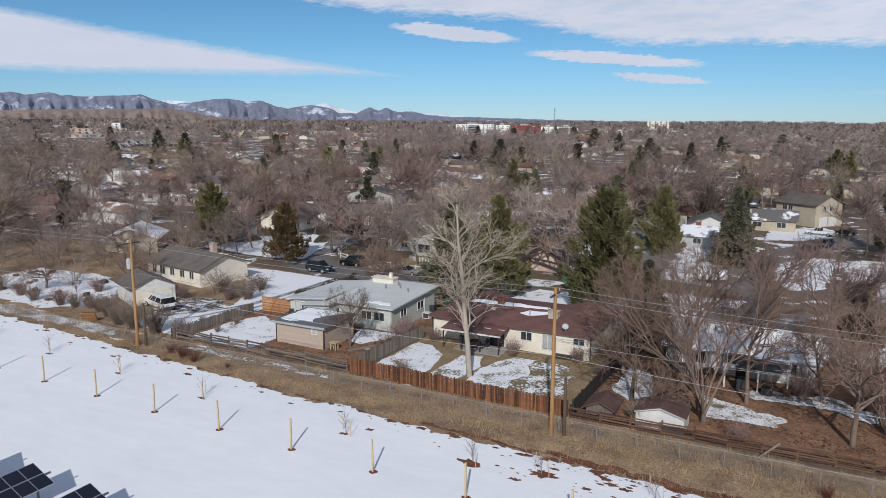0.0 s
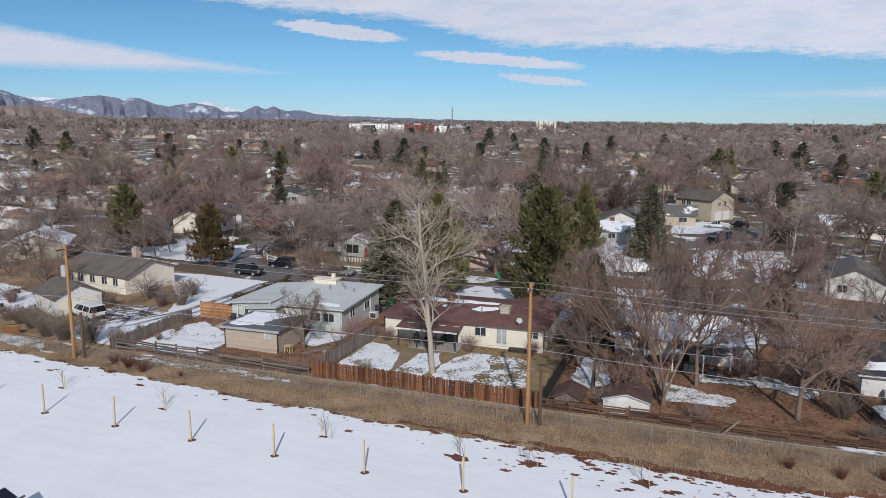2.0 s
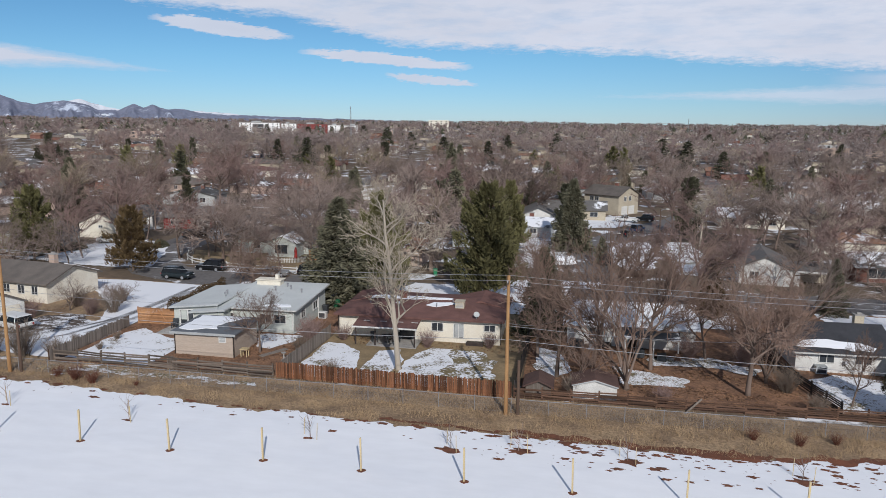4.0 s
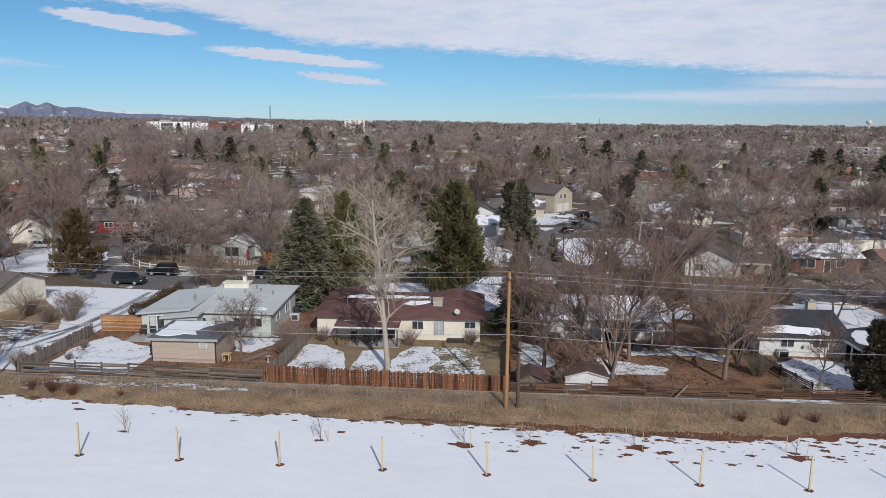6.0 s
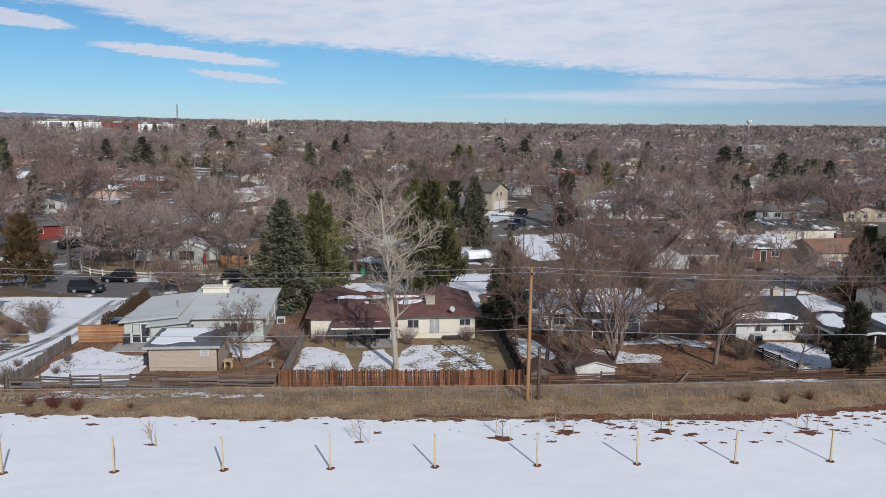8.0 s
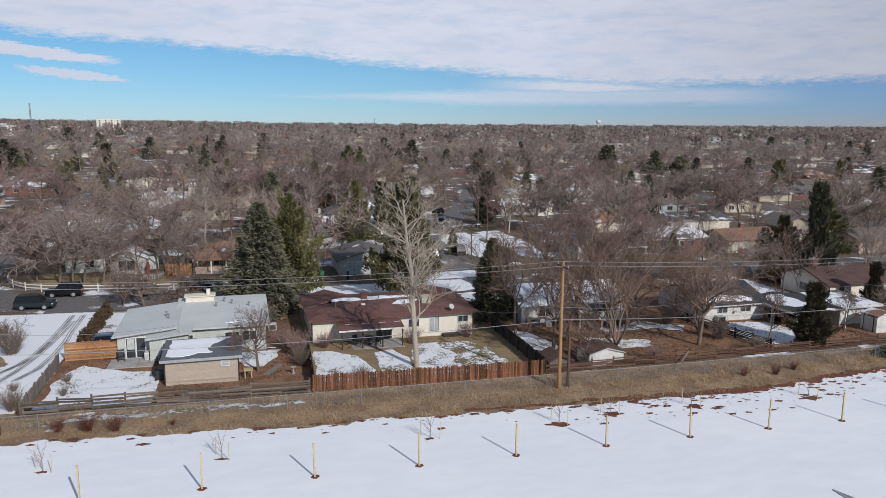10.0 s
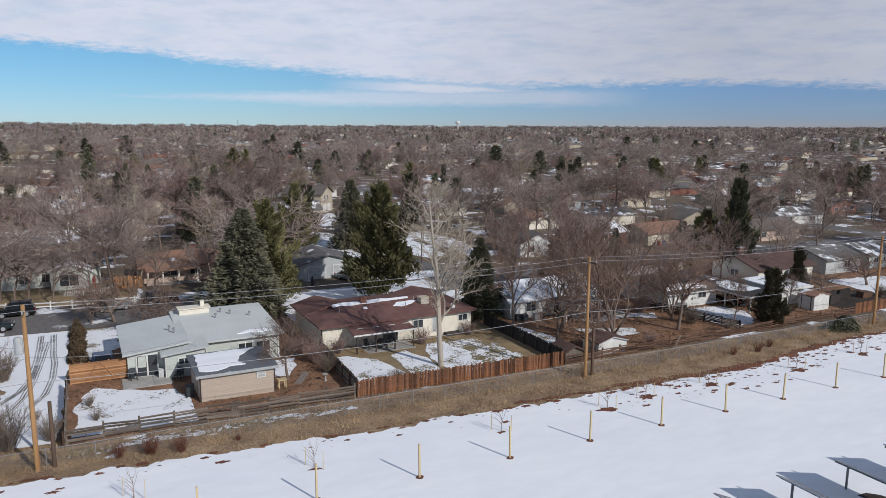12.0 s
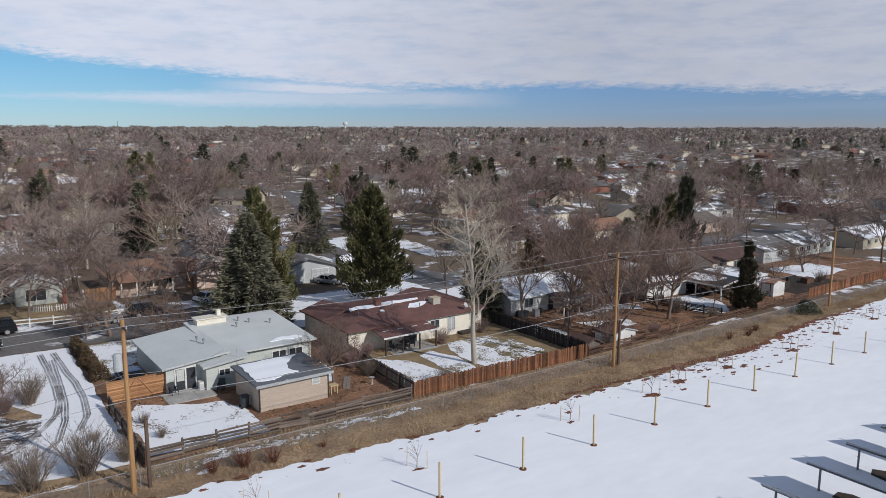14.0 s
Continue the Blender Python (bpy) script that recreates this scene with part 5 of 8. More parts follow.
part("plank", Geo().box(-1.6, 1.6, -0.3, 0.0, 0.03, 0.08).box(-1.6, 1.6, 0.03, 0.33, 0.03, 0.08), FENCE_GREY, ramp)

# the brown-roofed house
CX, CY = -27.4, 73.9
C = house("house", "cream ranch house with brown shingle roof", CX, CY, 17.6, 10.4, 2.55, 0.85, CREAM, ROOF_BROWN_BARE, style="hip", over=0.5,
          windows=((S, 2.1, 1.6, 1.15, 0.85), (S, 4.4, 1.3, 1.0, 1.5), (S, 7.7, 1.72, 1.1, 0.65)), doors=((S, -1.2, 1.7, 2.0, GLASS),), trim=WHITE)


def roof_c(x, y):
    f = (y + 5.7) / 5.7
    return 2.55 - 0.85 * 0.5 / 5.2 + 0.16 + f * (0.85 * 5.7 / 5.2)


roof_snow(C, roof_c, [(-6.5, -1.1), (-1.5, -0.9), (3.0, -0.7), (3.0, -0.2), (-6.0, -0.2)], 4)
roof_snow(C, roof_c, [(0.3, -2.2), (1.2, -2.7), (3.6, -2.0), (3.2, -1.5), (1.0, -1.6)], 5)
roof_snow(C, roof_c, [(-3.4, -2.2), (-2.8, -2.3), (-2.7, -1.9), (-3.3, -1.9)], 6)
gutter(C, -9.2, 9.2, -5.76, 2.55, ROOF_BROWN_BARE)
part("blind", Geo().box(-0.46, 0.46, -0.035, -0.022, -0.7, 0.7), GREY_SIDING, C, "pale window blind", m=pose(4.4, -5.2, 1.3))
part("corner_trim", Geo().box(-8.95, -8.85, -5.26, -5.18, 0, 2.45), BROWN_TRIM, C)
part("corner_trim", Geo().box(8.85, 8.95, -5.26, -5.18, 0, 2.45), BROWN_TRIM, C)
part("cross_gable", roof_geo(5.6, 5.0, 2.55, 0.66, "y", "gable", 0.35), ROOF_BROWN_BARE, C, m=pose(6.1, 2.6, 0.03))
part("cross_gable", roof_geo(5.0, 5.0, 2.55, 0.70, "y", "gable", 0.35), ROOF_BROWN_BARE, C, m=pose(-6.4, 2.6, 0.03))
cool = part("cooler", Geo().box(-0.5, 0.5, -0.5, 0.5, 3.05, 3.95).box(-0.56, 0.56, -0.56, 0.56, 3.95, 4.02), BEIGE, C, "beige evaporative roof cooler", m=pose(4.1, -2.3, -0.15))
for i in range(5):
    part("louvre", Geo().box(-0.42, 0.42, -0.53, -0.5, 3.18 + i * 0.14, 3.24 + i * 0.14), GREY_SIDING, cool)
part("flue", Geo().box(-0.35, 0.35, -0.3, 0.3, 3.2, 3.95).box(-0.4, 0.4, -0.35, 0.35, 3.95, 4.05), BRICK, C, "short brick flue", m=pose(-2.6, -0.6, 0.1))
for vx, vy in ((1.6, -2.9), (3.2, -1.6), (-1.0, -1.2), (-6.0, -2.4)):
    part("vent", Geo().lathe([(0.05, roof_c(vx, vy) - 0.2), (0.05, roof_c(vx, vy) + 0.5), (0.08, roof_c(vx, vy) + 0.55)], 7, (vx, vy)), STEEL, C)
dish = part("dish_mast", Geo().tube([(6.3, -5.3, 2.4), (6.3, -5.25, 3.2)], 0.035, 6), STEEL, C)
part("dish", Geo().lathe([(0.02, -0.12), (0.22, -0.08), (0.42, 0.02), (0.48, 0.10), (0.46, 0.11), (0.2, -0.05)], 16), GREY_SIDING, dish, "pale grey satellite dish", m=pose(6.3, -5.4, 3.2, 55, 0, 20) @ Matrix.Scale(0.66, 4))
PAT = part("patio_roof", Geo().prism([(-8.3, 2.02), (-5.1, 2.42), (-5.1, 2.5), (-8.3, 2.10)], "x", -6.4, 0.4), ROOF_BROWN_BARE, C, "brown sloping patio cover")
part("fascia", Geo().box(-6.45, 0.45, -8.36, -8.3, 1.96, 2.12), WHITE, PAT)
for i, x in enumerate((-5.0, -3.2, -1.4, 0.2)):
    part("roof_batten", Geo().box(x - 0.6, x + 0.1, -6.75, -6.65, 2.305, 2.335), WHITE, PAT)
for x in (-6.1, -4.0, -1.9, 0.2):
    part("patio_post", Geo().box(x - 0.06, x + 0.06, -8.2, -8.08, 0, 2.0), BROWN_TRIM, C)
part("patio_floor", Geo().box(-6.4, 0.4, -8.4, -5.22, -0.1, 0.08), CONCRETE, C)
part("step", Geo().box(5.3, 7.1, -6.0, -5.22, -0.1, 0.25), BROWN_TRIM, C)
chair(-31.8, 66.9, 30)
chair(-29.4, 67.1, -40)
tb = thing("patio_table", "dark round patio table under a cover", "table", -30.4, 67.0, dz=0.08)
part("tabletop", Geo().lathe([(0.6, 0.7), (0.62, 0.72), (0.6, 0.75)], 16), PLASTIC_DARK, tb)
part("leg", Geo().lathe([(0.3, 0), (0.05, 0.05), (0.05, 0.7)], 8), PLASTIC_DARK, tb)

# white house behind the bare trees
D = house("house", "white ranch house with snowy roof behind bare trees", -5.0, 75.3, 13.2, 7.8, 2.4, 1.5, WHITE, ROOF_SNOW, windows=((S, -3.6, 1.4, 1.4, 1.1), (S, 4.4, 1.4, 1.2, 1.0), ("w", 0, 1.4, 1.2, 1.0)), doors=((S, 0.3, 0.9, 2.0, BROWN_TRIM),), vents=((2, 1, 3.8), (-2.4, -1.5, 3.5)))
part("porch_roof", Geo().prism([(-7.6, 2.05), (-3.9, 2.3), (-3.9, 2.4), (-7.6, 2.15)], "x", -1.0, 4.6), ROOF_DARK, D, "flat patio cover")
for x in (-0.8, 2.0, 4.4):
    part("porch_post", Geo().box(x - 0.06, x + 0.06, -7.5, -7.38, -0.2, 2.05), WHITE, D)
part("porch_rail", Geo().box(-0.8, 4.4, -7.47, -7.41, 1.92, 2.04), WHITE, D)
sw = thing("white_shed", "low white garden shed with dark shingle roof", "shed", -9.2, 56.5)
part("wall", wall_geo(3.7, 2.6, 1.3, 0.5, "y", "gable"), WHITE, sw)
part("roof", roof_geo(3.7, 2.6, 1.3, 0.5, "y", "gable", 0.15), ROOF_UMBER, sw)
part("gable_trim", Geo().prism([(-1.95, 1.24), (0, 1.78), (1.95, 1.24), (1.95, 1.33), (0, 1.88), (-1.95, 1.33)], "y", -1.50, -1.44), GREY_SIDING, sw)
dh = thing("dog_house", "small wooden hut with brown gable roof by a fence", "hut", -14.0, 56.6)
part("wall", wall_geo(2.2, 2.4, 0.8, 0.5, "y", "gable"), FENCE_GREY, dh)
part("roof", roof_geo(2.2, 2.4, 0.8, 0.5, "y", "gable", 0.25), ROOF_UMBER, dh)
# charcoal-roofed house, its carport and the shed beyond
E = house("house", "white house with charcoal roof edged in snow", 14.8, 72.5, 8.8, 9.6, 2.2, 1.5, WHITE, ROOF_CHAR, windows=((S, -1.6, 1.5, 1.3, 0.9), (S, 1.7, 1.5, 1.4, 0.9)), chimney=(3.0, 0.9, 4.5, BEIGE))
roof_snow(E, lambda x, y: 2.2 + 1.5 * (y + 4.8) / 4.8 + 0.16, [(-4.3, -4.6), (2.6, -4.9), (2.9, -4.3), (1.0, -3.6), (-1.5, -3.3), (-3.9, -3.4)], 8)
gutter(E, -4.9, 4.9, -5.36, 2.06)
part("dish", Geo().lathe([(0.02, -0.08), (0.14, -0.05), (0.27, 0.02), (0.30, 0.06)], 12), STEEL, E, "dark grey satellite dish on the wall", m=pose(0.1, -5.1, 1.2, 60, 0, 10) @ Matrix.Scale(0.66, 4))
ac2 = thing("condenser_unit", "grey condenser box behind a white house", "condenser", 12.6, 67.3)
part("body", Geo().box(-0.5, 0.5, -0.4, 0.4, 0.05, 0.8), GREY_SIDING, ac2)
part("grille", Geo().box(-0.4, 0.4, -0.42, -0.4, 0.15, 0.7), DARK_TRIM, ac2)
cp = thing("carport", "open low carport with dark roof partly under snow", "carport", 22.3, 65.8)
part("roof", roof_geo(7.2, 8.4, 2.15, 0.45, "y", "gable", 0.2), ROOF_CHAR, cp)
part("fascia", Geo().prism([(-3.8, 2.06), (0, 2.54), (3.8, 2.06), (3.8, 2.3), (0, 2.78), (-3.8, 2.3)], "y", -4.48, -4.42), WHITE, cp)
part("fascia", Geo().box(-3.86, -3.81, -4.4, 4.4, 2.04, 2.28), WHITE, cp)
for x in (-3.5, 0.0, 3.5):
    for y in (-4.1, 0.0, 4.1):
        part("post", Geo().box(x - 0.07, x + 0.07, y - 0.07, y + 0.07, -0.3, 2.2), WHITE, cp)
part("back_wall", Geo().box(-3.4, 3.4, 4.0, 4.07, -0.3, 2.2), GREY_SIDING, cp)
part("side_wall", Geo().box(3.55, 3.62, -3.2, 3.9, -0.3, 2.2), WHITE, cp)
part("red_door", Geo().box(1.4, 2.4, 3.9, 3.98, 0, 2.0), REDPAINT, cp)
roof_snow(cp, lambda x, y: 2.15 + 0.45 * (1 - abs(x) / 3.6) + 0.16, [(-3.2, -0.6), (-2.2, -2.2), (-0.3, -2.8), (-0.15, 2.8), (-1.6, 3.4), (-2.6, 2.2)], 9)
an = house("annexe", "white annexe with a low roof beside a carport", 29.2, 66.2, 5.2, 6.0, 2.2, 0.25, WHITE, ROOF_SNOW, style="shed", windows=((S, 1.2, 1.5, 1.0, 0.7),), category="annexe")
part("fascia", Geo().box(-3.1, 3.1, -3.56, -3.5, 2.1, 2.42), WHITE, an)
sh = house("shed", "white metal shed with rust-brown roof", 29.3, 60.3, 3.0, 2.3, 1.9, 0.4, WHITE, ROOF_TAN, axis="y", over=0.12, doors=(("w", 0, 1.3, 1.75, WHITE),), trim=DARK_TRIM, category="shed")
house("house", "cream house with brown roof", 40.6, 78.0, 12.5, 9.0, 2.5, 1.5, CREAM, ROOF_UMBER, windows=((S, -3.4, 1.4, 2.0, 1.3), (S, 0.6, 1.4, 1.6, 1.2), (S, 4.2, 1.4, 1.2, 1.0), ("w", 0, 1.4, 1.4, 1.0)), chimney=(-3.4, 1.6, 4.9, BRICK), vents=((1, 1, 3.9), (3, 1.5, 3.8), (-1, 1.2, 3.9)))
house("house", "grey house with gable end to the yard", 57.5, 80.0, 9.0, 9.0, 2.5, 1.4, GREY_SIDING, ROOF_GREY, axis="x", windows=(("w", 0, 1.5, 1.8, 1.0), (S, 1, 1.5, 1.4, 1.0)))
house("house", "pale green house with snowy grey roof", 72.5, 80.5, 14.0, 8.6, 2.5, 1.4, SAGE, ROOF_GREY, windows=tuple((S, -5 + 2.6 * i, 1.5, 1.2, 0.9) for i in range(5)), vents=((0, 1, 3.8),))
house("house", "long grey house with dark roof along the fence", 95.0, 78.0, 15.0, 8.6, 2.5, 1.4, BEIGE, ROOF_GREY, windows=tuple((S, -5 + 3.2 * i, 1.5, 1.2, 0.9) for i in range(4)))
house("house", "brown-roofed house along the fence", 118.0, 80.0, 14.0, 8.6, 2.5, 1.5, GREY_SIDING, ROOF_SNOW, windows=tuple((S, -4 + 3.2 * i, 1.5, 1.2, 0.9) for i in range(3)))
# houses to the west
house("garage", "white garage with grey gable roof", -76.5, 64.6, 6.4, 5.4, 2.2, 1.25, WHITE, ROOF_GREY_BARE, rot=-24, doors=(("e", 1.15, 2.1, 1.9, CREAM), ("e", -1.25, 2.1, 1.9, CREAM)), category="garage", over=0.3)
HA = house("house", "long white ranch house with grey-brown roof", -80.6, 77.6, 12.6, 8.2, 2.5, 1.5, CREAM, ROOF_GREY_BARE, rot=-9, windows=((S, -4.6, 1.5, 0.9, 1.2), (S, -2.6, 1.5, 1.2, 1.2), (S, -0.2, 1.5, 1.0, 1.0), (S, 2.2, 1.5, 1.0, 1.0), (S, 4.4, 1.5, 0.9, 1.0)), chimney=(1.0, 2.2, 4.8, PINK_STUCCO))
roof_snow(HA, lambda x, y: 2.5 + 1.5 * (4.1 - y) / 4.1 + 0.16, [(5.2, 0.2), (6.6, 0.2), (6.6, 4.2), (5.0, 4.0), (5.6, 2.0)], 12)
house("house", "beige house with a half snow-covered gable roof", -107.6, 89.6, 8.6, 9.4, 2.5, 1.7, BEIGE, ROOF_SNOW, axis="y", rot=38, windows=((S, -1.8, 1.5, 1.2, 1.0), ("e", 0, 1.5, 1.2, 1.0)))
# north side of the street
DEEP_RED = mat("deep_red_siding", (0.24, 0.045, 0.04), (0.18, 0.035, 0.032), 0.5, 0.85, 0.1, 8, stretch=(0.4, 0.4, 5))
for args in (
        ("grey-green house with grey roof behind a white rail fence", -62.5, 116.6, 13.0, 7.6, 2.5, 1.5, SAGE, ROOF_GREY_BARE, "x", "gable", 6, ((S, -3.2, 1.4, 1.2, 1.2), (S, -0.6, 1.4, 0.9, 1.2)), (("w", 0, 1.0, 2.0, WHITE),)),
        ("pink stucco house with wide rust-tan roof", -43.4, 114.6, 14.0, 9.0, 2.5, 1.4, PINK_STUCCO, ROOF_TAN, "x", "hip", 0, ((S, -3, 1.5, 1.8, 1.0), (S, 0.5, 1.5, 1.4, 1.0)), ()),
        ("grey house with a two-door garage gable", -24.0, 108.6, 9.4, 9.5, 2.3, 1.35, GREY_SIDING, ROOF_GREY, "y", "gable", 0, (), ((S, -2.0, 2.7, 1.95, GREY_SIDING), (S, 2.0, 2.7, 1.95, GREY_SIDING))),
        ("white house with gable end and brown roof", 18.4, 113.6, 7.4, 11.0, 2.7, 1.7, WHITE, ROOF_GREY, "y", "gable", -8, ((S, -1.6, 1.5, 1.2, 1.0),), ()),
        ("brown brick ranch house with a white picture window", 38.2, 119.0, 12.0, 8.4, 2.6, 1.5, BRICK, ROOF_SNOW, "x", "gable", 4, ((S, -3.0, 1.5, 2.6, 1.4), (S, 2.6, 1.5, 1.4, 1.1)), ((S, 0.4, 1.0, 2.0, BROWN_TRIM),)),
        ("low grey-roofed house behind a garage", -27.5, 133.0, 12.0, 8.6, 2.5, 1.3, GREY_SIDING, ROOF_GREY, "x", "gable", 4, ((S, -2, 1.5, 1.4, 1.0),), ()),
        ("white house with a broad gable", -19.0, 164.0, 8.6, 10.0, 2.7, 1.9, WHITE, ROOF_GREY, "y", "gable", 6, ((S, 0.0, 1.5, 1.6, 1.0),), ()),
        ("grey house with low roof among conifers", -20.5, 147.5, 11.0, 8.0, 2.5, 1.3, GREY_SIDING, ROOF_GREY, "x", "gable", -5, ((S, 2, 1.5, 1.4, 1.0),), ()),
        ("cream house with a plain gable end", -100.2, 123.4, 8.2, 9.4, 2.9, 1.9, CREAM, ROOF_GREY_BARE, "y", "gable", 4, ((S, 0.2, 2.2, 0.7, 0.4), ("e", 1.0, 1.5, 1.2, 1.0)), ()),
        ("dark red house with a white garage door", -92.0, 138.2, 9.6, 8.0, 2.6, 1.5, DEEP_RED, ROOF_GREY, "x", "gable", 22, ((S, -2.6, 1.5, 1.4, 1.0),), ((S, 3.2, 2.4, 2.0, WHITE),)),
        ("beige house with a gable to the street", 77.0, 131.0, 9.0, 10.0, 2.7, 2.0, BEIGE, ROOF_GREY_BARE, "y", "gable", -10, ((S, 0.0, 1.5, 1.6, 1.1),), ()),
        ("tan house with a pale garage door", 52.6, 115.6, 12.0, 8.5, 2.6, 1.5, BEIGE, ROOF_TAN, "x", "gable", 2, ((S, 2.5, 1.5, 1.6, 1.0),), ((S, -3.2, 3.6, 2.1, CREAM),)),
        ("beige two-storey house with a gable", -0.5, 195.0, 11.0, 9.0, 5.2, 2.0, BEIGE, ROOF_GREY_BARE, "x", "gable", -38, ((S, -3.0, 4.0, 1.2, 1.1), (S, -1.4, 4.0, 1.2, 1.1), ("e", -1.6, 4.2, 1.0, 1.1), ("e", 0.6, 4.2, 1.0, 1.1), (S, -2.4, 1.5, 1.6, 1.1)), (("e", -1.8, 2.4, 2.1, WHITE), ("e", 1.4, 2.4, 2.1, WHITE))),
        ("grey house with snow on its roof and dark hedge", -102.8, 106.0, 10.4, 8.0, 2.6, 1.4, GREY_SIDING, ROOF_SNOW, "x", "gable", 88, ((S, 2, 1.5, 1.4, 1.0), (S, -2, 1.5, 1.4, 1.0)), ()),
        ("white house with porch columns and snowy roof", -104.0, 135.5, 10.0, 8.0, 2.7, 1.5, WHITE, ROOF_SNOW, "x", "gable", 20, ((S, -2, 1.5, 1.6, 1.2), (S, 2.4, 1.5, 1.4, 1.2)), ()),
        ("red brick two-storey house with a white-edged gable", -129.5, 175.0, 9.0, 16.0, 4.6, 1.9, BRICK, ROOF_GREY_BARE, "y", "gable", 38, ((S, -1.8, 3.4, 1.6, 1.2), (S, 1.8, 3.4, 1.6, 1.2), ("e", -3, 3.4, 1.6, 1.2), ("e", 2, 3.4, 1.6, 1.2)), ()),
        ("low grey house with pale gable and board fence", 112.0, 129.0, 15.0, 9.0, 2.7, 1.6, WHITE, ROOF_GREY, "x", "gable", -6, ((S, -4, 1.5, 1.6, 1.2), (S, 4, 1.5, 1.6, 1.0)), ()),
        ("flat-roofed house with red brick end", 158.0, 120.0, 22.0, 10.0, 3.0, 0.3, BRICK, ROOF_SNOW, "x", "shed", -10, ((S, -5, 1.5, 3.0, 1.6), (S, 1, 1.5, 2.4, 1.6), (S, 6, 1.5, 1.6, 1.2)), ())):
    lb, x, y, w, d, h, rh, wm, rm, ax, st, rot, wi, do = args
    house("house", lb, x, y, w, d, h, rh, wm, rm, axis=ax, style=st, rot=rot, windows=wi, doors=do, chimney=(1.0, 1.0, h + rh + 0.8, BRICK) if st != "shed" and ax == "x" else None)
    TAKEN.append((x, y, 9.5))
wing = house("house_wing", "grey-green front wing with a picture window", -59.5, 112.2, 5.0, 5.0, 2.5, 1.1, SAGE, ROOF_SNOW, axis="y", over=0.35, windows=((S, -0.2, 1.35, 2.3, 1.5),), category="house wing")
house("house_wing", "pink garage wing with a pale door", -37.2, 111.4, 4.4, 6.2, 2.4, 0.9, PINK_STUCCO, ROOF_TAN, axis="y", over=0.4, doors=((S, 0.2, 2.6, 2.0, PINK_STUCCO),), category="house wing")
po = thing("porch", "tan-roofed porch with posts along a pink house", "porch", -46.0, 109.0)
part("roof", Geo().prism([(-0.9, 2.05), (1.15, 2.42), (1.15, 2.56), (-0.9, 2.19)], "x", -3.9, 3.6), ROOF_TAN, po)
for x in (-3.6, -1.6, 0.6, 3.2):
    part("post", Geo().box(x - 0.09, x + 0.09, -0.7, -0.52, -0.2, 2.1), CREAM, po)
part("knee_wall", Geo().box(-3.8, -2.4, -0.75, -0.5, -0.2, 0.9), PINK_STUCCO, po)
part("floor", Geo().box(-3.9, 3.6, -0.8, 1.05, -0.2, 0.1), CONCRETE, po)
vp = thing("porch", "white porch with a stone pier beside a white gable", "porch", 24.2, 109.6, -8)
part("roof", Geo().prism([(-1.6, 2.3), (3.6, 2.9), (3.6, 3.05), (-1.6, 2.45)], "x", -2.4, 3.2), ROOF_GREY, vp)
part("beam", Geo().box(-2.4, 3.2, -1.62, -1.5, 2.15, 2.44), WHITE, vp)
part("pier", Geo().box(-2.3, -1.5, -1.5, -0.8, -0.2, 2.2), WHITE, vp)
part("post", Geo().box(2.8, 2.98, -1.5, -1.3, -0.2, 2.2), WHITE, vp)
part("back_wall", Geo().box(-2.3, 3.1, 2.8, 2.95, -0.2, 2.7), BEIGE, vp)
orn = thing("garden_ornament", "tall red garden ornament on a front lawn", "ornament", -56.6, 108.4)
part("column", Geo().lathe([(0.22, 0), (0.3, 0.5), (0.2, 1.0), (0.28, 1.5), (0.12, 2.0), (0.03, 2.1)], 10), REDPAINT, orn)
TAKEN += [(-37.2, 111.4, 5), (57.5, 80, 8), (72.5, 80.5, 10), (95, 78, 10), (118, 80, 10), (40.6, 78, 10), (-107.6, 89.6, 9)]


# ---------------------------------------------------------------- field furniture
def field_posts():
    first = thing("fence_post", "tall yellow timber post set in snow", "post", -53.0, 38.9, 0, "row of timber posts")
    part("shaft", Geo().box(-0.055, 0.055, -0.055, 0.055, -0.2, 2.40).prism([(-0.055, 2.40), (0.055, 2.40), (0.0, 2.44)], "y", -0.055, 0.055), LUMBER, first)
    g = Geo()
    rng = random.Random(5)
    g.lathe([(0.34, 0.055), (0.28, 0.075), (0.05, 0.09)], 9)
    g.v = [(x * rng.uniform(0.7, 1.2), y * rng.uniform(0.6, 1.0), z) for x, y, z in g.v]
    part("soil_ring", g, RED_DIRT, first, "dark thawed soil round the foot")
    for i in range(-8, 16):
        if i == 0:
            continue
        x, y = -53.0 + 6.98 * i, 38.9 - 0.045 * i
        copy_thing(first, pose(x, y, gz(x, y), rng.uniform(-1, 1), rng.uniform(-1, 1), rng.uniform(-8, 8)))


field_posts()


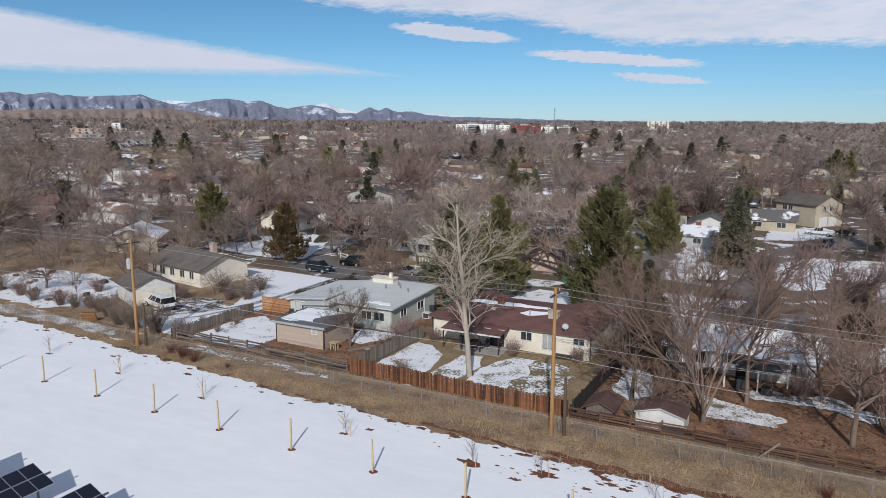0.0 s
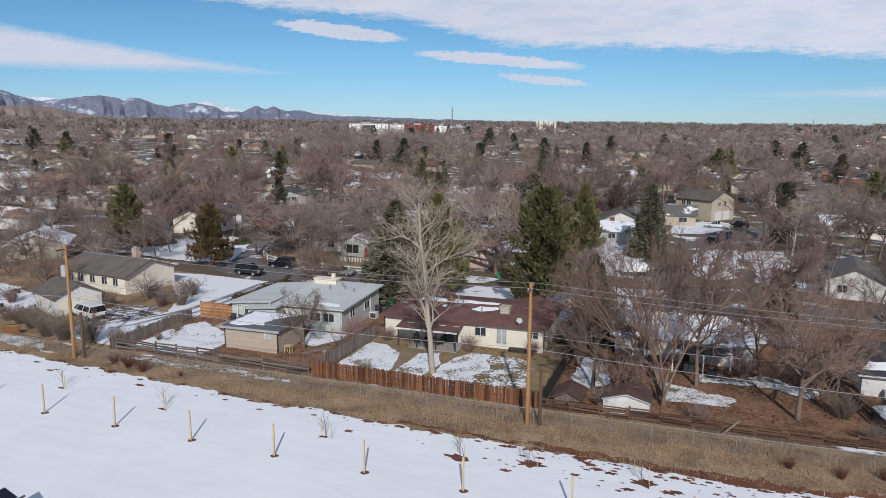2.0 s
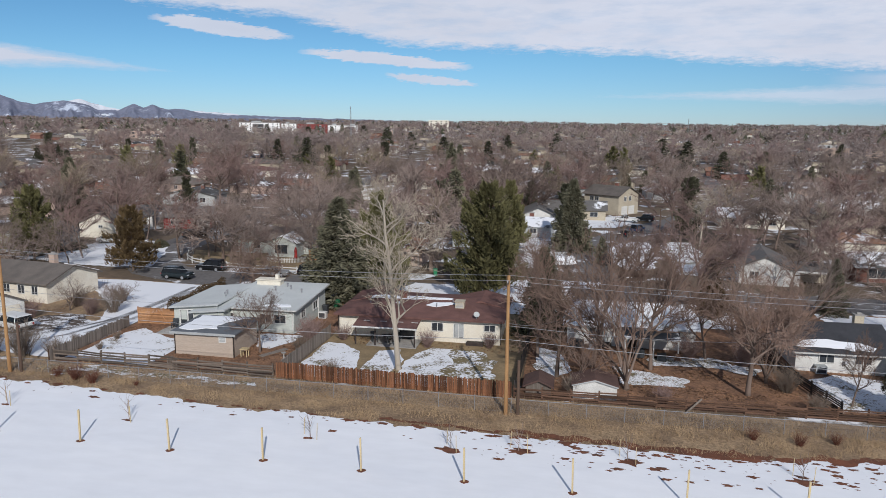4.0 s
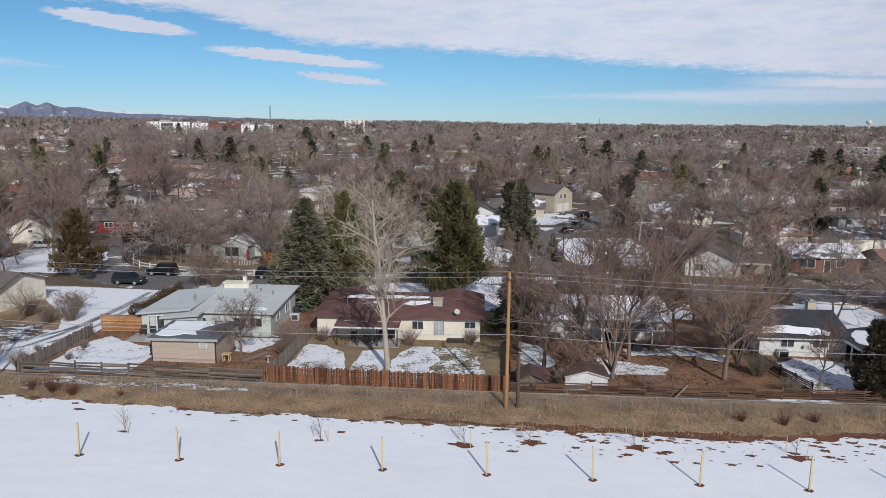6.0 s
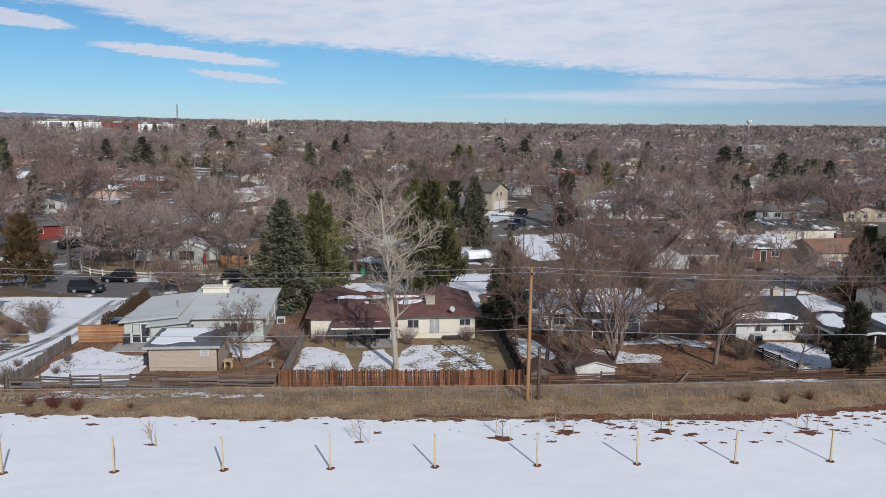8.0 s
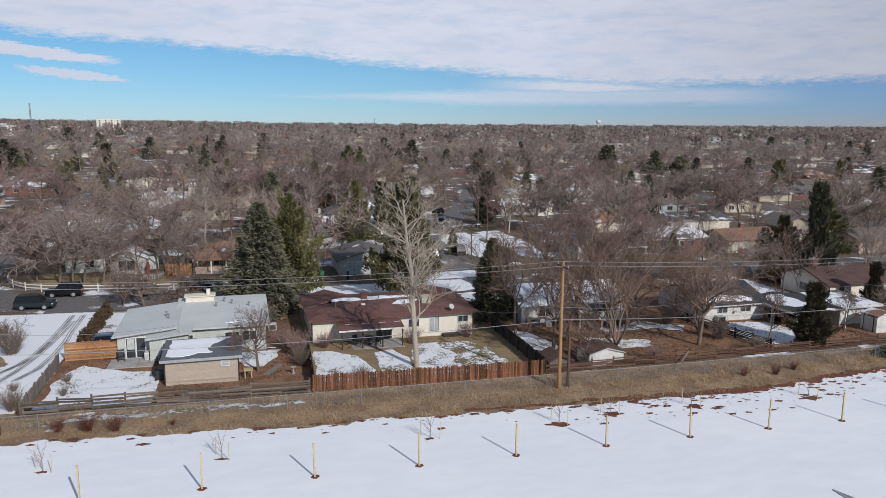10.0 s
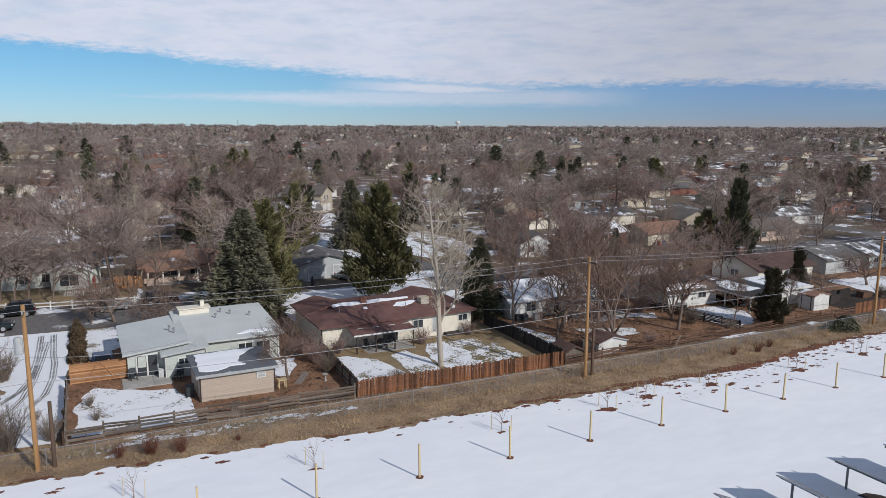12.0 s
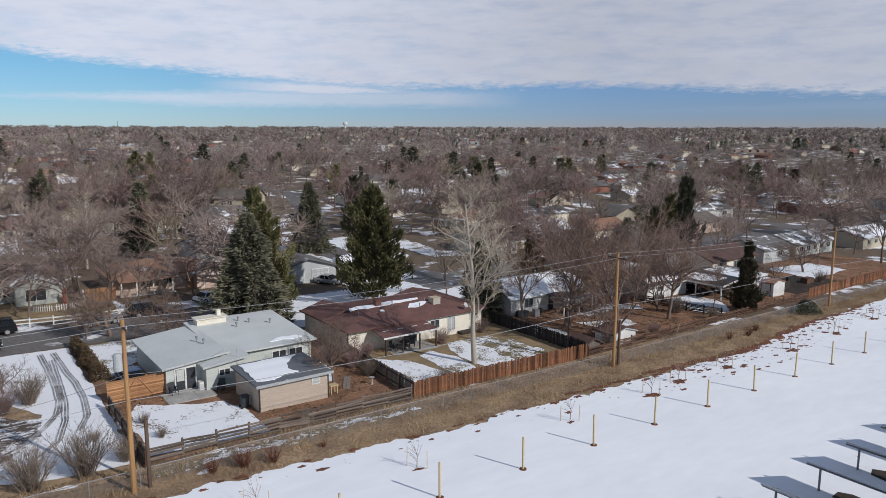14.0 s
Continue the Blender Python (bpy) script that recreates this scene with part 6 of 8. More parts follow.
def utility_pole(x, y, h, mate, transformer=False):
    ob = thing("utility_pole", "tall orange-brown wooden utility pole with a crossarm", "utility pole", x, y, 0, "line of utility poles")
    part("shaft", Geo().tube([(0, 0, -0.5), (0, 0, h * 0.5), (0, 0, h)], [0.17, 0.15, 0.12], 10), POLE_WOOD, ob)
    part("crossarm", Geo().box(-0.06, 0.06, -1.1, 1.1, h - 0.55, h - 0.42), POLE_DARK, ob)
    for dy in (-1.0, 0.0, 1.0):
        part("insulator", Geo().lathe([(0.03, h - 0.42), (0.06, h - 0.36), (0.04, h - 0.3), (0.06, h - 0.25), (0.02, h - 0.2)], 8, (0, dy)), WIRE, ob)
    if transformer:
        part("transformer", Geo().lathe([(0.24, h - 3.2), (0.27, h - 3.15), (0.27, h - 2.2), (0.2, h - 2.1), (0.05, h - 2.05)], 12, (-0.42, 0)), GREY_SIDING, ob, "grey transformer can")
    if mate:
        st = thing("stub_pole", "short dark wooden stub pole beside a utility pole", "pole", x + mate, y + 0.2)
        part("shaft", Geo().tube([(0, 0, -0.4), (0, 0, 4.6)], [0.14, 0.12], 8), POLE_DARK, st)
    return ob


POLES = [(-106.5, 50.6, 11.2), (-61.5, 50.4, 11.3), (-16.4, 50.5, 11.5), (28.7, 51.6, 11.0), (74, 52.5, 11.0), (119, 53.2, 11.0)]
for i, (x, y, h) in enumerate(POLES):
    utility_pole(x, y, h, {1: 1.0, 2: 0.95}.get(i, 0), i == 1)


def cables():
    for dy, dz in ((-1.0, -0.2), (1.0, -0.2), (0.0, -5.2)):
        for (x0, y0, h0), (x1, y1, h1) in zip(POLES, POLES[1:]):
            pts = []
            for i in range(13):
                f = i / 12
                pts.append((x0 + (x1 - x0) * f, y0 + (y1 - y0) * f + dy, (gz(x0, y0) + h0) * (1 - f) + (gz(x1, y1) + h1) * f + dz - 0.5 * 4 * f * (1 - f)))
            solid("cable", Geo().tube(pts, 0.013 if dy else 0.02, 5), WIRE, "sagging grey overhead cable between poles", "cable", "overhead cables")


cables()


# ---------------------------------------------------------------- fences
def chain_fence():
    ob = thing("chain_link_fence", "grey chain-link fence along dry grass", "fence", 0, 50.9)
    z0 = gz(0, 50.9)
    xs = [-130 + 3.0 * i for i in range(71)]

    def yy(x):
        return 0.0 if x < -10 else 0.03 * (x + 10)

    pm = Geo().tube([(0, 0, -0.2), (0, 0, 1.3)], 0.03, 6).mesh("post", STEEL)
    for x in xs:
        part("post", pm, STEEL, ob, m=pose(x, yy(x), gz(x, 50) - z0))
    part("top_rail", Geo().tube([(x, yy(x), gz(x, 50) - z0 + 1.22) for x in xs], 0.028, 5), STEEL, ob)
    P0, P1 = [], []
    x = xs[0]
    while x < xs[-1] - 1.2:
        for a, b in ((0, 1.15), (1.15, 0)):
            P0.append((x + a, yy(x + a), gz(x + a, 50) - z0 + 0.03))
            P1.append((x + b, yy(x + b), gz(x + b, 50) - z0 + 1.2))
        x += 0.12
    r = np.full(len(P0), 0.0036)
    v, t = tubes(P0, P1, r, r, 3)
    part("mesh", fast_mesh("mesh", v, t, STEEL), STEEL, ob)


chain_fence()


def board_fence(name, label, line, h, material, bw=0.14, jitter=0.05, gap=0.012, skip=0.0, seed=1, post=FENCE_DARK):
    """Upright boards on two rails along a line of points."""
    rng = random.Random(seed)
    x0, y0 = line[0]
    ob = thing(name, label, "fence", x0, y0)
    z0 = gz(x0, y0)
    meshes = [Geo().prism([(-bw / 2, 0.02), (bw / 2, 0.02), (bw / 2, h * s - 0.03), (bw * 0.3, h * s), (-bw * 0.3, h * s), (-bw / 2, h * s - 0.03)], "y", -0.011, 0.011).mesh("board", material) for s in (0.97, 1.0, 1.02)]
    n = 0
    for (ax, ay), (bx, by) in zip(line, line[1:]):
        ln = math.hypot(bx - ax, by - ay)
        ang = math.degrees(math.atan2(by - ay, bx - ax))
        k = int(ln / (bw + gap))
        for i in range(k):
            if rng.random() < skip:
                continue
            f = (i + 0.5) / k
            x, y = ax + (bx - ax) * f, ay + (by - ay) * f
            part("board", meshes[rng.randrange(3)], material, ob, m=pose(x - x0, y - y0, gz(x, y) - z0 + rng.uniform(-jitter, jitter), 0, rng.gauss(0, 0.6), ang))
        for z in (0.3, h - 0.3):
            za, zb = gz(ax, ay) - z0 + z, gz(bx, by) - z0 + z
            c, s = math.sin(radians(ang)) * 0.05, math.cos(radians(ang)) * 0.05
            part("rail", Geo().tube([(ax - x0 - c, ay - y0 + s, za), (bx - x0 - c, by - y0 + s, zb)], 0.045, 4), post, ob)
        for i in range(int(ln / 2.4) + 1):
            f = min(1.0, i * 2.4 / ln)
            x, y = ax + (bx - ax) * f - math.sin(radians(ang)) * 0.11, ay + (by - ay) * f + math.cos(radians(ang)) * 0.11
            part("post", Geo().box(-0.05, 0.05, -0.05, 0.05, -0.3, h), post, ob, m=pose(x - x0, y - y0, gz(x, y) - z0, 0, 0, ang))
    return ob


def plank_fence(name, label, x0, x1, y0, y1, h, rows, material, seed, post_h=0.12, span=2.4, sag=0.04, gap=0.05):
    """Level planks nailed to posts, a little crooked."""
    rng = random.Random(seed)
    ob = thing(name, label, "fence", x0, y0)
    z0 = gz(x0, y0)
    n = max(1, round(math.hypot(x1 - x0, y1 - y0) / span))
    ang = math.degrees(math.atan2(y1 - y0, x1 - x0))
    L = math.hypot(x1 - x0, y1 - y0) / n
    pm = Geo().prism([(-0.07, -0.3), (0.07, -0.3), (0.07, h + post_h), (-0.07, h + post_h)], "y", -0.05, 0.05).mesh("post", material)
    ph = (h - 0.1) / rows
    km = Geo().box(-L / 2 - 0.06, L / 2 + 0.06, -0.018, 0.018, -ph / 2 + gap / 2, ph / 2 - gap / 2).mesh("plank", material)
    for i in range(n + 1):
        f = i / n
        x, y = x0 + (x1 - x0) * f, y0 + (y1 - y0) * f
        part("post", pm, material, ob, m=pose(x - x0, y - y0, gz(x, y) - z0, rng.gauss(0, 1.5), rng.gauss(0, 1.5), ang))
        if i == n:
            break
        f = (i + 0.5) / n
        x, y = x0 + (x1 - x0) * f, y0 + (y1 - y0) * f
        for r in range(rows):
            part("plank", km, material, ob, m=pose(x - x0, y - y0 - 0.07, gz(x, y) - z0 + 0.1 + ph * (r + 0.5) + rng.gauss(0, sag * 0.5), rng.gauss(0, 3), 0.76 + rng.gauss(0, 14 * sag), ang))
    return ob


board_fence("privacy_fence", "red-brown upright cedar board fence, unevenly weathered", [(-37.6, 54.4), (-16.2, 54.1)], 1.5, FENCE_RED, seed=1)
board_fence("side_fence", "dark weathered board fence between two gardens", [(-37.4, 54.7), (-36.8, 67.6)], 1.45, FENCE_GREY, seed=2)
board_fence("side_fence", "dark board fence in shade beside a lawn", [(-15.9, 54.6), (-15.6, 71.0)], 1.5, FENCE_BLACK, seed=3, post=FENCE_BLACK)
board_fence("side_fence", "leaning grey weathered board fence along a snowy drive", [(-59.9, 53.6), (-59.8, 66.2)], 1.25, FENCE_GREY, seed=4, jitter=0.1)
plank_fence("plank_fence", "weathered grey horizontal plank fence", -59.8, -37.9, 54.1, 54.4, 1.2, 5, PLANK_GREY, 5, gap=0.075, sag=0.1)
board_fence("picket_gate", "small grey picket gate in a plank fence", [(-48.2, 54.2), (-47.2, 54.22)], 1.3, PLANK_GREY, seed=14, bw=0.1, gap=0.03, post=PLANK_GREY)
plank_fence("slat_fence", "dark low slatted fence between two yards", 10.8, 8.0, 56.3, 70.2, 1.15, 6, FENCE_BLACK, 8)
plank_fence("plank_fence", "brown horizontal plank fence behind dry grass", -16.0, 31.4, 54.2, 55.9, 1.05, 5, FENCE_DARK, 6, gap=0.075, sag=0.07)
board_fence("privacy_fence", "new orange cedar fence beside a pink house", [(-54.2, 108.1), (-50.4, 107.9)], 1.75, FENCE_ORANGE, seed=21, bw=0.16)
board_fence("privacy_fence", "new orange cedar fence beside a pink house", [(-40.4, 109.6), (-39.5, 109.6)], 1.75, FENCE_ORANGE, seed=22, bw=0.16)
board_fence("privacy_fence", "orange-brown board fence further along", [(31.6, 55.9), (75.0, 57.5)], 1.5, FENCE_RED, seed=7, bw=0.2)


# ---------------------------------------------------------------- solar trackers
def tracker(x, first=None):
    ob = thing("solar_tracker", "dark solar panel row on steel posts in snow", "solar panel row", x, 26.1, 0, "solar panel rows")
    W, TH = 1.04, 25.0
    for i in range(6):
        part("post", Geo().box(-0.06, 0.06, -0.05, 0.05, -0.3, 1.55), GALV, ob, m=pose(0, -0.5 - i * 6.0, 0))
        part("damper", Geo().tube([(0.07, 0.12, 0.95), (0.30, 0.12, 1.05), (0.34, 0.12, 1.50)], 0.022, 6), GALV, ob, m=pose(0, -0.5 - i * 6.0, 0))
    part("torque_tube", Geo().tube([(0, 0.4, 1.62), (0, -33, 1.62)], 0.07, 8), GALV, ob)
    cell = Geo().box(0.03, W - 0.02, -0.98, 0, 0.0, 0.03)
    cells = cell.mesh("module", SOLAR)
    fr = Geo().box(0.0, W, -1.0, -0.98, -0.01, 0.04).box(0.0, W, -0.0, 0.02, -0.01, 0.04).box(0.0, 0.03, -0.98, 0, -0.01, 0.04).box(W - 0.02, W + 0.01, -0.98, 0, -0.01, 0.04)
    frm = fr.mesh("module_frame", ALU)
    part("backing", Geo().box(-W - 0.02, W - 0.01, -33.0, -0.02, -0.05, -0.012), BACKSHEET, ob, "pale backs of the panels", m=pose(0, 0, 1.73, 0, TH, 0))
    for i in range(32):
        for s in (0, 1):
            m = pose(0, 0, 1.73, 0, TH, 0) @ pose(0 if s else -W - 0.03, -0.05 - i * 1.03, 0)
            mod = part("module", cells, SOLAR, ob, m=m)
            part("module_frame", frm, ALU, mod)
    return ob


T1 = tracker(-19.9)
for i in range(-2, 7):
    x = -19.9 - 5.3 * i
    sheet("bare_strip", [(x - 0.1, 24.7), (x + 0.9, 24.9), (x + 1.5, 24.2), (x + 1.4, -6), (x + 0.1, -6)], MULCH, "strip of bare dark soil under solar panels", "soil", lift=0.075, ragged=0.3, step=0.8, seed=70 + i)
for i in (-2, -1, 1, 2, 3, 4, 5, 6):
    x = -19.9 - 5.3 * i
    copy_thing(T1, pose(x, 26.1, gz(x, 26.1)))


# ---------------------------------------------------------------- middle and far distance
def in_road(x, y):
    def near(px, py, qx, qy, w):
        dx, dy = qx - px, qy - py
        f = max(0, min(1, ((x - px) * dx + (y - py) * dy) / (dx * dx + dy * dy)))
        return math.hypot(x - px - dx * f, y - py - dy * f) < w
    return near(-82, 100, -84, 160, 7) or near(-84, 160, -95, 420, 7) or near(-5, 97, -8, 112, 6) or near(-8, 112, -7.5, 132, 6) or near(-7.5, 132, 6, 166, 6) or near(6, 166, 15, 182, 6) or near(15, 182, 40, 250, 6) or near(40, 250, 60, 420, 7) or near(-2, 150, 2, 180, 6) or near(112, 98, 130, 400, 7) or near(-70, 92, 140, 99, 9)


ROOFS = [ROOF_GREY, ROOF_GREY_BARE, ROOF_SNOW, ROOF_TAN, ROOF_SNOW, ROOF_GREY, ROOF_BROWN_BARE]
WALLS = [BEIGE, GREY_SIDING, PINK_STUCCO, BRICK, CREAM, BEIGE, WHITE]
RNG = random.Random(77)


def far_house(x, y, rot, detail):
    w, d = RNG.uniform(11, 16), RNG.uniform(7.5, 9.5)
    roof, wall = RNG.choice(ROOFS), RNG.choice(WALLS)
    ax = "x" if RNG.random() < 0.75 else "y"
    wins = tuple((S, (i - 1) * w / 3.4 + RNG.uniform(-0.4, 0.4), 1.45, RNG.uniform(1.1, 1.9), 1.1) for i in range(3)) if detail else ()
    house("house", "low ranch house among bare trees", x, y, w, d, 2.6, RNG.uniform(1.2, 1.8), wall, roof, axis=ax, style=RNG.choice(("gable", "gable", "hip")), rot=rot, windows=wins,
          chimney=(RNG.uniform(-3, 3), 1.0, 4.9, BRICK) if detail and RNG.random() < 0.5 else None, group="houses of the neighbourhood")
    TAKEN.append((x, y, 8.5))


def suburb():
    for y in (114, 143, 178, 208, 245, 276, 315):
        reach = 0.72 * y + 60
        x = -reach - 90
        while x < reach + 60:
            x += RNG.uniform(18, 25) * (1.0 if y < 300 else 1.3)
            yy = y + RNG.uniform(-3, 3)
            if -10 < x < 24 and 130 < yy < 175:
                continue
            if in_road(x, yy) or in_road(x - 6, yy) or in_road(x + 6, yy) or any(math.hypot(x - a, yy - b) < r + 8 for a, b, r in TAKEN):
                continue
            far_house(x, yy, RNG.choice((0, 0, 180, 3, -4, 90)), abs(x) < 170 and y < 250)
    # past these, one joined mesh for each finish
    kinds = [("grey", ROOF_GREY_BARE), ("tan", ROOF_TAN), ("snowy", ROOF_SNOW), ("dark", ROOF_DARK)]
    roofs = {k: Geo() for k, m in kinds}
    walls = {k: Geo() for k in ("beige", "brick", "pale")}
    for i in range(980):
        r = 350 + 1900 * RNG.random() ** 1.3
        a = radians(RNG.uniform(-64, 72))
        x, y = -25 + r * math.sin(a), r * math.cos(a)
        if y < 335:
            continue
        w, d, rh, th = RNG.uniform(10, 17), RNG.uniform(7, 10), RNG.uniform(1.1, 1.8), RNG.choice((0, 90, 5, -6))
        m = pose(x, y, gz(x, y) + RNG.choice((0, 0, 1.2, 3.0)) * (r > 600), 0, 0, th)
        for src, dst in ((roof_geo(w, d, 2.7, rh, "x", "gable", 0.5), roofs[RNG.choice(("grey", "grey", "tan", "snowy", "dark"))]), (wall_geo(w, d, 2.7, rh, "x", "gable"), walls[RNG.choice(("beige", "beige", "brick", "pale"))])):
            dst.add([tuple(m @ Vector(p)) for p in src.v], src.f)
    for k, m in kinds:
        solid("far_roofs", roofs[k], m, "far %s roofs between bare trees" % k, "roofs", kind="stuff")
    for k, m in (("beige", BEIGE), ("brick", BRICK), ("pale", CREAM)):
        solid("far_walls", walls[k], m, "far %s house walls between bare trees" % k, "house walls", kind="stuff")


suburb()


def arrays(me):
    v = np.empty(len(me.vertices) * 3, np.float32)
    me.vertices.foreach_get("co", v)
    t = np.empty(len(me.loops), np.int32)
    me.loops.foreach_get("vertex_index", t)
    return v.reshape(-1, 3), t.reshape(-1, 3)


def mid_trees():
    rng = random.Random(9)
    spots = []
    tries = 0
    while len(spots) < 780 and tries < 20000:
        tries += 1
        r = 92 + 330 * rng.random() ** 1.1
        a = radians(rng.uniform(-66, 74))
        x, y = -40 + r * math.sin(a), 12 + r * math.cos(a)
        if y < 101 and not (x > 62 and y > 63) and not (x < -124 and y > 58):
            continue
        if in_road(x, y) or any(math.hypot(x - p, y - q) < s * 0.85 for p, q, s in TAKEN) or any(abs(x - p) + abs(y - q) < 4.5 for p, q, s in spots):
            continue
        if any(math.hypot(x - p, y - q) < s for p, q, s in CLEAR) or -4 < x < 13 and 103 < y < 141 or -36 < x < -6 and 101 < y < 156 and rng.random() < 0.72:
            continue
        spots.append((x, y, math.hypot(x + 30, y)))
    spots.sort(key=lambda p: p[2])
    rest = {}
    for i, (x, y, d) in enumerate(spots):
        h, rot, wide = rng.uniform(8.5, 16.0), rng.uniform(0, 360), rng.uniform(1.0, 1.35)
        if rng.random() < 0.12 and y > 140:
            k = rng.choice(("spruce", "pine", "juniper", "spruce"))
            plant("conifer_tree", "dark green conifer among bare trees", "tree", x, y, h * 0.85, conifer_meshes("far_" + k, k, 31, 1500, {"spruce": SPRUCE, "pine": PINE, "juniper": DARK_NEEDLE}[k]), rot, wide * 0.85, "neighbourhood trees")
        elif i < 270:
            plant("bare_tree", "leafless grey-brown street tree", "tree", x, y, h, rng.choice(MIDS), rot, wide, "neighbourhood trees")
        else:
            me = rng.choice(THIN)
            m = np.array(pose(x, y, gz(x, y), 0, 0, rot) @ Matrix.Diagonal((h * wide, h * wide, h, 1)))
            for q in me:
                v, t = arrays(q)
                rest.setdefault(q.materials[0].name, []).append((v @ m[:3, :3].T + m[:3, 3], t))
    for k, bits in rest.items():
        v, t = join(bits)
        solid("street_trees", fast_mesh("street_trees", v, t, bpy.data.materials[k]), None, "many leafless trees between far houses", "trees", kind="stuff")


mid_trees()


def far_woods():
    rng = np.random.default_rng(4)
    for style, twig, seeds, count in (("spread", HAZE_TWIG, (61, 62, 63), 3700), ("upright", HAZE_TWIG_RED, (64, 65), 1500), ("spread", HAZE_TWIG_TAN, (66, 67), 1400)):
        base = []
        for s in seeds:
            for counts, fats in (((6, 6, 10), (0.8, 0.9, 1.6, 3.8)), ((6, 16), (1.0, 2.4, 6.0)), ((5, 8), (1.0, 4.0, 9.0))):
                lv = bare_tree(s, style, counts, (1, 1, 1, 1, 1))
                bits = [tubes([a[0] for a in q], [a[1] for a in q], [a[2] * f for a in q], [0.0 for a in q], 3) if i < len(fats) - 1 else blades([a[0] for a in q], [a[1] for a in q], [a[2] * f for a in q], s) for i, (q, f) in enumerate(zip(lv, fats))]
                v, t = join(bits)
                base.append((v / v[:, 2].max(), t))
        bits = []
        for i in range(count):
            r = 350 + 3950 * rng.random() ** 1.25
            a = math.radians(rng.uniform(-66, 74))
            x, y = -25 + r * math.sin(a), r * math.cos(a)
            if y < 330 and r < 500 or noise.noise(Vector((x * 0.011, y * 0.006, 2.0))) < -0.14:
                continue
            v, t = base[rng.integers(len(seeds)) * 3 + (0 if r < 850 else 1 if r < 1900 else 2)]
            h, th = rng.uniform(10, 18) * (1.15 if r < 1300 else 1.0), rng.uniform(0, 6.28)
            c, s = math.cos(th), math.sin(th)
            wide = 1.3 + 1.1 * max(0, r - 700) / 2000
            q = np.stack([(v[:, 0] * c - v[:, 1] * s) * h * wide, (v[:, 0] * s + v[:, 1] * c) * h * wide, v[:, 2] * h], axis=1) + np.array([x, y, gz(x, y)])
            bits.append((q, t))
        v, t = join(bits)
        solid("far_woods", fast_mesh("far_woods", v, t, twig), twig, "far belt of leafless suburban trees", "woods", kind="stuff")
    bases = []
    for s in range(5):
        z = np.array([0.04, 0.22, 0.42, 0.62]) + rng.uniform(-0.03, 0.03, 4)
        w = np.array([0.30, 0.27, 0.2, 0.13]) * rng.uniform(0.75, 1.2, 4)
        off = rng.normal(0, 0.035, (4, 2))
        v, t = tubes(np.column_stack([off, z]), np.column_stack([off * 0.3, z + np.array([0.42, 0.38, 0.36, 0.38])]), w, np.zeros(4), 7)
        bases.append((v * (1 + rng.normal(0, 0.06, v.shape)), t))
    bits = []
    tufted = conifer(71, 700, "spruce")[1]
    for i in range(1150):
        base = bases[i % 5]
        r = 300 + 3000 * rng.random() ** 1.3
        a = math.radians(rng.uniform(-66, 74))
        x, y = -25 + r * math.sin(a), r * math.cos(a)
        h = rng.uniform(9, 17)
        if r < 800:
            base = tufted
            if i % 3:
                continue
        v = base[0] * np.array([h * rng.uniform(0.9, 1.6), h * rng.uniform(0.9, 1.6), h]) + np.array([x, y, gz(x, y)])
        bits.append((v, base[1]))
    v, t = join(bits)
    solid("far_conifers", fast_mesh("far_conifers", v, t, DARK_NEEDLE), DARK_NEEDLE, "far scattered dark conifers", "woods", kind="stuff")


far_woods()


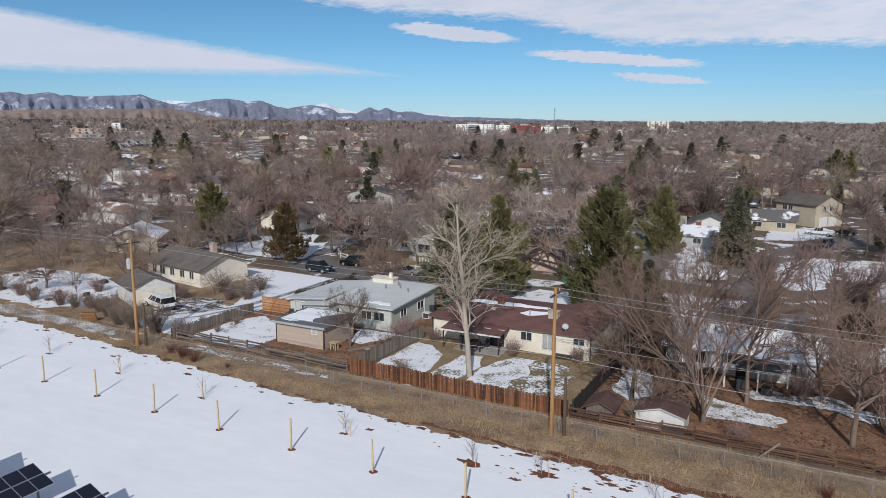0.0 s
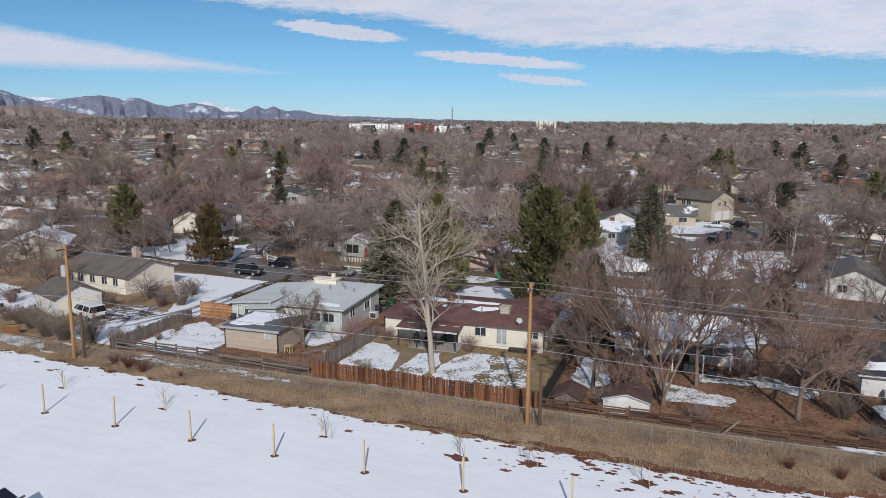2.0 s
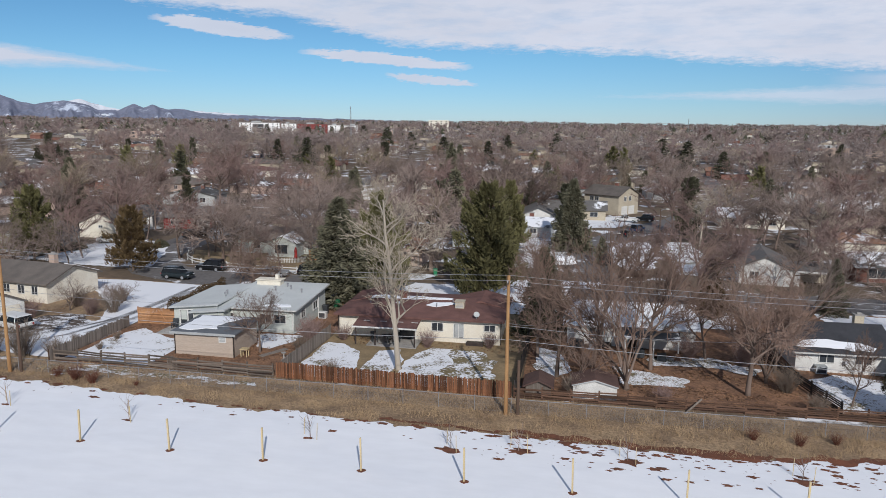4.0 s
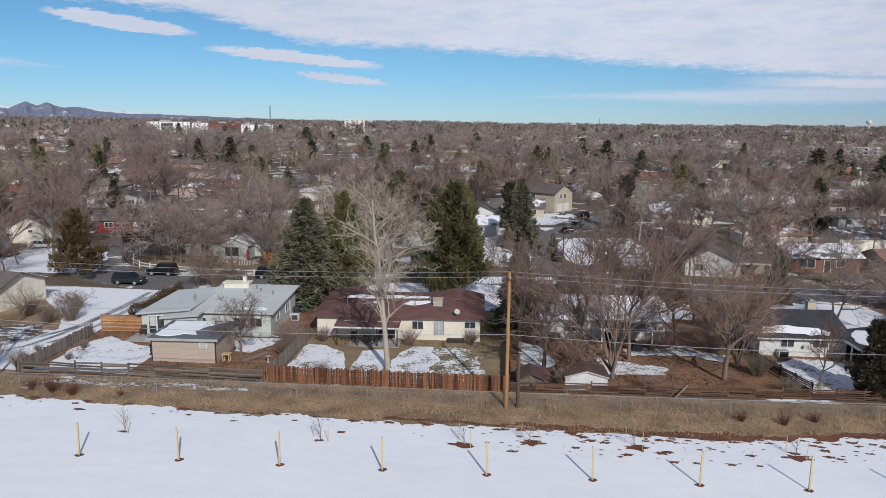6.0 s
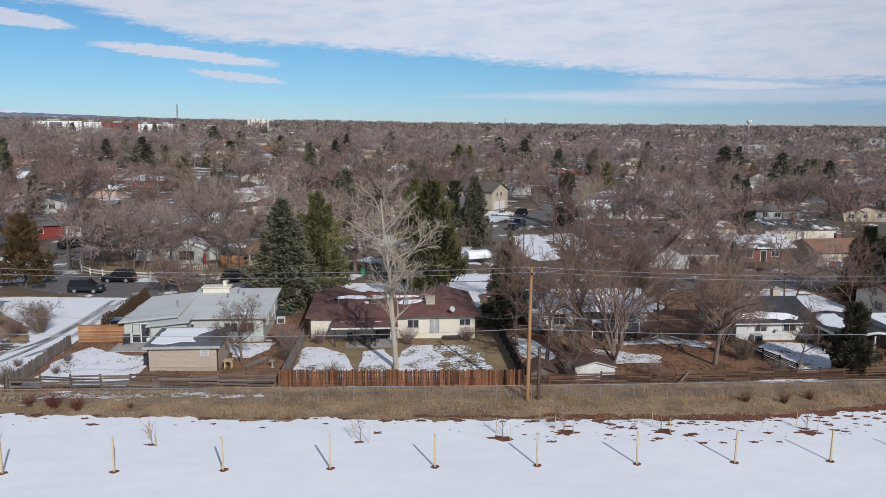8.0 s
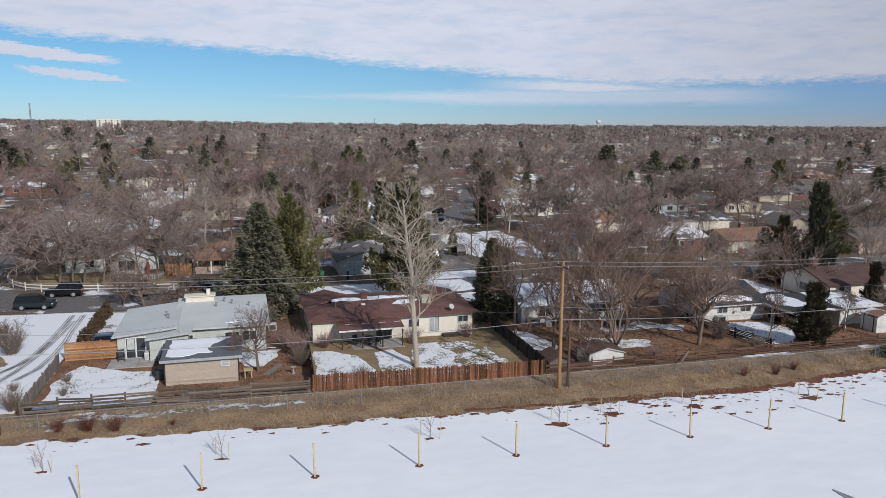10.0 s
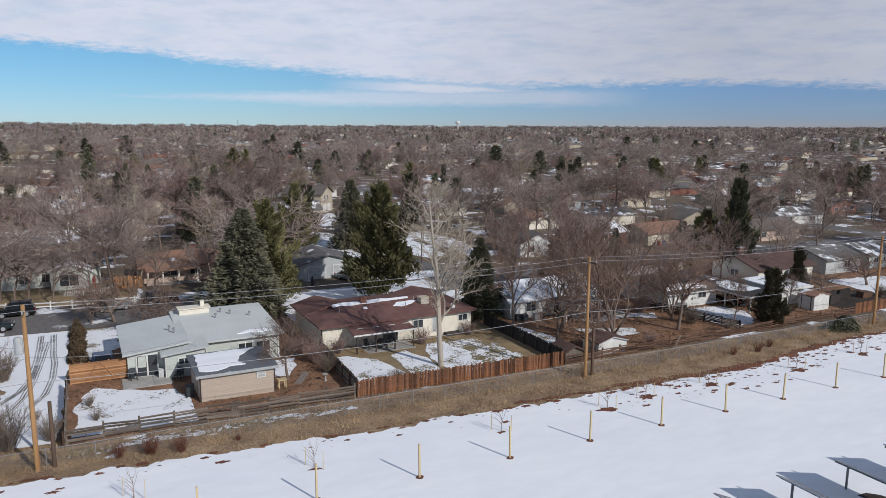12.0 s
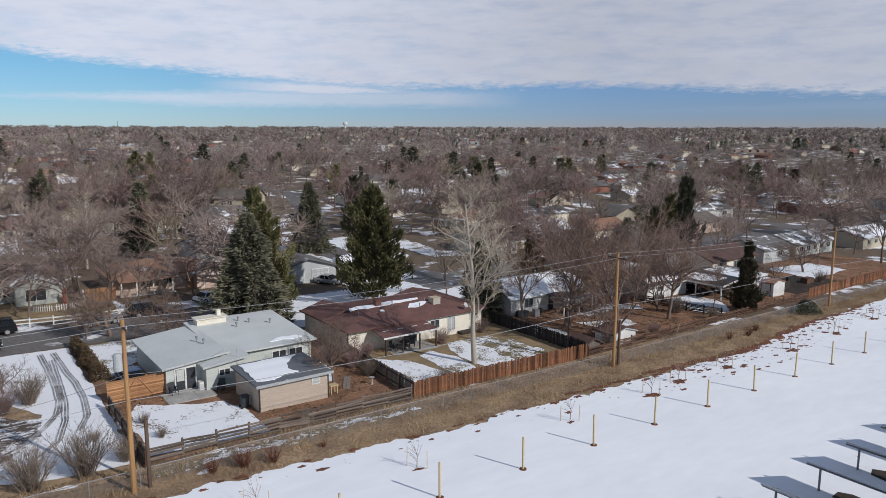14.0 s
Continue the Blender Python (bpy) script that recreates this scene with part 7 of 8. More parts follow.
def mountains():
    # Air haze is painted in: rock and snow colours pulled towards blue-grey.
    rock = snowy("hazy_mountain_forest_and_snow", (0.16, 0.19, 0.275), (0.235, 0.235, 0.285), 0.04, 0.0065, 0.03, coords="World", soft=0.05, snow=(0.55, 0.60, 0.70), bump=0.0, mottle=0.35)
    mesa = mat("distant_grass_hills", (0.30, 0.225, 0.18), (0.22, 0.17, 0.15), 0.003, 0.95, 0.0, 0.02, coords="World")
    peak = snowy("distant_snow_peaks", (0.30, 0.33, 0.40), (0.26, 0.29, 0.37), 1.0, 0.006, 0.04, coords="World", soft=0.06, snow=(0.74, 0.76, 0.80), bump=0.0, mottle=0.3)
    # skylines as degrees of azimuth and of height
    ranges = (("mountain_range", 4450, rock, "far mountains tinted haze blue-grey, with patches of snow", ((-82, 2.1), (-58.0, 2.0), (-57.3, 2.03), (-56.5, 1.88), (-55.1, 2.07), (-54.3, 1.89), (-52.9, 1.79), (-51.6, 1.91), (-50.6, 1.86), (-49.4, 2.0), (-48.1, 1.6), (-47.0, 1.35), (-45.6, 1.52), (-44.8, 1.68),
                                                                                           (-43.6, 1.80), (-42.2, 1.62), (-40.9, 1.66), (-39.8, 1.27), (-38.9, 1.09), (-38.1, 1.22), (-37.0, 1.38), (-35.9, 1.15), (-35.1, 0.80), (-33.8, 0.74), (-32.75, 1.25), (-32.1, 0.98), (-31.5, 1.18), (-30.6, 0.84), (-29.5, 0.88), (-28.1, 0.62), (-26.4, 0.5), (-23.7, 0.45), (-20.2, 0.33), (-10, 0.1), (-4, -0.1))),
              ("snow_peak", 4620, peak, "far snow-capped peak behind haze-blue mountains", ((-49.0, 1.2), (-47.5, 1.62), (-46.3, 1.55), (-45.0, 1.2), (-39.0, 0.9), (-37.2, 1.30), (-36.25, 1.50), (-35.4, 1.24), (-34.3, 0.93), (-33.0, 0.7), (-29.6, 0.72), (-28.3, 0.80), (-27.4, 0.68), (-26.3, 0.66), (-25.2, 0.5), (-22, 0.3))),
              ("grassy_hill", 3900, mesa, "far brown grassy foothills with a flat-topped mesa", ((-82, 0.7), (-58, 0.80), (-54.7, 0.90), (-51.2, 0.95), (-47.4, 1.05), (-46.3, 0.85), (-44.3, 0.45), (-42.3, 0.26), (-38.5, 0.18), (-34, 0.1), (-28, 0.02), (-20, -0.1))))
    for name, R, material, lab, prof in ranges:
        g = Geo()
        cols = []
        a = prof[0][0]
        while a <= prof[-1][0]:
            for (a0, h0), (a1, h1) in zip(prof, prof[1:]):
                if a0 <= a <= a1:
                    f = (a - a0) / (a1 - a0)
                    h = h0 + (h1 - h0) * (f * f * (3 - 2 * f) * 0.3 + f * 0.7)
            h = R * math.tan(radians(h)) + (4.0 if name != "grassy_hill" else 1.5) * noise.fractal(Vector((a * 1.6, R * 0.01, 0)), 0.8, 2.1, 6)
            cols.append((a, EYE + h))
            a += 0.1
        rows = 20
        for a, top in cols:
            for j in range(rows):
                f = j / (rows - 1)
                w = noise.fractal(Vector((a * 1.3, f * 1.6, 4.0)), 0.8, 2.1, 6)
                r = R - 560 * (1 - f) + 230 * w * (1 - f) * (0.3 + f)
                z = (top + 5) * (f ** (1.0 + 0.45 * w)) - 5
                g.v.append((r * math.sin(radians(a)), r * math.cos(radians(a)), z))
        for i in range(len(cols) - 1):
            for j in range(rows - 1):
                p = i * rows + j
                g.f.append((p, p + rows, p + rows + 1, p + 1))
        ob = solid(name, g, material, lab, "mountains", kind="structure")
        ob.data.polygons.foreach_set("use_smooth", [True] * len(ob.data.polygons))


mountains()


def block(name, label, a, r, w, d, floors, wall, split=()):
    x, y = r * math.sin(radians(a)), r * math.cos(radians(a))
    ob = thing(name, label, "building", x, y, -a)
    H = floors * 3.3
    part("wall", Geo().box(-w / 2, w / 2, -d / 2, d / 2, -3, H).box(-w / 2, w / 2, -d / 2, -d / 2 + 0.4, H, H + 0.8), wall, ob)
    part("roof", Geo().box(-w / 2, w / 2, -d / 2 + 0.4, d / 2, H, H + 0.3), ROOF_GREY_BARE, ob)
    g = Geo().box(-1.1, 1.1, -0.15, 0.05, 0, 1.9).mesh("window", GLASS)
    n = int(w / 7)
    for i in range(n):
        for k in range(floors):
            part("window", g, GLASS, ob, m=pose(-w / 2 + (i + 0.5) * w / n, -d / 2, k * 3.3 + 1.0))
    return ob


def apartment(label, a0, a1, top, wall, dark=()):
    """A far block of flats between two azimuths seen from the field; dark: stretches where a flat dark panel paints the
    shade of balcony recesses, as shares of its width.
    """
    r, a = 1050.0, (a0 + a1) / 2
    x, y = -9 + r * math.sin(radians(a)), -4 + r * math.cos(radians(a))
    w = r * radians(a1 - a0)
    ob = thing("apartment_block", label, "building", x, y, -a)
    H = top - gz(x, y)
    part("wall", Geo().box(-w / 2, w / 2, -8, 8, -3, H), wall, ob)
    part("roof", Geo().box(-w / 2 - 0.3, w / 2 + 0.3, -8.3, 8.3, H, H + 0.35), ROOF_GREY_BARE, ob)
    part("plant_room", Geo().box(-w * 0.2, w * 0.05, -3, 3, H + 0.35, H + 2.4), GREY_SIDING, ob)
    for u0, u1 in dark:
        # No recess is cut: a flat charcoal panel carries its shade.
        bay = part("balcony_bay", Geo().box(w * (u0 - 0.5), w * (u1 - 0.5), -8.25, -7.9, 2.5, H - 1.6), DARK_TRIM, ob, "dark panel painted as shaded balcony recesses")
        for k in range(4):
            part("balcony_rail", Geo().box(w * (u0 - 0.5), w * (u1 - 0.5), -8.9, -8.3, 2.6 + k * 3.2, 3.3 + k * 3.2), GREY_SIDING, bay)
    win = Geo().box(-0.7, 0.7, -8.12, -7.9, 0, 1.5).mesh("window", GLASS)
    n = max(2, int(w / 6))
    for i in range(n):
        u = (i + 0.5) / n
        if any(u0 - 0.03 < u < u1 + 0.03 for u0, u1 in dark):
            continue
        for k in range(5):
            part("window", win, GLASS, ob, m=pose(w * (u - 0.5), 0, H - 2.6 - k * 3.0))


BRIGHT = mat("white_render", (0.86, 0.85, 0.83), (0.78, 0.77, 0.75), 0.2, 0.8, 0.1, 3)
DARK_RED = mat("dark_red_panels", (0.27, 0.055, 0.05), (0.2, 0.045, 0.04), 0.2, 0.8, 0.1, 3)
apartment("far white five-storey apartment block with balconies", -25.5, -22.55, 22.4, BRIGHT, ((0.33, 0.60),))
apartment("far white apartment block beside a red one", -22.4, -21.3, 21.4, BRIGHT)
apartment("far dark red apartment block", -21.2, -18.95, 20.6, DARK_RED, ((0.72, 0.8),))
apartment("far white apartment block with flat roof", -18.9, -17.75, 19.4, BRIGHT)
apartment("far white apartment block with dark balconies", -17.7, -16.1, 19.3, BRIGHT, ((0.12, 0.52), (0.70, 0.78)))
block("office_block", "far pale grey office block", -10.75, 1258, 34, 20, 6, CREAM)
block("office_block", "far long beige office block", -13.6, 1150, 40, 16, 3, BEIGE)
block("office_block", "far dark glass office block", -56.0, 1250, 42, 20, 5, GLASS)
block("office_block", "far white office block", -51.3, 1080, 20, 18, 4, BRIGHT)
block("warehouse", "far long grey warehouse", -50.3, 900, 90, 30, 2, GREY_SIDING)
block("warehouse", "far white hall with dark roof", -42.2, 980, 60, 24, 2, BRIGHT)


def lattice_tower(a, r, h):
    x, y = r * math.sin(radians(a)), r * math.cos(radians(a))
    ob = thing("radio_tower", "far thin steel radio mast", "tower", x, y)
    for sx2, sy2 in ((-1, -1), (1, -1), (0, 1)):
        part("leg", Geo().tube([(sx2 * 0.55, sy2 * 0.55, 0), (sx2 * 0.25, sy2 * 0.25, h)], 0.12, 4), STEEL, ob)
    for i in range(10):
        z = h * i / 10
        part("brace", Geo().tube([(-0.5, -0.5, z), (0.45, -0.45, z + h / 10)], 0.06, 3), STEEL, ob)


for i in range(34):
    a, r = RNG.uniform(-60, -6) if i < 26 else RNG.uniform(-5, 66), RNG.uniform(620, 1500)
    block("low_building", "far low flat-roofed commercial building", a, r, RNG.uniform(24, 70), RNG.uniform(14, 26), RNG.choice((1, 2, 2)), RNG.choice((WHITE, BEIGE, GREY_SIDING, CREAM, PINK_STUCCO)))
wt = thing("water_tower", "far white water tower on the skyline", "tower", -39 + 2400 * math.sin(radians(27.6)), 2400 * math.cos(radians(27.6)))
part("tank", Geo().lathe([(1, 22), (7, 24), (8, 28), (7, 32), (2, 34)], 14), WHITE, wt)
part("stem", Geo().lathe([(3.5, -5), (2.5, 10), (2.5, 23)], 10), WHITE, wt)
lattice_tower(-18.44, 508, 32)
lattice_tower(8.0, 1000, 30)
lattice_tower(-42.3, 1000, 32)


# ---------------------------------------------------------------- vehicles
def paint(name, col):
    return mat(name, col, tuple(c * 0.85 for c in col), 0.6, 0.22, spec=0.5, grit=0.05)


CAR_GLASS = mat("dark_car_glass", (0.012, 0.014, 0.016), (0.009, 0.010, 0.012), 1.0, 0.12, spec=0.25, grit=0.05)
LAMP_RED = mat("tail_lamp", (0.30, 0.02, 0.02), (0.25, 0.02, 0.02), 3, 0.3)
LAMP_CLEAR = mat("head_lamp", (0.70, 0.72, 0.75), (0.6, 0.62, 0.65), 3, 0.2)


def vehicle(kind, label, x, y, rot, material, group="parked cars"):
    """A parked vehicle, nose along +x, built from lengthwise profiles."""
    ob = thing(kind, label, "car", x, y, rot, group, dz=0.03)
    suv, truck = kind == "suv", kind == "pickup_truck"
    L, Wd = (4.35, 1.82) if suv else ((5.5, 1.95) if truck else (4.6, 1.8))
    a, b = -L / 2, L / 2
    belt, roof = (1.04, 1.80) if suv else ((1.08, 1.80) if truck else (0.88, 1.42))
    low = 0.32 if suv else (0.42 if truck else 0.25)
    body = [(a, low + 0.15), (a + 0.1, low), (b - 0.15, low), (b, low + 0.18), (b, 0.72 + 0.14 * (suv or truck)), (b - 0.12, 0.86 + 0.14 * (suv or truck)), (b - 1.1, belt - 0.02), (a + 0.05, belt), (a, belt - 0.15)]
    bm = bmesh.new()
    rings = []
    for w, inset in ((-Wd / 2, 0.06), (-Wd / 2 + 0.08, 0.0), (Wd / 2 - 0.08, 0.0), (Wd / 2, 0.06)):
        rings.append([bm.verts.new((px * (1 - inset / 6), w, pz - (inset if pz > 0.7 else -inset))) for px, pz in body])
    n = len(body)
    for r, s in zip(rings, rings[1:]):
        for i in range(n):
            bm.faces.new((r[i], r[(i + 1) % n], s[(i + 1) % n], s[i]))
    bm.faces.new(rings[0][::-1])
    bm.faces.new(rings[-1])
    bmesh.ops.recalc_face_normals(bm, faces=bm.faces[:])
    bmesh.ops.bevel(bm, geom=[e for e in bm.edges if e.calc_face_angle(0) > 0.5], offset=0.07, segments=2, affect="EDGES")
    me = bpy.data.meshes.new("body")
    bm.to_mesh(me)
    bm.free()
    me.materials.append(material)
    part("body", me, material, ob)
    c0, c1, t0, t1 = (a + 0.06, b - 1.05, a + 0.38, b - 1.75) if suv else ((-0.35, b - 1.3, -0.15, b - 2.05) if truck else (a + 0.55, b - 1.25, a + 1.15, b - 2.1))
    if truck and "topper" in label:
        c0, t0 = a + 0.1, a + 0.25

    def cabin(z0, z1, shrink, e0, e1, m, nm):
        w0, w1 = Wd / 2 - 0.06, Wd / 2 - 0.06 - shrink
        f0, f1 = e0[0] + (e1[0] - e0[0]) * 0, e0[1]
        v = [(e0[0], -w0, z0), (e0[1], -w0, z0), (e0[1], w0, z0), (e0[0], w0, z0), (e1[0], -w1, z1), (e1[1], -w1, z1), (e1[1], w1, z1), (e1[0], w1, z1)]
        return part(nm, Geo().add(v, [(3, 2, 1, 0), (4, 5, 6, 7), (0, 1, 5, 4), (1, 2, 6, 5), (2, 3, 7, 6), (3, 0, 4, 7)]), m, ob)

    cabin(belt - 0.03, roof - 0.06, 0.2, (c0, c1), (t0, t1), CAR_GLASS, "glasshouse")
    cabin(roof - 0.06, roof, 0.24, (t0 - 0.05, t1 + 0.05), (t0 + 0.1, t1 - 0.1), material, "roof")
    for s in (-1, 1):
        for f in (0.12, 0.5, 0.86):
            xa = c0 + (c1 - c0) * f
            xb = t0 + (t1 - t0) * f
            part("pillar", Geo().tube([(xa, s * (Wd / 2 - 0.06), belt - 0.02), (xb, s * (Wd / 2 - 0.25), roof - 0.04)], 0.05, 4), material, ob)
    for wx in (a + 0.95, b - 0.9):
        for s in (-1, 1):
            r = 0.36 if suv or truck else 0.32
            t = part("tyre", Geo().tube([(wx, s * (Wd / 2 - 0.2), r), (wx, s * (Wd / 2 + 0.015), r)], r, 16), RUBBER, ob)
            part("rim", Geo().tube([(wx, s * (Wd / 2 + 0.0), r), (wx, s * (Wd / 2 + 0.025), r)], r * 0.62, 12), ALU, t)
    for s in (-1, 1):
        part("headlight", Geo().box(b - 0.1, b + 0.01, s * 0.68 - 0.2, s * 0.68 + 0.2, 0.66, 0.80), LAMP_CLEAR, ob)
        part("tail_light", Geo().box(a - 0.01, a + 0.06, s * 0.78 - 0.1, s * 0.78 + 0.1, 0.7, 0.95), LAMP_RED, ob)
    part("bumper", Geo().box(b - 0.1, b + 0.05, -Wd / 2 + 0.1, Wd / 2 - 0.1, low + 0.05, low + 0.25), PLASTIC_DARK, ob)
    part("bumper", Geo().box(a - 0.05, a + 0.1, -Wd / 2 + 0.1, Wd / 2 - 0.1, low + 0.05, low + 0.25), PLASTIC_DARK, ob)
    return ob


CHAR = paint("charcoal_car_paint", (0.012, 0.013, 0.015))
TEAL = paint("dark_teal_car_paint", (0.013, 0.022, 0.026))
GREYC = paint("grey_car_paint", (0.26, 0.265, 0.27))
WHITEC = paint("white_car_paint", (0.72, 0.72, 0.70))
SILVER = paint("silver_car_paint", (0.32, 0.33, 0.34))
REDC = paint("red_car_paint", (0.28, 0.03, 0.035))
BLUEC = paint("blue_car_paint", (0.04, 0.07, 0.14))
for kd, lb, x, y, r, m in (("suv", "dark teal SUV standing in the street", -67.4, 89.8, -4, TEAL), ("suv", "black SUV parked beside a white rail fence", -65.5, 96.2, 180, CHAR), ("sedan", "grey sedan parked at the kerb", -54.9, 95.0, 6, GREYC),
                           ("suv", "dark grey SUV parked on snow at the kerb", -49.3, 96.4, 4, CHAR), ("pickup_truck", "white truck with a topper parked by a garage", -71.3, 62.2, 161, WHITEC), ("sedan", "silver sedan on a driveway", -21.6, 101.6, -60, SILVER),
                           ("sedan", "white car parked on a snowy drive", -40.2, 99.9, 14, WHITEC), ("sedan", "dark blue car parked beside a house", -56.8, 72.0, 90, BLUEC), ("pickup_truck", "white pickup parked on a snowy drive", 2.2, 175.5, 165, WHITEC), ("suv", "black SUV parked on a snowy drive", 7.0, 178.5, 165, CHAR),
                           ("sedan", "black car parked on a side street", 0.5, 152.0, 62, CHAR), ("suv", "dark blue SUV parked on a side street", 3.4, 159.0, 60, BLUEC), ("suv", "black SUV parked along a side street", -5.2, 118.5, 92, CHAR), ("sedan", "red car parked on a drive", -68.0, 122.5, 10, REDC),
                           ("sedan", "white car on a snowy drive", -95.0, 114.6, 5, WHITEC), ("suv", "dark car further up the curving street", -83.0, 123.6, 60, CHAR), ("suv", "blue truck by a garage", 57.0, 110.0, 0, BLUEC)):
    vehicle(kd, lb, x, y, r, m)
MATE = thing("driveway_post", "dark post at the edge of a driveway", "post", -28.0, 99.6)
part("shaft", Geo().lathe([(0.22, 0), (0.2, 0.9), (0.12, 1.0), (0.16, 1.1), (0.18, 1.3), (0.04, 1.42)], 8), PLASTIC_DARK, MATE)


# ---------------------------------------------------------------- white rail fence
def rail_fence():
    ob = thing("white_rail_fence", "white two-rail fence round a corner lawn", "fence", -60, 98)
    line = [(-75.2, 108.5), (-74.6, 106.0), (-73.3, 103.2), (-71.2, 100.9), (-69.0, 99.7), (-66.6, 99.0), (-64.2, 98.6), (-61.8, 98.2), (-59.4, 97.9), (-57.0, 97.7), (-54.6, 97.6), (-52.2, 97.5), (-49.8, 97.4), (-47.6, 97.4)]
    z0 = gz(-60, 98)
    pm = Geo().box(-0.07, 0.07, -0.07, 0.07, -0.2, 1.05).prism([(-0.09, 1.05), (0.09, 1.05), (0.0, 1.15)], "y", -0.09, 0.09).mesh("post", WHITE)
    for x, y in line:
        part("post", pm, WHITE, ob, m=pose(x + 60, y - 98, gz(x, y) - z0))
    for (x0, y0), (x1, y1) in zip(line, line[1:]):
        for z in (0.42, 0.85):
            ln, ang = math.hypot(x1 - x0, y1 - y0), math.degrees(math.atan2(y1 - y0, x1 - x0))
            part("rail", Geo().box(-ln / 2, ln / 2, -0.025, 0.025, -0.075, 0.075), WHITE, ob, m=pose((x0 + x1) / 2 + 60, (y0 + y1) / 2 - 98, gz(x0, y0) - z0 + z, 0, 0, ang))


rail_fence()
pk = thing("picket_fence", "low white picket fence curving round a porch", "fence", -57.7, 107.2)
pkm = Geo().prism([(-0.05, 0), (0.05, 0), (0.05, 0.75), (0, 0.85), (-0.05, 0.75)], "y", -0.012, 0.012).mesh("picket", WHITE)
for i in range(34):
    a = radians(200 + i * 4.6)
    part("picket", pkm, WHITE, pk, m=pose(3.4 * math.cos(a), 2.2 * math.sin(a), 0, 0, 0, math.degrees(a) + 90))
part("rail", Geo().tube([(3.35 * math.cos(radians(200 + i * 10)), 2.16 * math.sin(radians(200 + i * 10)), 0.55) for i in range(16)], 0.035, 4), WHITE, pk)


# ---------------------------------------------------------------- shrubs, saplings, grass
def shrub_mesh(name, seed, stems, material, spread=0.9, forks=6):
    rng = random.Random(seed)
    P0, P1, R = [], [], []
    T0, T1, W = [], [], []
    for i in range(stems):
        a, o = rng.uniform(0, 6.2832), rng.random() ** 0.8 * spread * 0.75
        out = Vector((math.cos(a), math.sin(a), 0.0))
        p = out * (0.16 * rng.random()) + Vector((0, 0, -0.02))
        ln = rng.uniform(0.55, 1.0) / 3
        d = (out * o * 0.6 + Vector((0, 0, 1))).normalized()
        for seg in range(3):
            d = (d + out * (0.10 * o) + Vector((rng.gauss(0, 0.10), rng.gauss(0, 0.10), 0))).normalized()
            q = p + d * ln
            P0.append(p)
            P1.append(q)
            R.append(0.0075 - 0.0022 * seg)
            for j in range(forks // 3 if seg else forks // 5):
                b = p.lerp(q, rng.random())
                e = (d + Vector((rng.gauss(0, 0.38), rng.gauss(0, 0.38), rng.gauss(0.05, 0.2)))).normalized()
                tip = b + e * rng.uniform(0.14, 0.34)
                T0.append(b)
                T1.append(tip)
                W.append(0.0042)
                for n in range(2):
                    b2 = b.lerp(tip, rng.uniform(0.2, 0.9))
                    T0.append(b2)
                    T1.append(b2 + (e + Vector((rng.gauss(0, 0.5), rng.gauss(0, 0.5), rng.gauss(0.1, 0.3)))).normalized() * rng.uniform(0.08, 0.18))
                    W.append(0.0036)
            p = q
    v, t = join([tubes(P0, P1, R, np.array(R) * 0.7, 3), blades(T0, T1, W, seed)])
    return fast_mesh(name, v, t, material)


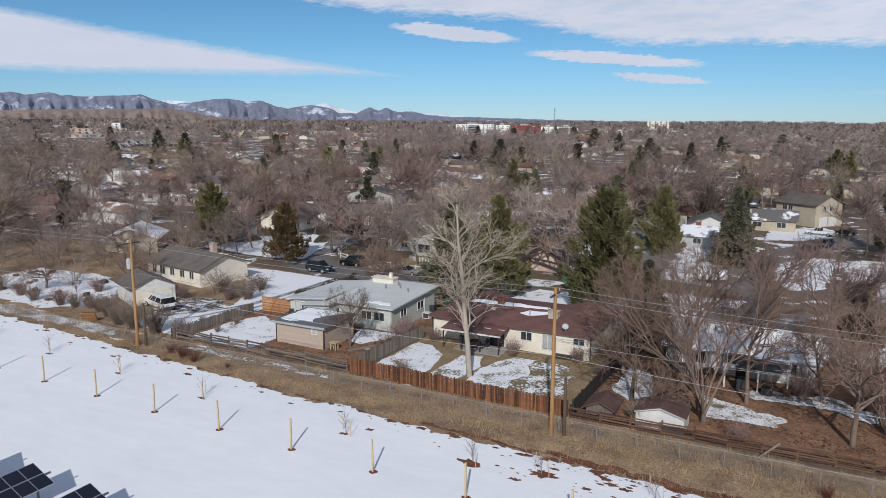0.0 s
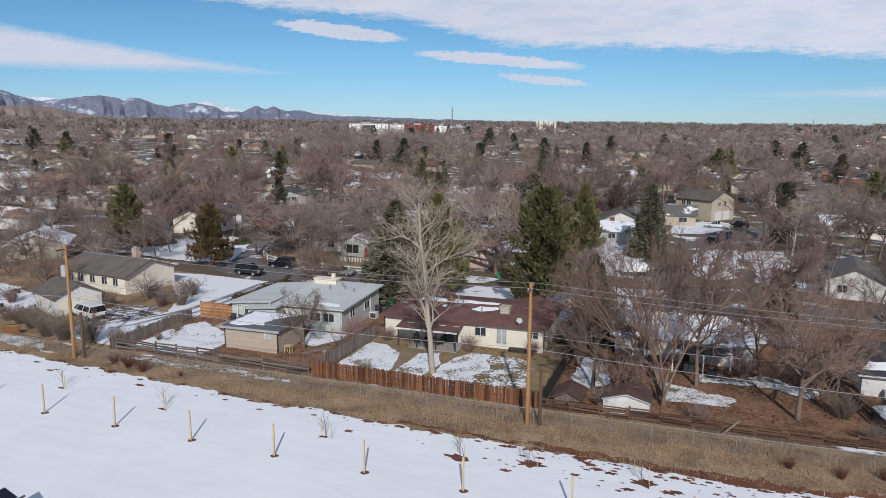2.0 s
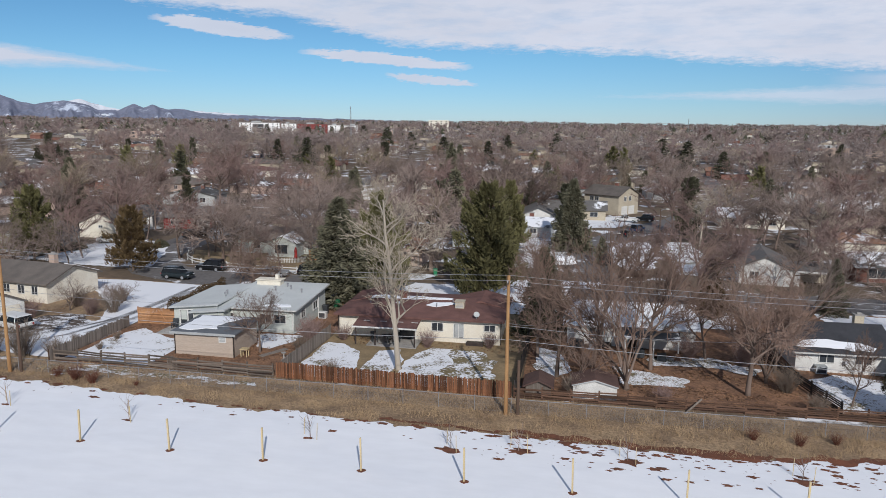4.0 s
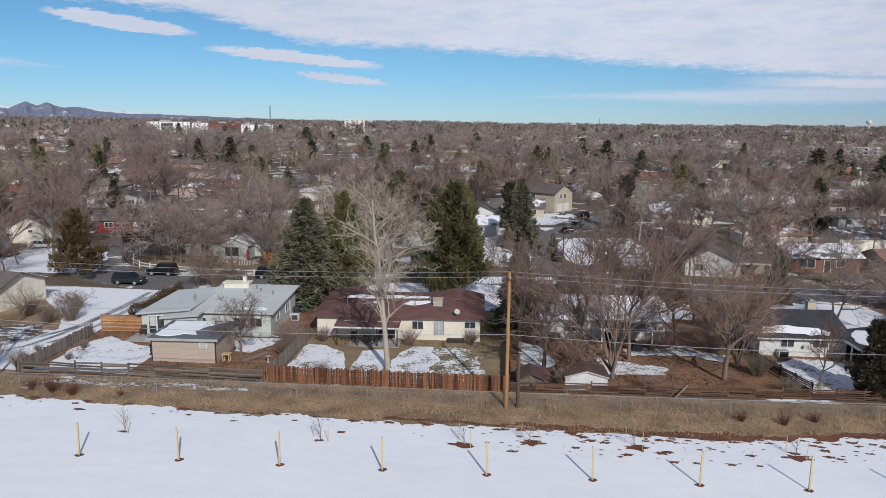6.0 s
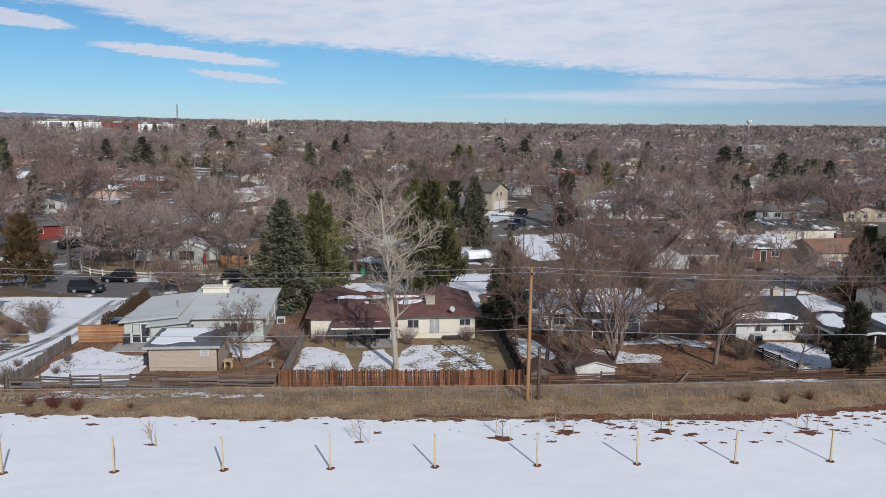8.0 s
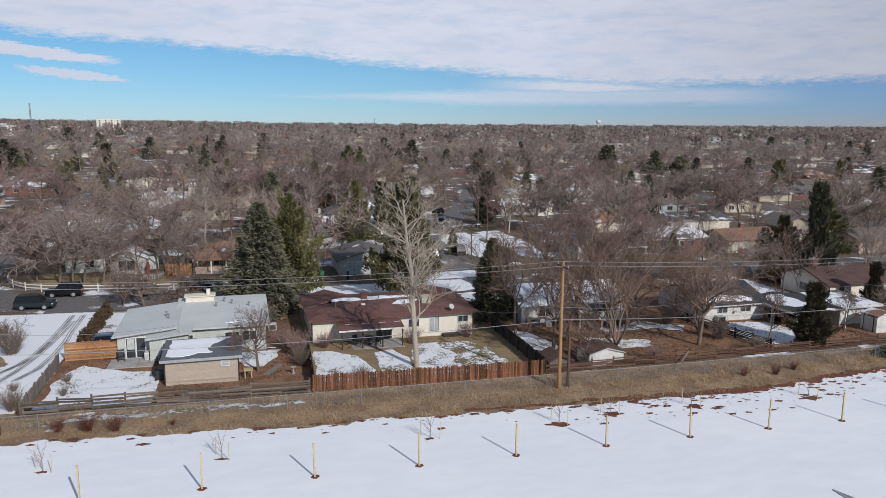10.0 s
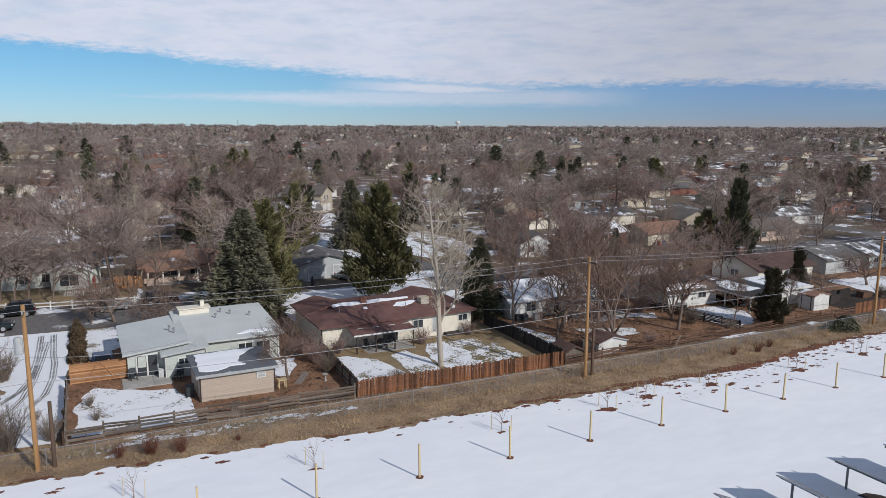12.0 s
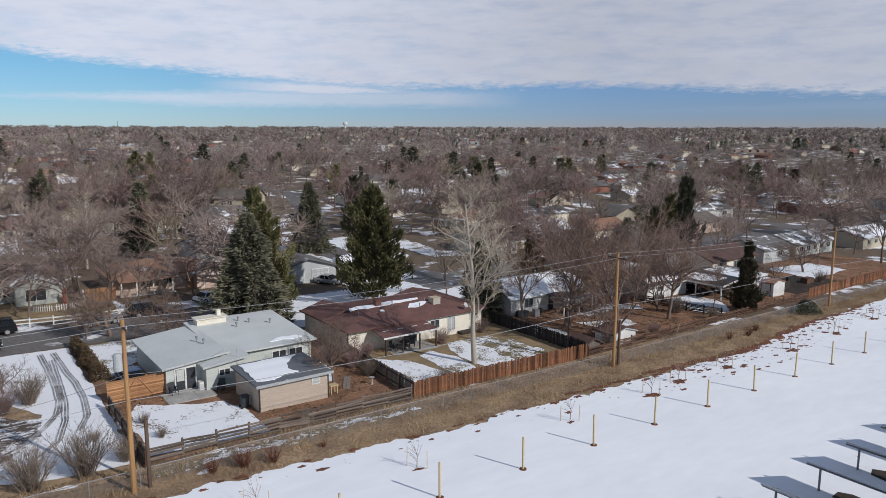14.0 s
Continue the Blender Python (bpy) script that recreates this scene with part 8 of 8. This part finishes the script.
BUSH = [shrub_mesh("twiggy_shrub", 80 + i, 70, m, 1.05, 16) for i, m in enumerate((SHRUB, SHRUB, TWIG_RED))]
RUST = shrub_mesh("twiggy_shrub", 90, 70, mat("rust_red_twigs", (0.16, 0.055, 0.035), (0.10, 0.04, 0.028), 1.0, 0.95), 0.9, 7)
for x, y, h, k, lb in ((-66.8, 54.3, 3.4, 0, "bare brown shrub beside a snowy drive"), (-63.6, 54.5, 3.6, 0, "bare tan shrub by a chain-link fence"), (-69.6, 54.6, 2.8, 0, "bare brown shrub beside a snowy drive"), (-65.0, 70.9, 3.0, 1, "dry tan bush on a snowy verge"), (-67.0, 69.6, 2.2, 2, "bare brown bush beside a snowy drive"), (-73.6, 56.4, 2.4, 0, "bare shrub along a fence"), (-76.2, 57.4, 2.4, 2, "bare shrub along a fence"), (-80.6, 57.2, 2.2, 1, "bare shrub along a fence"), (-92.0, 57.6, 2.4, 2, "bare shrub along a fence"), (-71.2, 55.6, 2.0, 1, "bare shrub along a fence"), (-60.9, 55.4, 2.0, 0, "bare brown shrub at a fence corner"), (-67.0, 76.0, 2.0, 0, "bare bush by a lawn"),
                       (-70.8, 72.5, 2.4, 1, "bare bush before a white house"), (-72.5, 66.5, 2.4, 2, "tangled brown shrub beside a garage"), (-78.5, 57.8, 2.0, 0, "bare shrub along a fence"), (-83.0, 57.0, 2.4, 2, "bare shrub along a fence"), (-88.0, 56.8, 2.2, 0, "bare shrub along a fence"),
                       (-19.6, 67.6, 1.7, 2, "bare shrub against a cream wall"), (-38.0, 64.6, 2.6, 2, "tangle of brown twigs by a dark fence"), (-37.9, 61.6, 2.0, 0, "tangle of brown twigs by a dark fence"), (-39.2, 67.5, 2.2, 2, "brown shrub beside a pale house"), (-35.2, 66.9, 1.8, 2, "rusty shrub by a patio"), (-26.0, 66.4, 1.9, 2, "rusty upright shrub by a patio post"),
                       (-33.0, 56.3, 1.6, 1, "thin bare bush behind a board fence"), (-57.8, 58.0, 0.9, 1, "dry plant stems in a garden bed"), (-58.2, 61.5, 1.0, 1, "dry plant stems in a garden bed"), (0.5, 68.5, 2.6, 2, "brown shrub behind a patio"), (5.8, 68.0, 2.8, 2, "brown shrub at a yard's edge"), (7.8, 61.0, 2.6, 0, "bare brush along a slat fence"), (9.0, 56.4, 1.8, 0, "bare brush by a plank fence"), (-3.4, 55.8, 1.7, 2, "brown shrub at a plank fence"),
                       (-11.0, 56.0, 2.0, 0, "bare brush beside a shed"), (24.0, 64.0, 1.6, 0, "bare shrub by a carport"), (45.0, 61.0, 2.0, 0, "bare brush by a fence"), (-62.0, 60.0, 0.9, 1, "dry weeds beside a drive"), (-85.0, 64.0, 2.2, 2, "brown shrub among clutter"), (-97.0, 58.0, 2.6, 0, "bare shrub along a fence"), (-104.0, 60.0, 2.6, 2, "bare shrub along a fence")):
    o = solid("shrub", BUSH[k], None, lb, "shrub", "bare shrubs", m=pose(x, y, gz(x, y), 0, 0, (x * 53) % 360))
    o.scale = (h, h, h * 0.95)
for x, y, h in ((5.6, 49.4, 1.5), (2.4, 49.8, 1.3), (8.4, 50.2, 1.2), (-54.5, 49.9, 2.0), (-52.6, 49.5, 1.7), (-56.6, 50.3, 1.5), (-48.6, 49.8, 0.7)):
    o = solid("rust_shrub", RUST, None, "low rust-red winter shrub in dry grass", "shrub", "rust shrubs", m=pose(x, y, gz(x, y), 0, 0, (x * 91) % 360))
    o.scale = (h * 0.9, h * 0.9, h * 0.75)


def tuft_mass(name, seed, n, fill, size, material):
    """Many small leaf tufts filling a shape given by fill(rng) -> point."""
    rng = random.Random(seed)
    P0, P1, R = [], [], []
    for i in range(n):
        c = Vector(fill(rng))
        d = Vector((rng.gauss(0, 1), rng.gauss(0, 1), rng.gauss(0.4, 0.8))).normalized() * size * rng.uniform(0.6, 1.3)
        P0.append(c)
        P1.append(c + d)
        R.append(size * 0.3)
    v, t = tubes(P0, P1, R, np.zeros(n), 4)
    return fast_mesh(name, v, t, material)


def hedge_fill(rng):
    y = rng.uniform(0, 13.5)
    w = 0.75 + 0.2 * math.sin(y * 1.3)
    a, r = rng.uniform(0, 3.14), rng.random() ** 0.4
    return (math.cos(a) * r * w, y, math.sin(a) * r * (1.25 + 0.25 * math.sin(y * 0.9 + 1)))


solid("hedge", tuft_mass("hedge", 7, 2600, hedge_fill, 0.22, HEDGE), None, "brown winter hedge along a snowy drive", "hedge", m=pose(-58.9, 73.4, gz(-59, 80)))


def mound_fill(rng):
    a, r = rng.uniform(0, 6.28), rng.random() ** 0.5
    return (math.cos(a) * r * 2.4, math.sin(a) * r * 1.3, (1 - r * r) * 1.3 * rng.uniform(0.3, 1.0))


MOUND = tuft_mass("juniper_shrub", 8, 1100, mound_fill, 0.28, DARK_NEEDLE)
for x, y, lb in ((22.2, 51.5, "low spreading dark juniper at a fence"), (24.8, 52.4, "low spreading dark juniper at a fence"), (-98.5, 104.0, "round dark hedge bush before a house"), (-96.2, 106.6, "round dark hedge bush before a house"), (-84.0, 113.0, "dark low bush on a snowy corner")):
    solid("juniper_shrub", MOUND, None, lb, "shrub", "low junipers", m=pose(x, y, gz(x, y), 0, 0, (x * 31) % 360))


def soil_blob(rng, x, y, r, g):
    n = 17
    k = len(g.v)
    ph = rng.uniform(0, 6.28)
    for i in range(n):
        a = 6.2832 * i / n
        q = r * (0.85 + 0.45 * math.sin(2 * a + ph) * math.sin(3 * a + 2 * ph)) * rng.uniform(0.7, 1.2)
        px, py = x + math.cos(a) * q * 1.5, y + math.sin(a) * q * 0.75
        g.v.append((px, py, gz(px, py) + 0.066))
    g.v.append((x, y, gz(x, y) + 0.075 + 0.05 * r))
    g.f += [(k + i, k + (i + 1) % n, k + n) for i in range(n)]


def edge_y(x):
    for (x0, y0), (x1, y1) in zip(EDGE, EDGE[1:]):
        if x0 <= x <= x1:
            return y0 + (y1 - y0) * (x - x0) / (x1 - x0)
    return 50.0


def saplings():
    first = None
    rng = random.Random(12)
    whip = bare_tree(95, "upright", (7, 3), (3, 2, 1, 1, 1))
    v, t = join([tubes([a[0] for a in q], [a[1] for a in q], [a[2] for a in q], [a[3] for a in q], 4) for q in whip[:2]] + [tubes([a[0] for a in whip[2]], [a[1] for a in whip[2]], [a[2] for a in whip[2]], [0.0] * len(whip[2]), 3)])
    top = v[:, 2].max()
    wm = fast_mesh("whip", v * 2.3 / top, t, TWIG)
    sm = Geo().box(-0.02, 0.02, -0.02, 0.02, -0.1, 1.35).mesh("stake", LUMBER)
    for i, (x, y) in enumerate(((-88, 45.4), (-77.5, 44.8), (-66.9, 44.3), (-56.1, 43.8), (-44.9, 43.1), (-30.2, 43.0), (-19.7, 43.3), (-14.9, 44.0), (-7.3, 44.1), (4.1, 43.6), (15.2, 44.4), (26.4, 45.0), (38, 45.4))):
        ob = thing("sapling", "thin staked bare sapling in thawed soil", "sapling", x, y, rng.uniform(0, 40) - 20, "young staked trees")
        part("whip", wm, TWIG, ob)
        for dx, dy in ((-0.55, 0.5), (0.6, -0.45)):
            part("stake", sm, LUMBER, ob, m=pose(dx, dy, 0, 0, rng.gauss(0, 2), 0))
        g = Geo()
        soil_blob(rng, x, y - 0.2, 0.7 if x > -25 else 0.3, g)
        g.v = [(p - x, q - y, z - gz(x, y)) for p, q, z in g.v]
        part("soil_mound", g, RED_DIRT, ob, "thawed red-brown soil")
    g = Geo()
    for i in range(850):
        if rng.random() < 0.6:
            x = rng.uniform(-18, 36)
            y = edge_y(x) - rng.random() ** 2.0 * 4.2
        else:
            x = rng.uniform(-90, 60)
            y = edge_y(x) + 0.2 - rng.random() ** 2.6 * 3.0
        soil_blob(rng, x, y, 0.03 + 0.36 * rng.random() ** 3.0, g)
    solid("soil_clods", g, RED_DIRT, "scattered patches of thawed soil in snow", "soil", kind="stuff")
    # strips of snow left in the grass
    sheet("snow_patch", [(-59.5, 51.6), (-54, 52.0), (-48, 51.9), (-42, 52.2), (-38, 52.0), (-38.5, 52.6), (-44, 52.9), (-49, 52.7), (-54, 53.0), (-59.5, 52.8)], LAWN_SPECKLED, "long strip of leftover snow beside a plank fence", "snow", lift=0.045, ragged=0.7, step=0.3, seed=91)
    for i in range(16):
        x = rng.uniform(-66, -36) if i < 10 else rng.uniform(-100, -62)
        y = rng.uniform(50.6, 53.4)
        k = rng.uniform(0.3, 1.6)
        sheet("snow_patch", [(x - k, y), (x, y - 0.28), (x + k, y + 0.1), (x + k * 0.3, y + 0.34)], SNOW, "small leftover strip of snow in grass", "snow", lift=0.05, ragged=0.4, step=0.2, seed=i)


saplings()


def prairie_grass():
    rng = np.random.default_rng(6)

    def stand(n, x, y, tall, wide, lean, seed):
        clump = np.array([noise.noise(Vector((a * 0.45, b * 0.7, seed))) + 0.6 * noise.noise(Vector((a * 1.7, b * 1.7, seed + 3))) for a, b in zip(x, y)])
        keep = clump + rng.uniform(-0.35, 0.35, n) > (0.1 if tall > 0.6 else -0.15)
        x, y, clump = x[keep], y[keep], clump[keep]
        n = len(x)
        h = tall * (0.35 + 0.65 * rng.random(n)) * np.clip(0.8 + 0.9 * clump, 0.35, 1.6)
        P0 = np.stack([x, y, np.array([gz(a, b) for a, b in zip(x, y)])], axis=1)
        P1 = P0 + np.stack([rng.normal(0, lean, n) * h, rng.normal(0, lean, n) * h, h], axis=1)
        return blades(P0, P1, np.full(n, wide), seed)

    n = 70000
    x = rng.uniform(-110, 62, n)
    lo = np.array([edge_y(a) for a in x]) + 0.15
    low = stand(n, x, lo + (54.0 - lo) * rng.random(n), 0.42, 0.016, 0.5, 6)
    n = 11000
    x = np.concatenate([rng.uniform(-38, 62, n * 3 // 4), rng.uniform(-110, 62, n - n * 3 // 4)])
    y = np.where(rng.random(n) < 0.5, rng.normal(51.2, 0.5, n), rng.uniform(51.0, 54.0, n))
    tall = stand(n, x, y, 0.85, 0.011, 0.22, 16)
    v, t = join([low, tall])
    solid("prairie_grass", fast_mesh("prairie_grass", v, t, GRASS_BLADE), GRASS_BLADE, "tall dry straw-coloured grass along a fence", "grass", kind="stuff")


prairie_grass()


# ---------------------------------------------------------------- service drops and clutter
for a, b in (((-16.4, 50.6, 7.6), (-18.4, 68.6, 2.7)), ((-16.4, 50.6, 7.6), (-11.9, 71.4, 2.9)), ((-61.5, 50.4, 7.8), (-49.6, 67.6, 3.0)), ((-61.5, 50.4, 7.8), (-72.0, 61.5, 3.0)), ((28.7, 51.6, 7.4), (36.0, 73.6, 3.0)), ((-16.4, 50.6, 7.4), (12.0, 68.0, 2.8))):
    za, zb = gz(a[0], a[1]) + a[2], gz(b[0], b[1]) + b[2]
    pts = [(a[0] + (b[0] - a[0]) * i / 8, a[1] + (b[1] - a[1]) * i / 8, za + (zb - za) * i / 8 - 0.5 * 4 * (i / 8) * (1 - i / 8)) for i in range(9)]
    solid("service_drop", Geo().tube(pts, 0.016, 4), WIRE, "thin service cable from a pole to a house", "cable", "service cables")
lb = thing("tipped_frame", "tipped wooden frame lying in snow by a fence", "frame", -73.6, 54.0, 35)
part("side", Geo().box(-0.8, 0.8, -0.05, 0.05, 0.0, 1.3, pose(0, 0, 0.1, 35)), FENCE_ORANGE, lb)
part("panel", Geo().box(-0.7, 0.7, 0.1, 0.16, 0.05, 1.2, pose(0, 0.2, 0.1, 35)), BROWN_TRIM, lb)
pl = thing("leaning_plank", "grey plank leaning on a plank fence", "plank", -2.0, 53.8, 20)
part("plank", Geo().box(-0.08, 0.08, -0.02, 0.02, 0, 1.9, pose(0, 0, 0, 0, 50, 0)), FENCE_GREY, pl)
for x, y, h, lb2 in ((-1.3, 130.9, 8.4, "thin street lamp pole with a pale head"), (-11.2, 110.5, 6.5, "dark street pole beside a snowy lot")):
    sl = thing("street_lamp", lb2, "street lamp", x + 6, y)
    part("shaft", Geo().tube([(0, 0, 0), (0, 0, h)], [0.12, 0.08], 7), POLE_DARK, sl)
    part("arm", Geo().tube([(0, 0, h - 0.3), (0.5, 0, h), (1.2, 0, h + 0.05)], 0.05, 5), STEEL, sl)
    part("head", Geo().box(0.9, 1.5, -0.14, 0.14, h - 0.02, h + 0.12), WHITE, sl)
rk = random.Random(3)
for i in range(22):
    x, y = rk.uniform(-104, -78), rk.uniform(57, 69)
    w, d, h = rk.uniform(0.3, 1.1), rk.uniform(0.3, 0.9), rk.uniform(0.15, 0.6)
    ob = thing("yard_junk", "weathered box of yard clutter on snow", "clutter", x, y, rk.uniform(0, 90), "yard clutter")
    part("body", Geo().prism([(-w / 2, 0), (w / 2, 0), (w / 2 * 0.9, h), (-w / 2 * 0.8, h * 0.9)], "y", -d / 2, d / 2), rk.choice((FENCE_GREY, BROWN_TRIM, FENCE_DARK, FENCE_ORANGE, STEEL)), ob)


def leaf_litter():
    """Fallen leaves and twigs over the bare yards."""
    rng = np.random.default_rng(8)
    P, R = [], []
    for x0, x1, y0, y1, n in ((-59, -38, 55, 67, 3000), (-15, 30, 55.5, 70, 12000), (-36, -16.5, 66, 68.5, 300), (30, 75, 58.5, 72, 1600), (-105, -61, 55, 74, 2200)):
        for i in range(n):
            x, y = rng.uniform(x0, x1), rng.uniform(y0, y1)
            if -58.5 < x < -50 and 55 < y < 64.5 and rng.random() < 0.95 or -71 < x < -60:
                continue
            if noise.noise(Vector((x * 0.4, y * 0.4, 3))) + rng.uniform(-0.35, 0.35) < 0.0:
                continue
            P.append((x, y, gz(x, y) + 0.03))
            R.append(rng.uniform(0.03, 0.08))
    P, R = np.array(P), np.array(R)
    n = len(P)
    tip = P + np.stack([rng.normal(0, 0.16, n), rng.normal(0, 0.16, n), rng.uniform(0.01, 0.06, n)], axis=1)
    v, t = tubes(P, tip, R, np.zeros(n), 3)
    m = mat("fallen_leaves", (0.30, 0.17, 0.095), (0.15, 0.09, 0.055), 1.3, 0.95, coords="World", grit=0.5, fine=6.0)
    solid("leaf_litter", fast_mesh("leaf_litter", v, t, m), m, "brown fallen leaves and twigs on bare soil", "leaf litter", kind="stuff")


leaf_litter()
tr = thing("covered_trailer", "low trailer under a thick cover of snow", "trailer", -12.6, 113.2, 20)
part("bed", Geo().box(-2.0, 2.0, -1.0, 1.0, 0.45, 0.75).tube([(-2.0, 0, 0.6), (-3.1, 0, 0.5)], 0.06, 6), DARK_TRIM, tr)
for sx2 in (-1.05, 1.05):
    wheel = part("tyre", Geo().tube([(0.2, sx2 - 0.1, 0.32), (0.2, sx2 + 0.1, 0.32)], 0.32, 12), RUBBER, tr)
cover = Geo()
cover.prism([(-1.05, 0.75), (1.05, 0.75), (1.12, 1.2), (0.8, 1.75), (0.1, 2.0), (-0.7, 1.85), (-1.1, 1.3)], "x", -2.05, 1.9)
cover.prism([(-0.8, 0.8), (0.8, 0.8), (0.7, 1.5), (0.0, 1.7), (-0.7, 1.4)], "x", 1.9, 2.3)
part("snow_cover", cover, SNOW, tr, "thick rounded snow")


# ---------------------------------------------------------------- loose things in the yards behind the plank fence
for i, (x, y, w, d, h, m, lb, ct) in enumerate((
        (-4.4, 68.2, 1.1, 0.6, 0.9, PLASTIC_DARK, "dark covered grill on a patio", "grill"), (-2.2, 67.6, 0.9, 0.9, 0.7, PLASTIC_DARK, "black garden crate on a patio", "crate"), (-0.6, 68.0, 0.6, 0.6, 0.8, FENCE_DARK, "brown wooden planter on a patio", "planter"),
        (-10.6, 70.4, 1.6, 0.7, 0.8, PLASTIC_DARK, "dark storage box against a white house", "storage box"), (-9.0, 69.6, 0.7, 0.7, 1.0, STEEL, "grey metal drum beside a white house", "drum"), (-7.6, 70.6, 1.2, 0.5, 0.6, FENCE_BLACK, "stack of dark boards by a wall", "boards"),
        (21.0, 69.2, 1.4, 0.8, 0.9, PLASTIC_DARK, "dark workbench under a carport", "workbench"), (25.0, 69.0, 1.8, 0.9, 1.1, FENCE_DARK, "brown cabinet under a carport", "cabinet"), (26.6, 67.4, 1.2, 0.9, 0.8, STEEL, "grey machine under a carport", "machine"),
        (34.6, 61.0, 2.6, 0.3, 1.2, FENCE_BLACK, "dark tarp hung on a yard frame", "tarp"), (38.6, 62.4, 2.8, 0.4, 1.4, FENCE_BLACK, "dark tarp hung on a yard frame", "tarp"), (42.4, 61.8, 1.8, 1.2, 0.9, FENCE_DARK, "brown woodpile by a fence", "woodpile"))):
    ob = thing("yard_" + ct.replace(" ", "_"), lb, ct, x, y, (x * 29) % 24 - 12)
    part("body", Geo().prism([(-w / 2, 0.05), (w / 2, 0.05), (w / 2 * 0.96, h * 0.92), (w / 2 * 0.9, h), (-w / 2 * 0.9, h), (-w / 2 * 0.96, h * 0.92)], "y", -d / 2, d / 2), m, ob)
    for a in (-1, 1):
        part("foot", Geo().box(a * w * 0.4 - 0.05, a * w * 0.4 + 0.05, -d / 2 + 0.02, d / 2 - 0.02, -0.1, 0.05), FENCE_BLACK, ob)
vehicle("sedan", "dark sedan under an open carport", 20.8, 66.6, 90, CHAR)
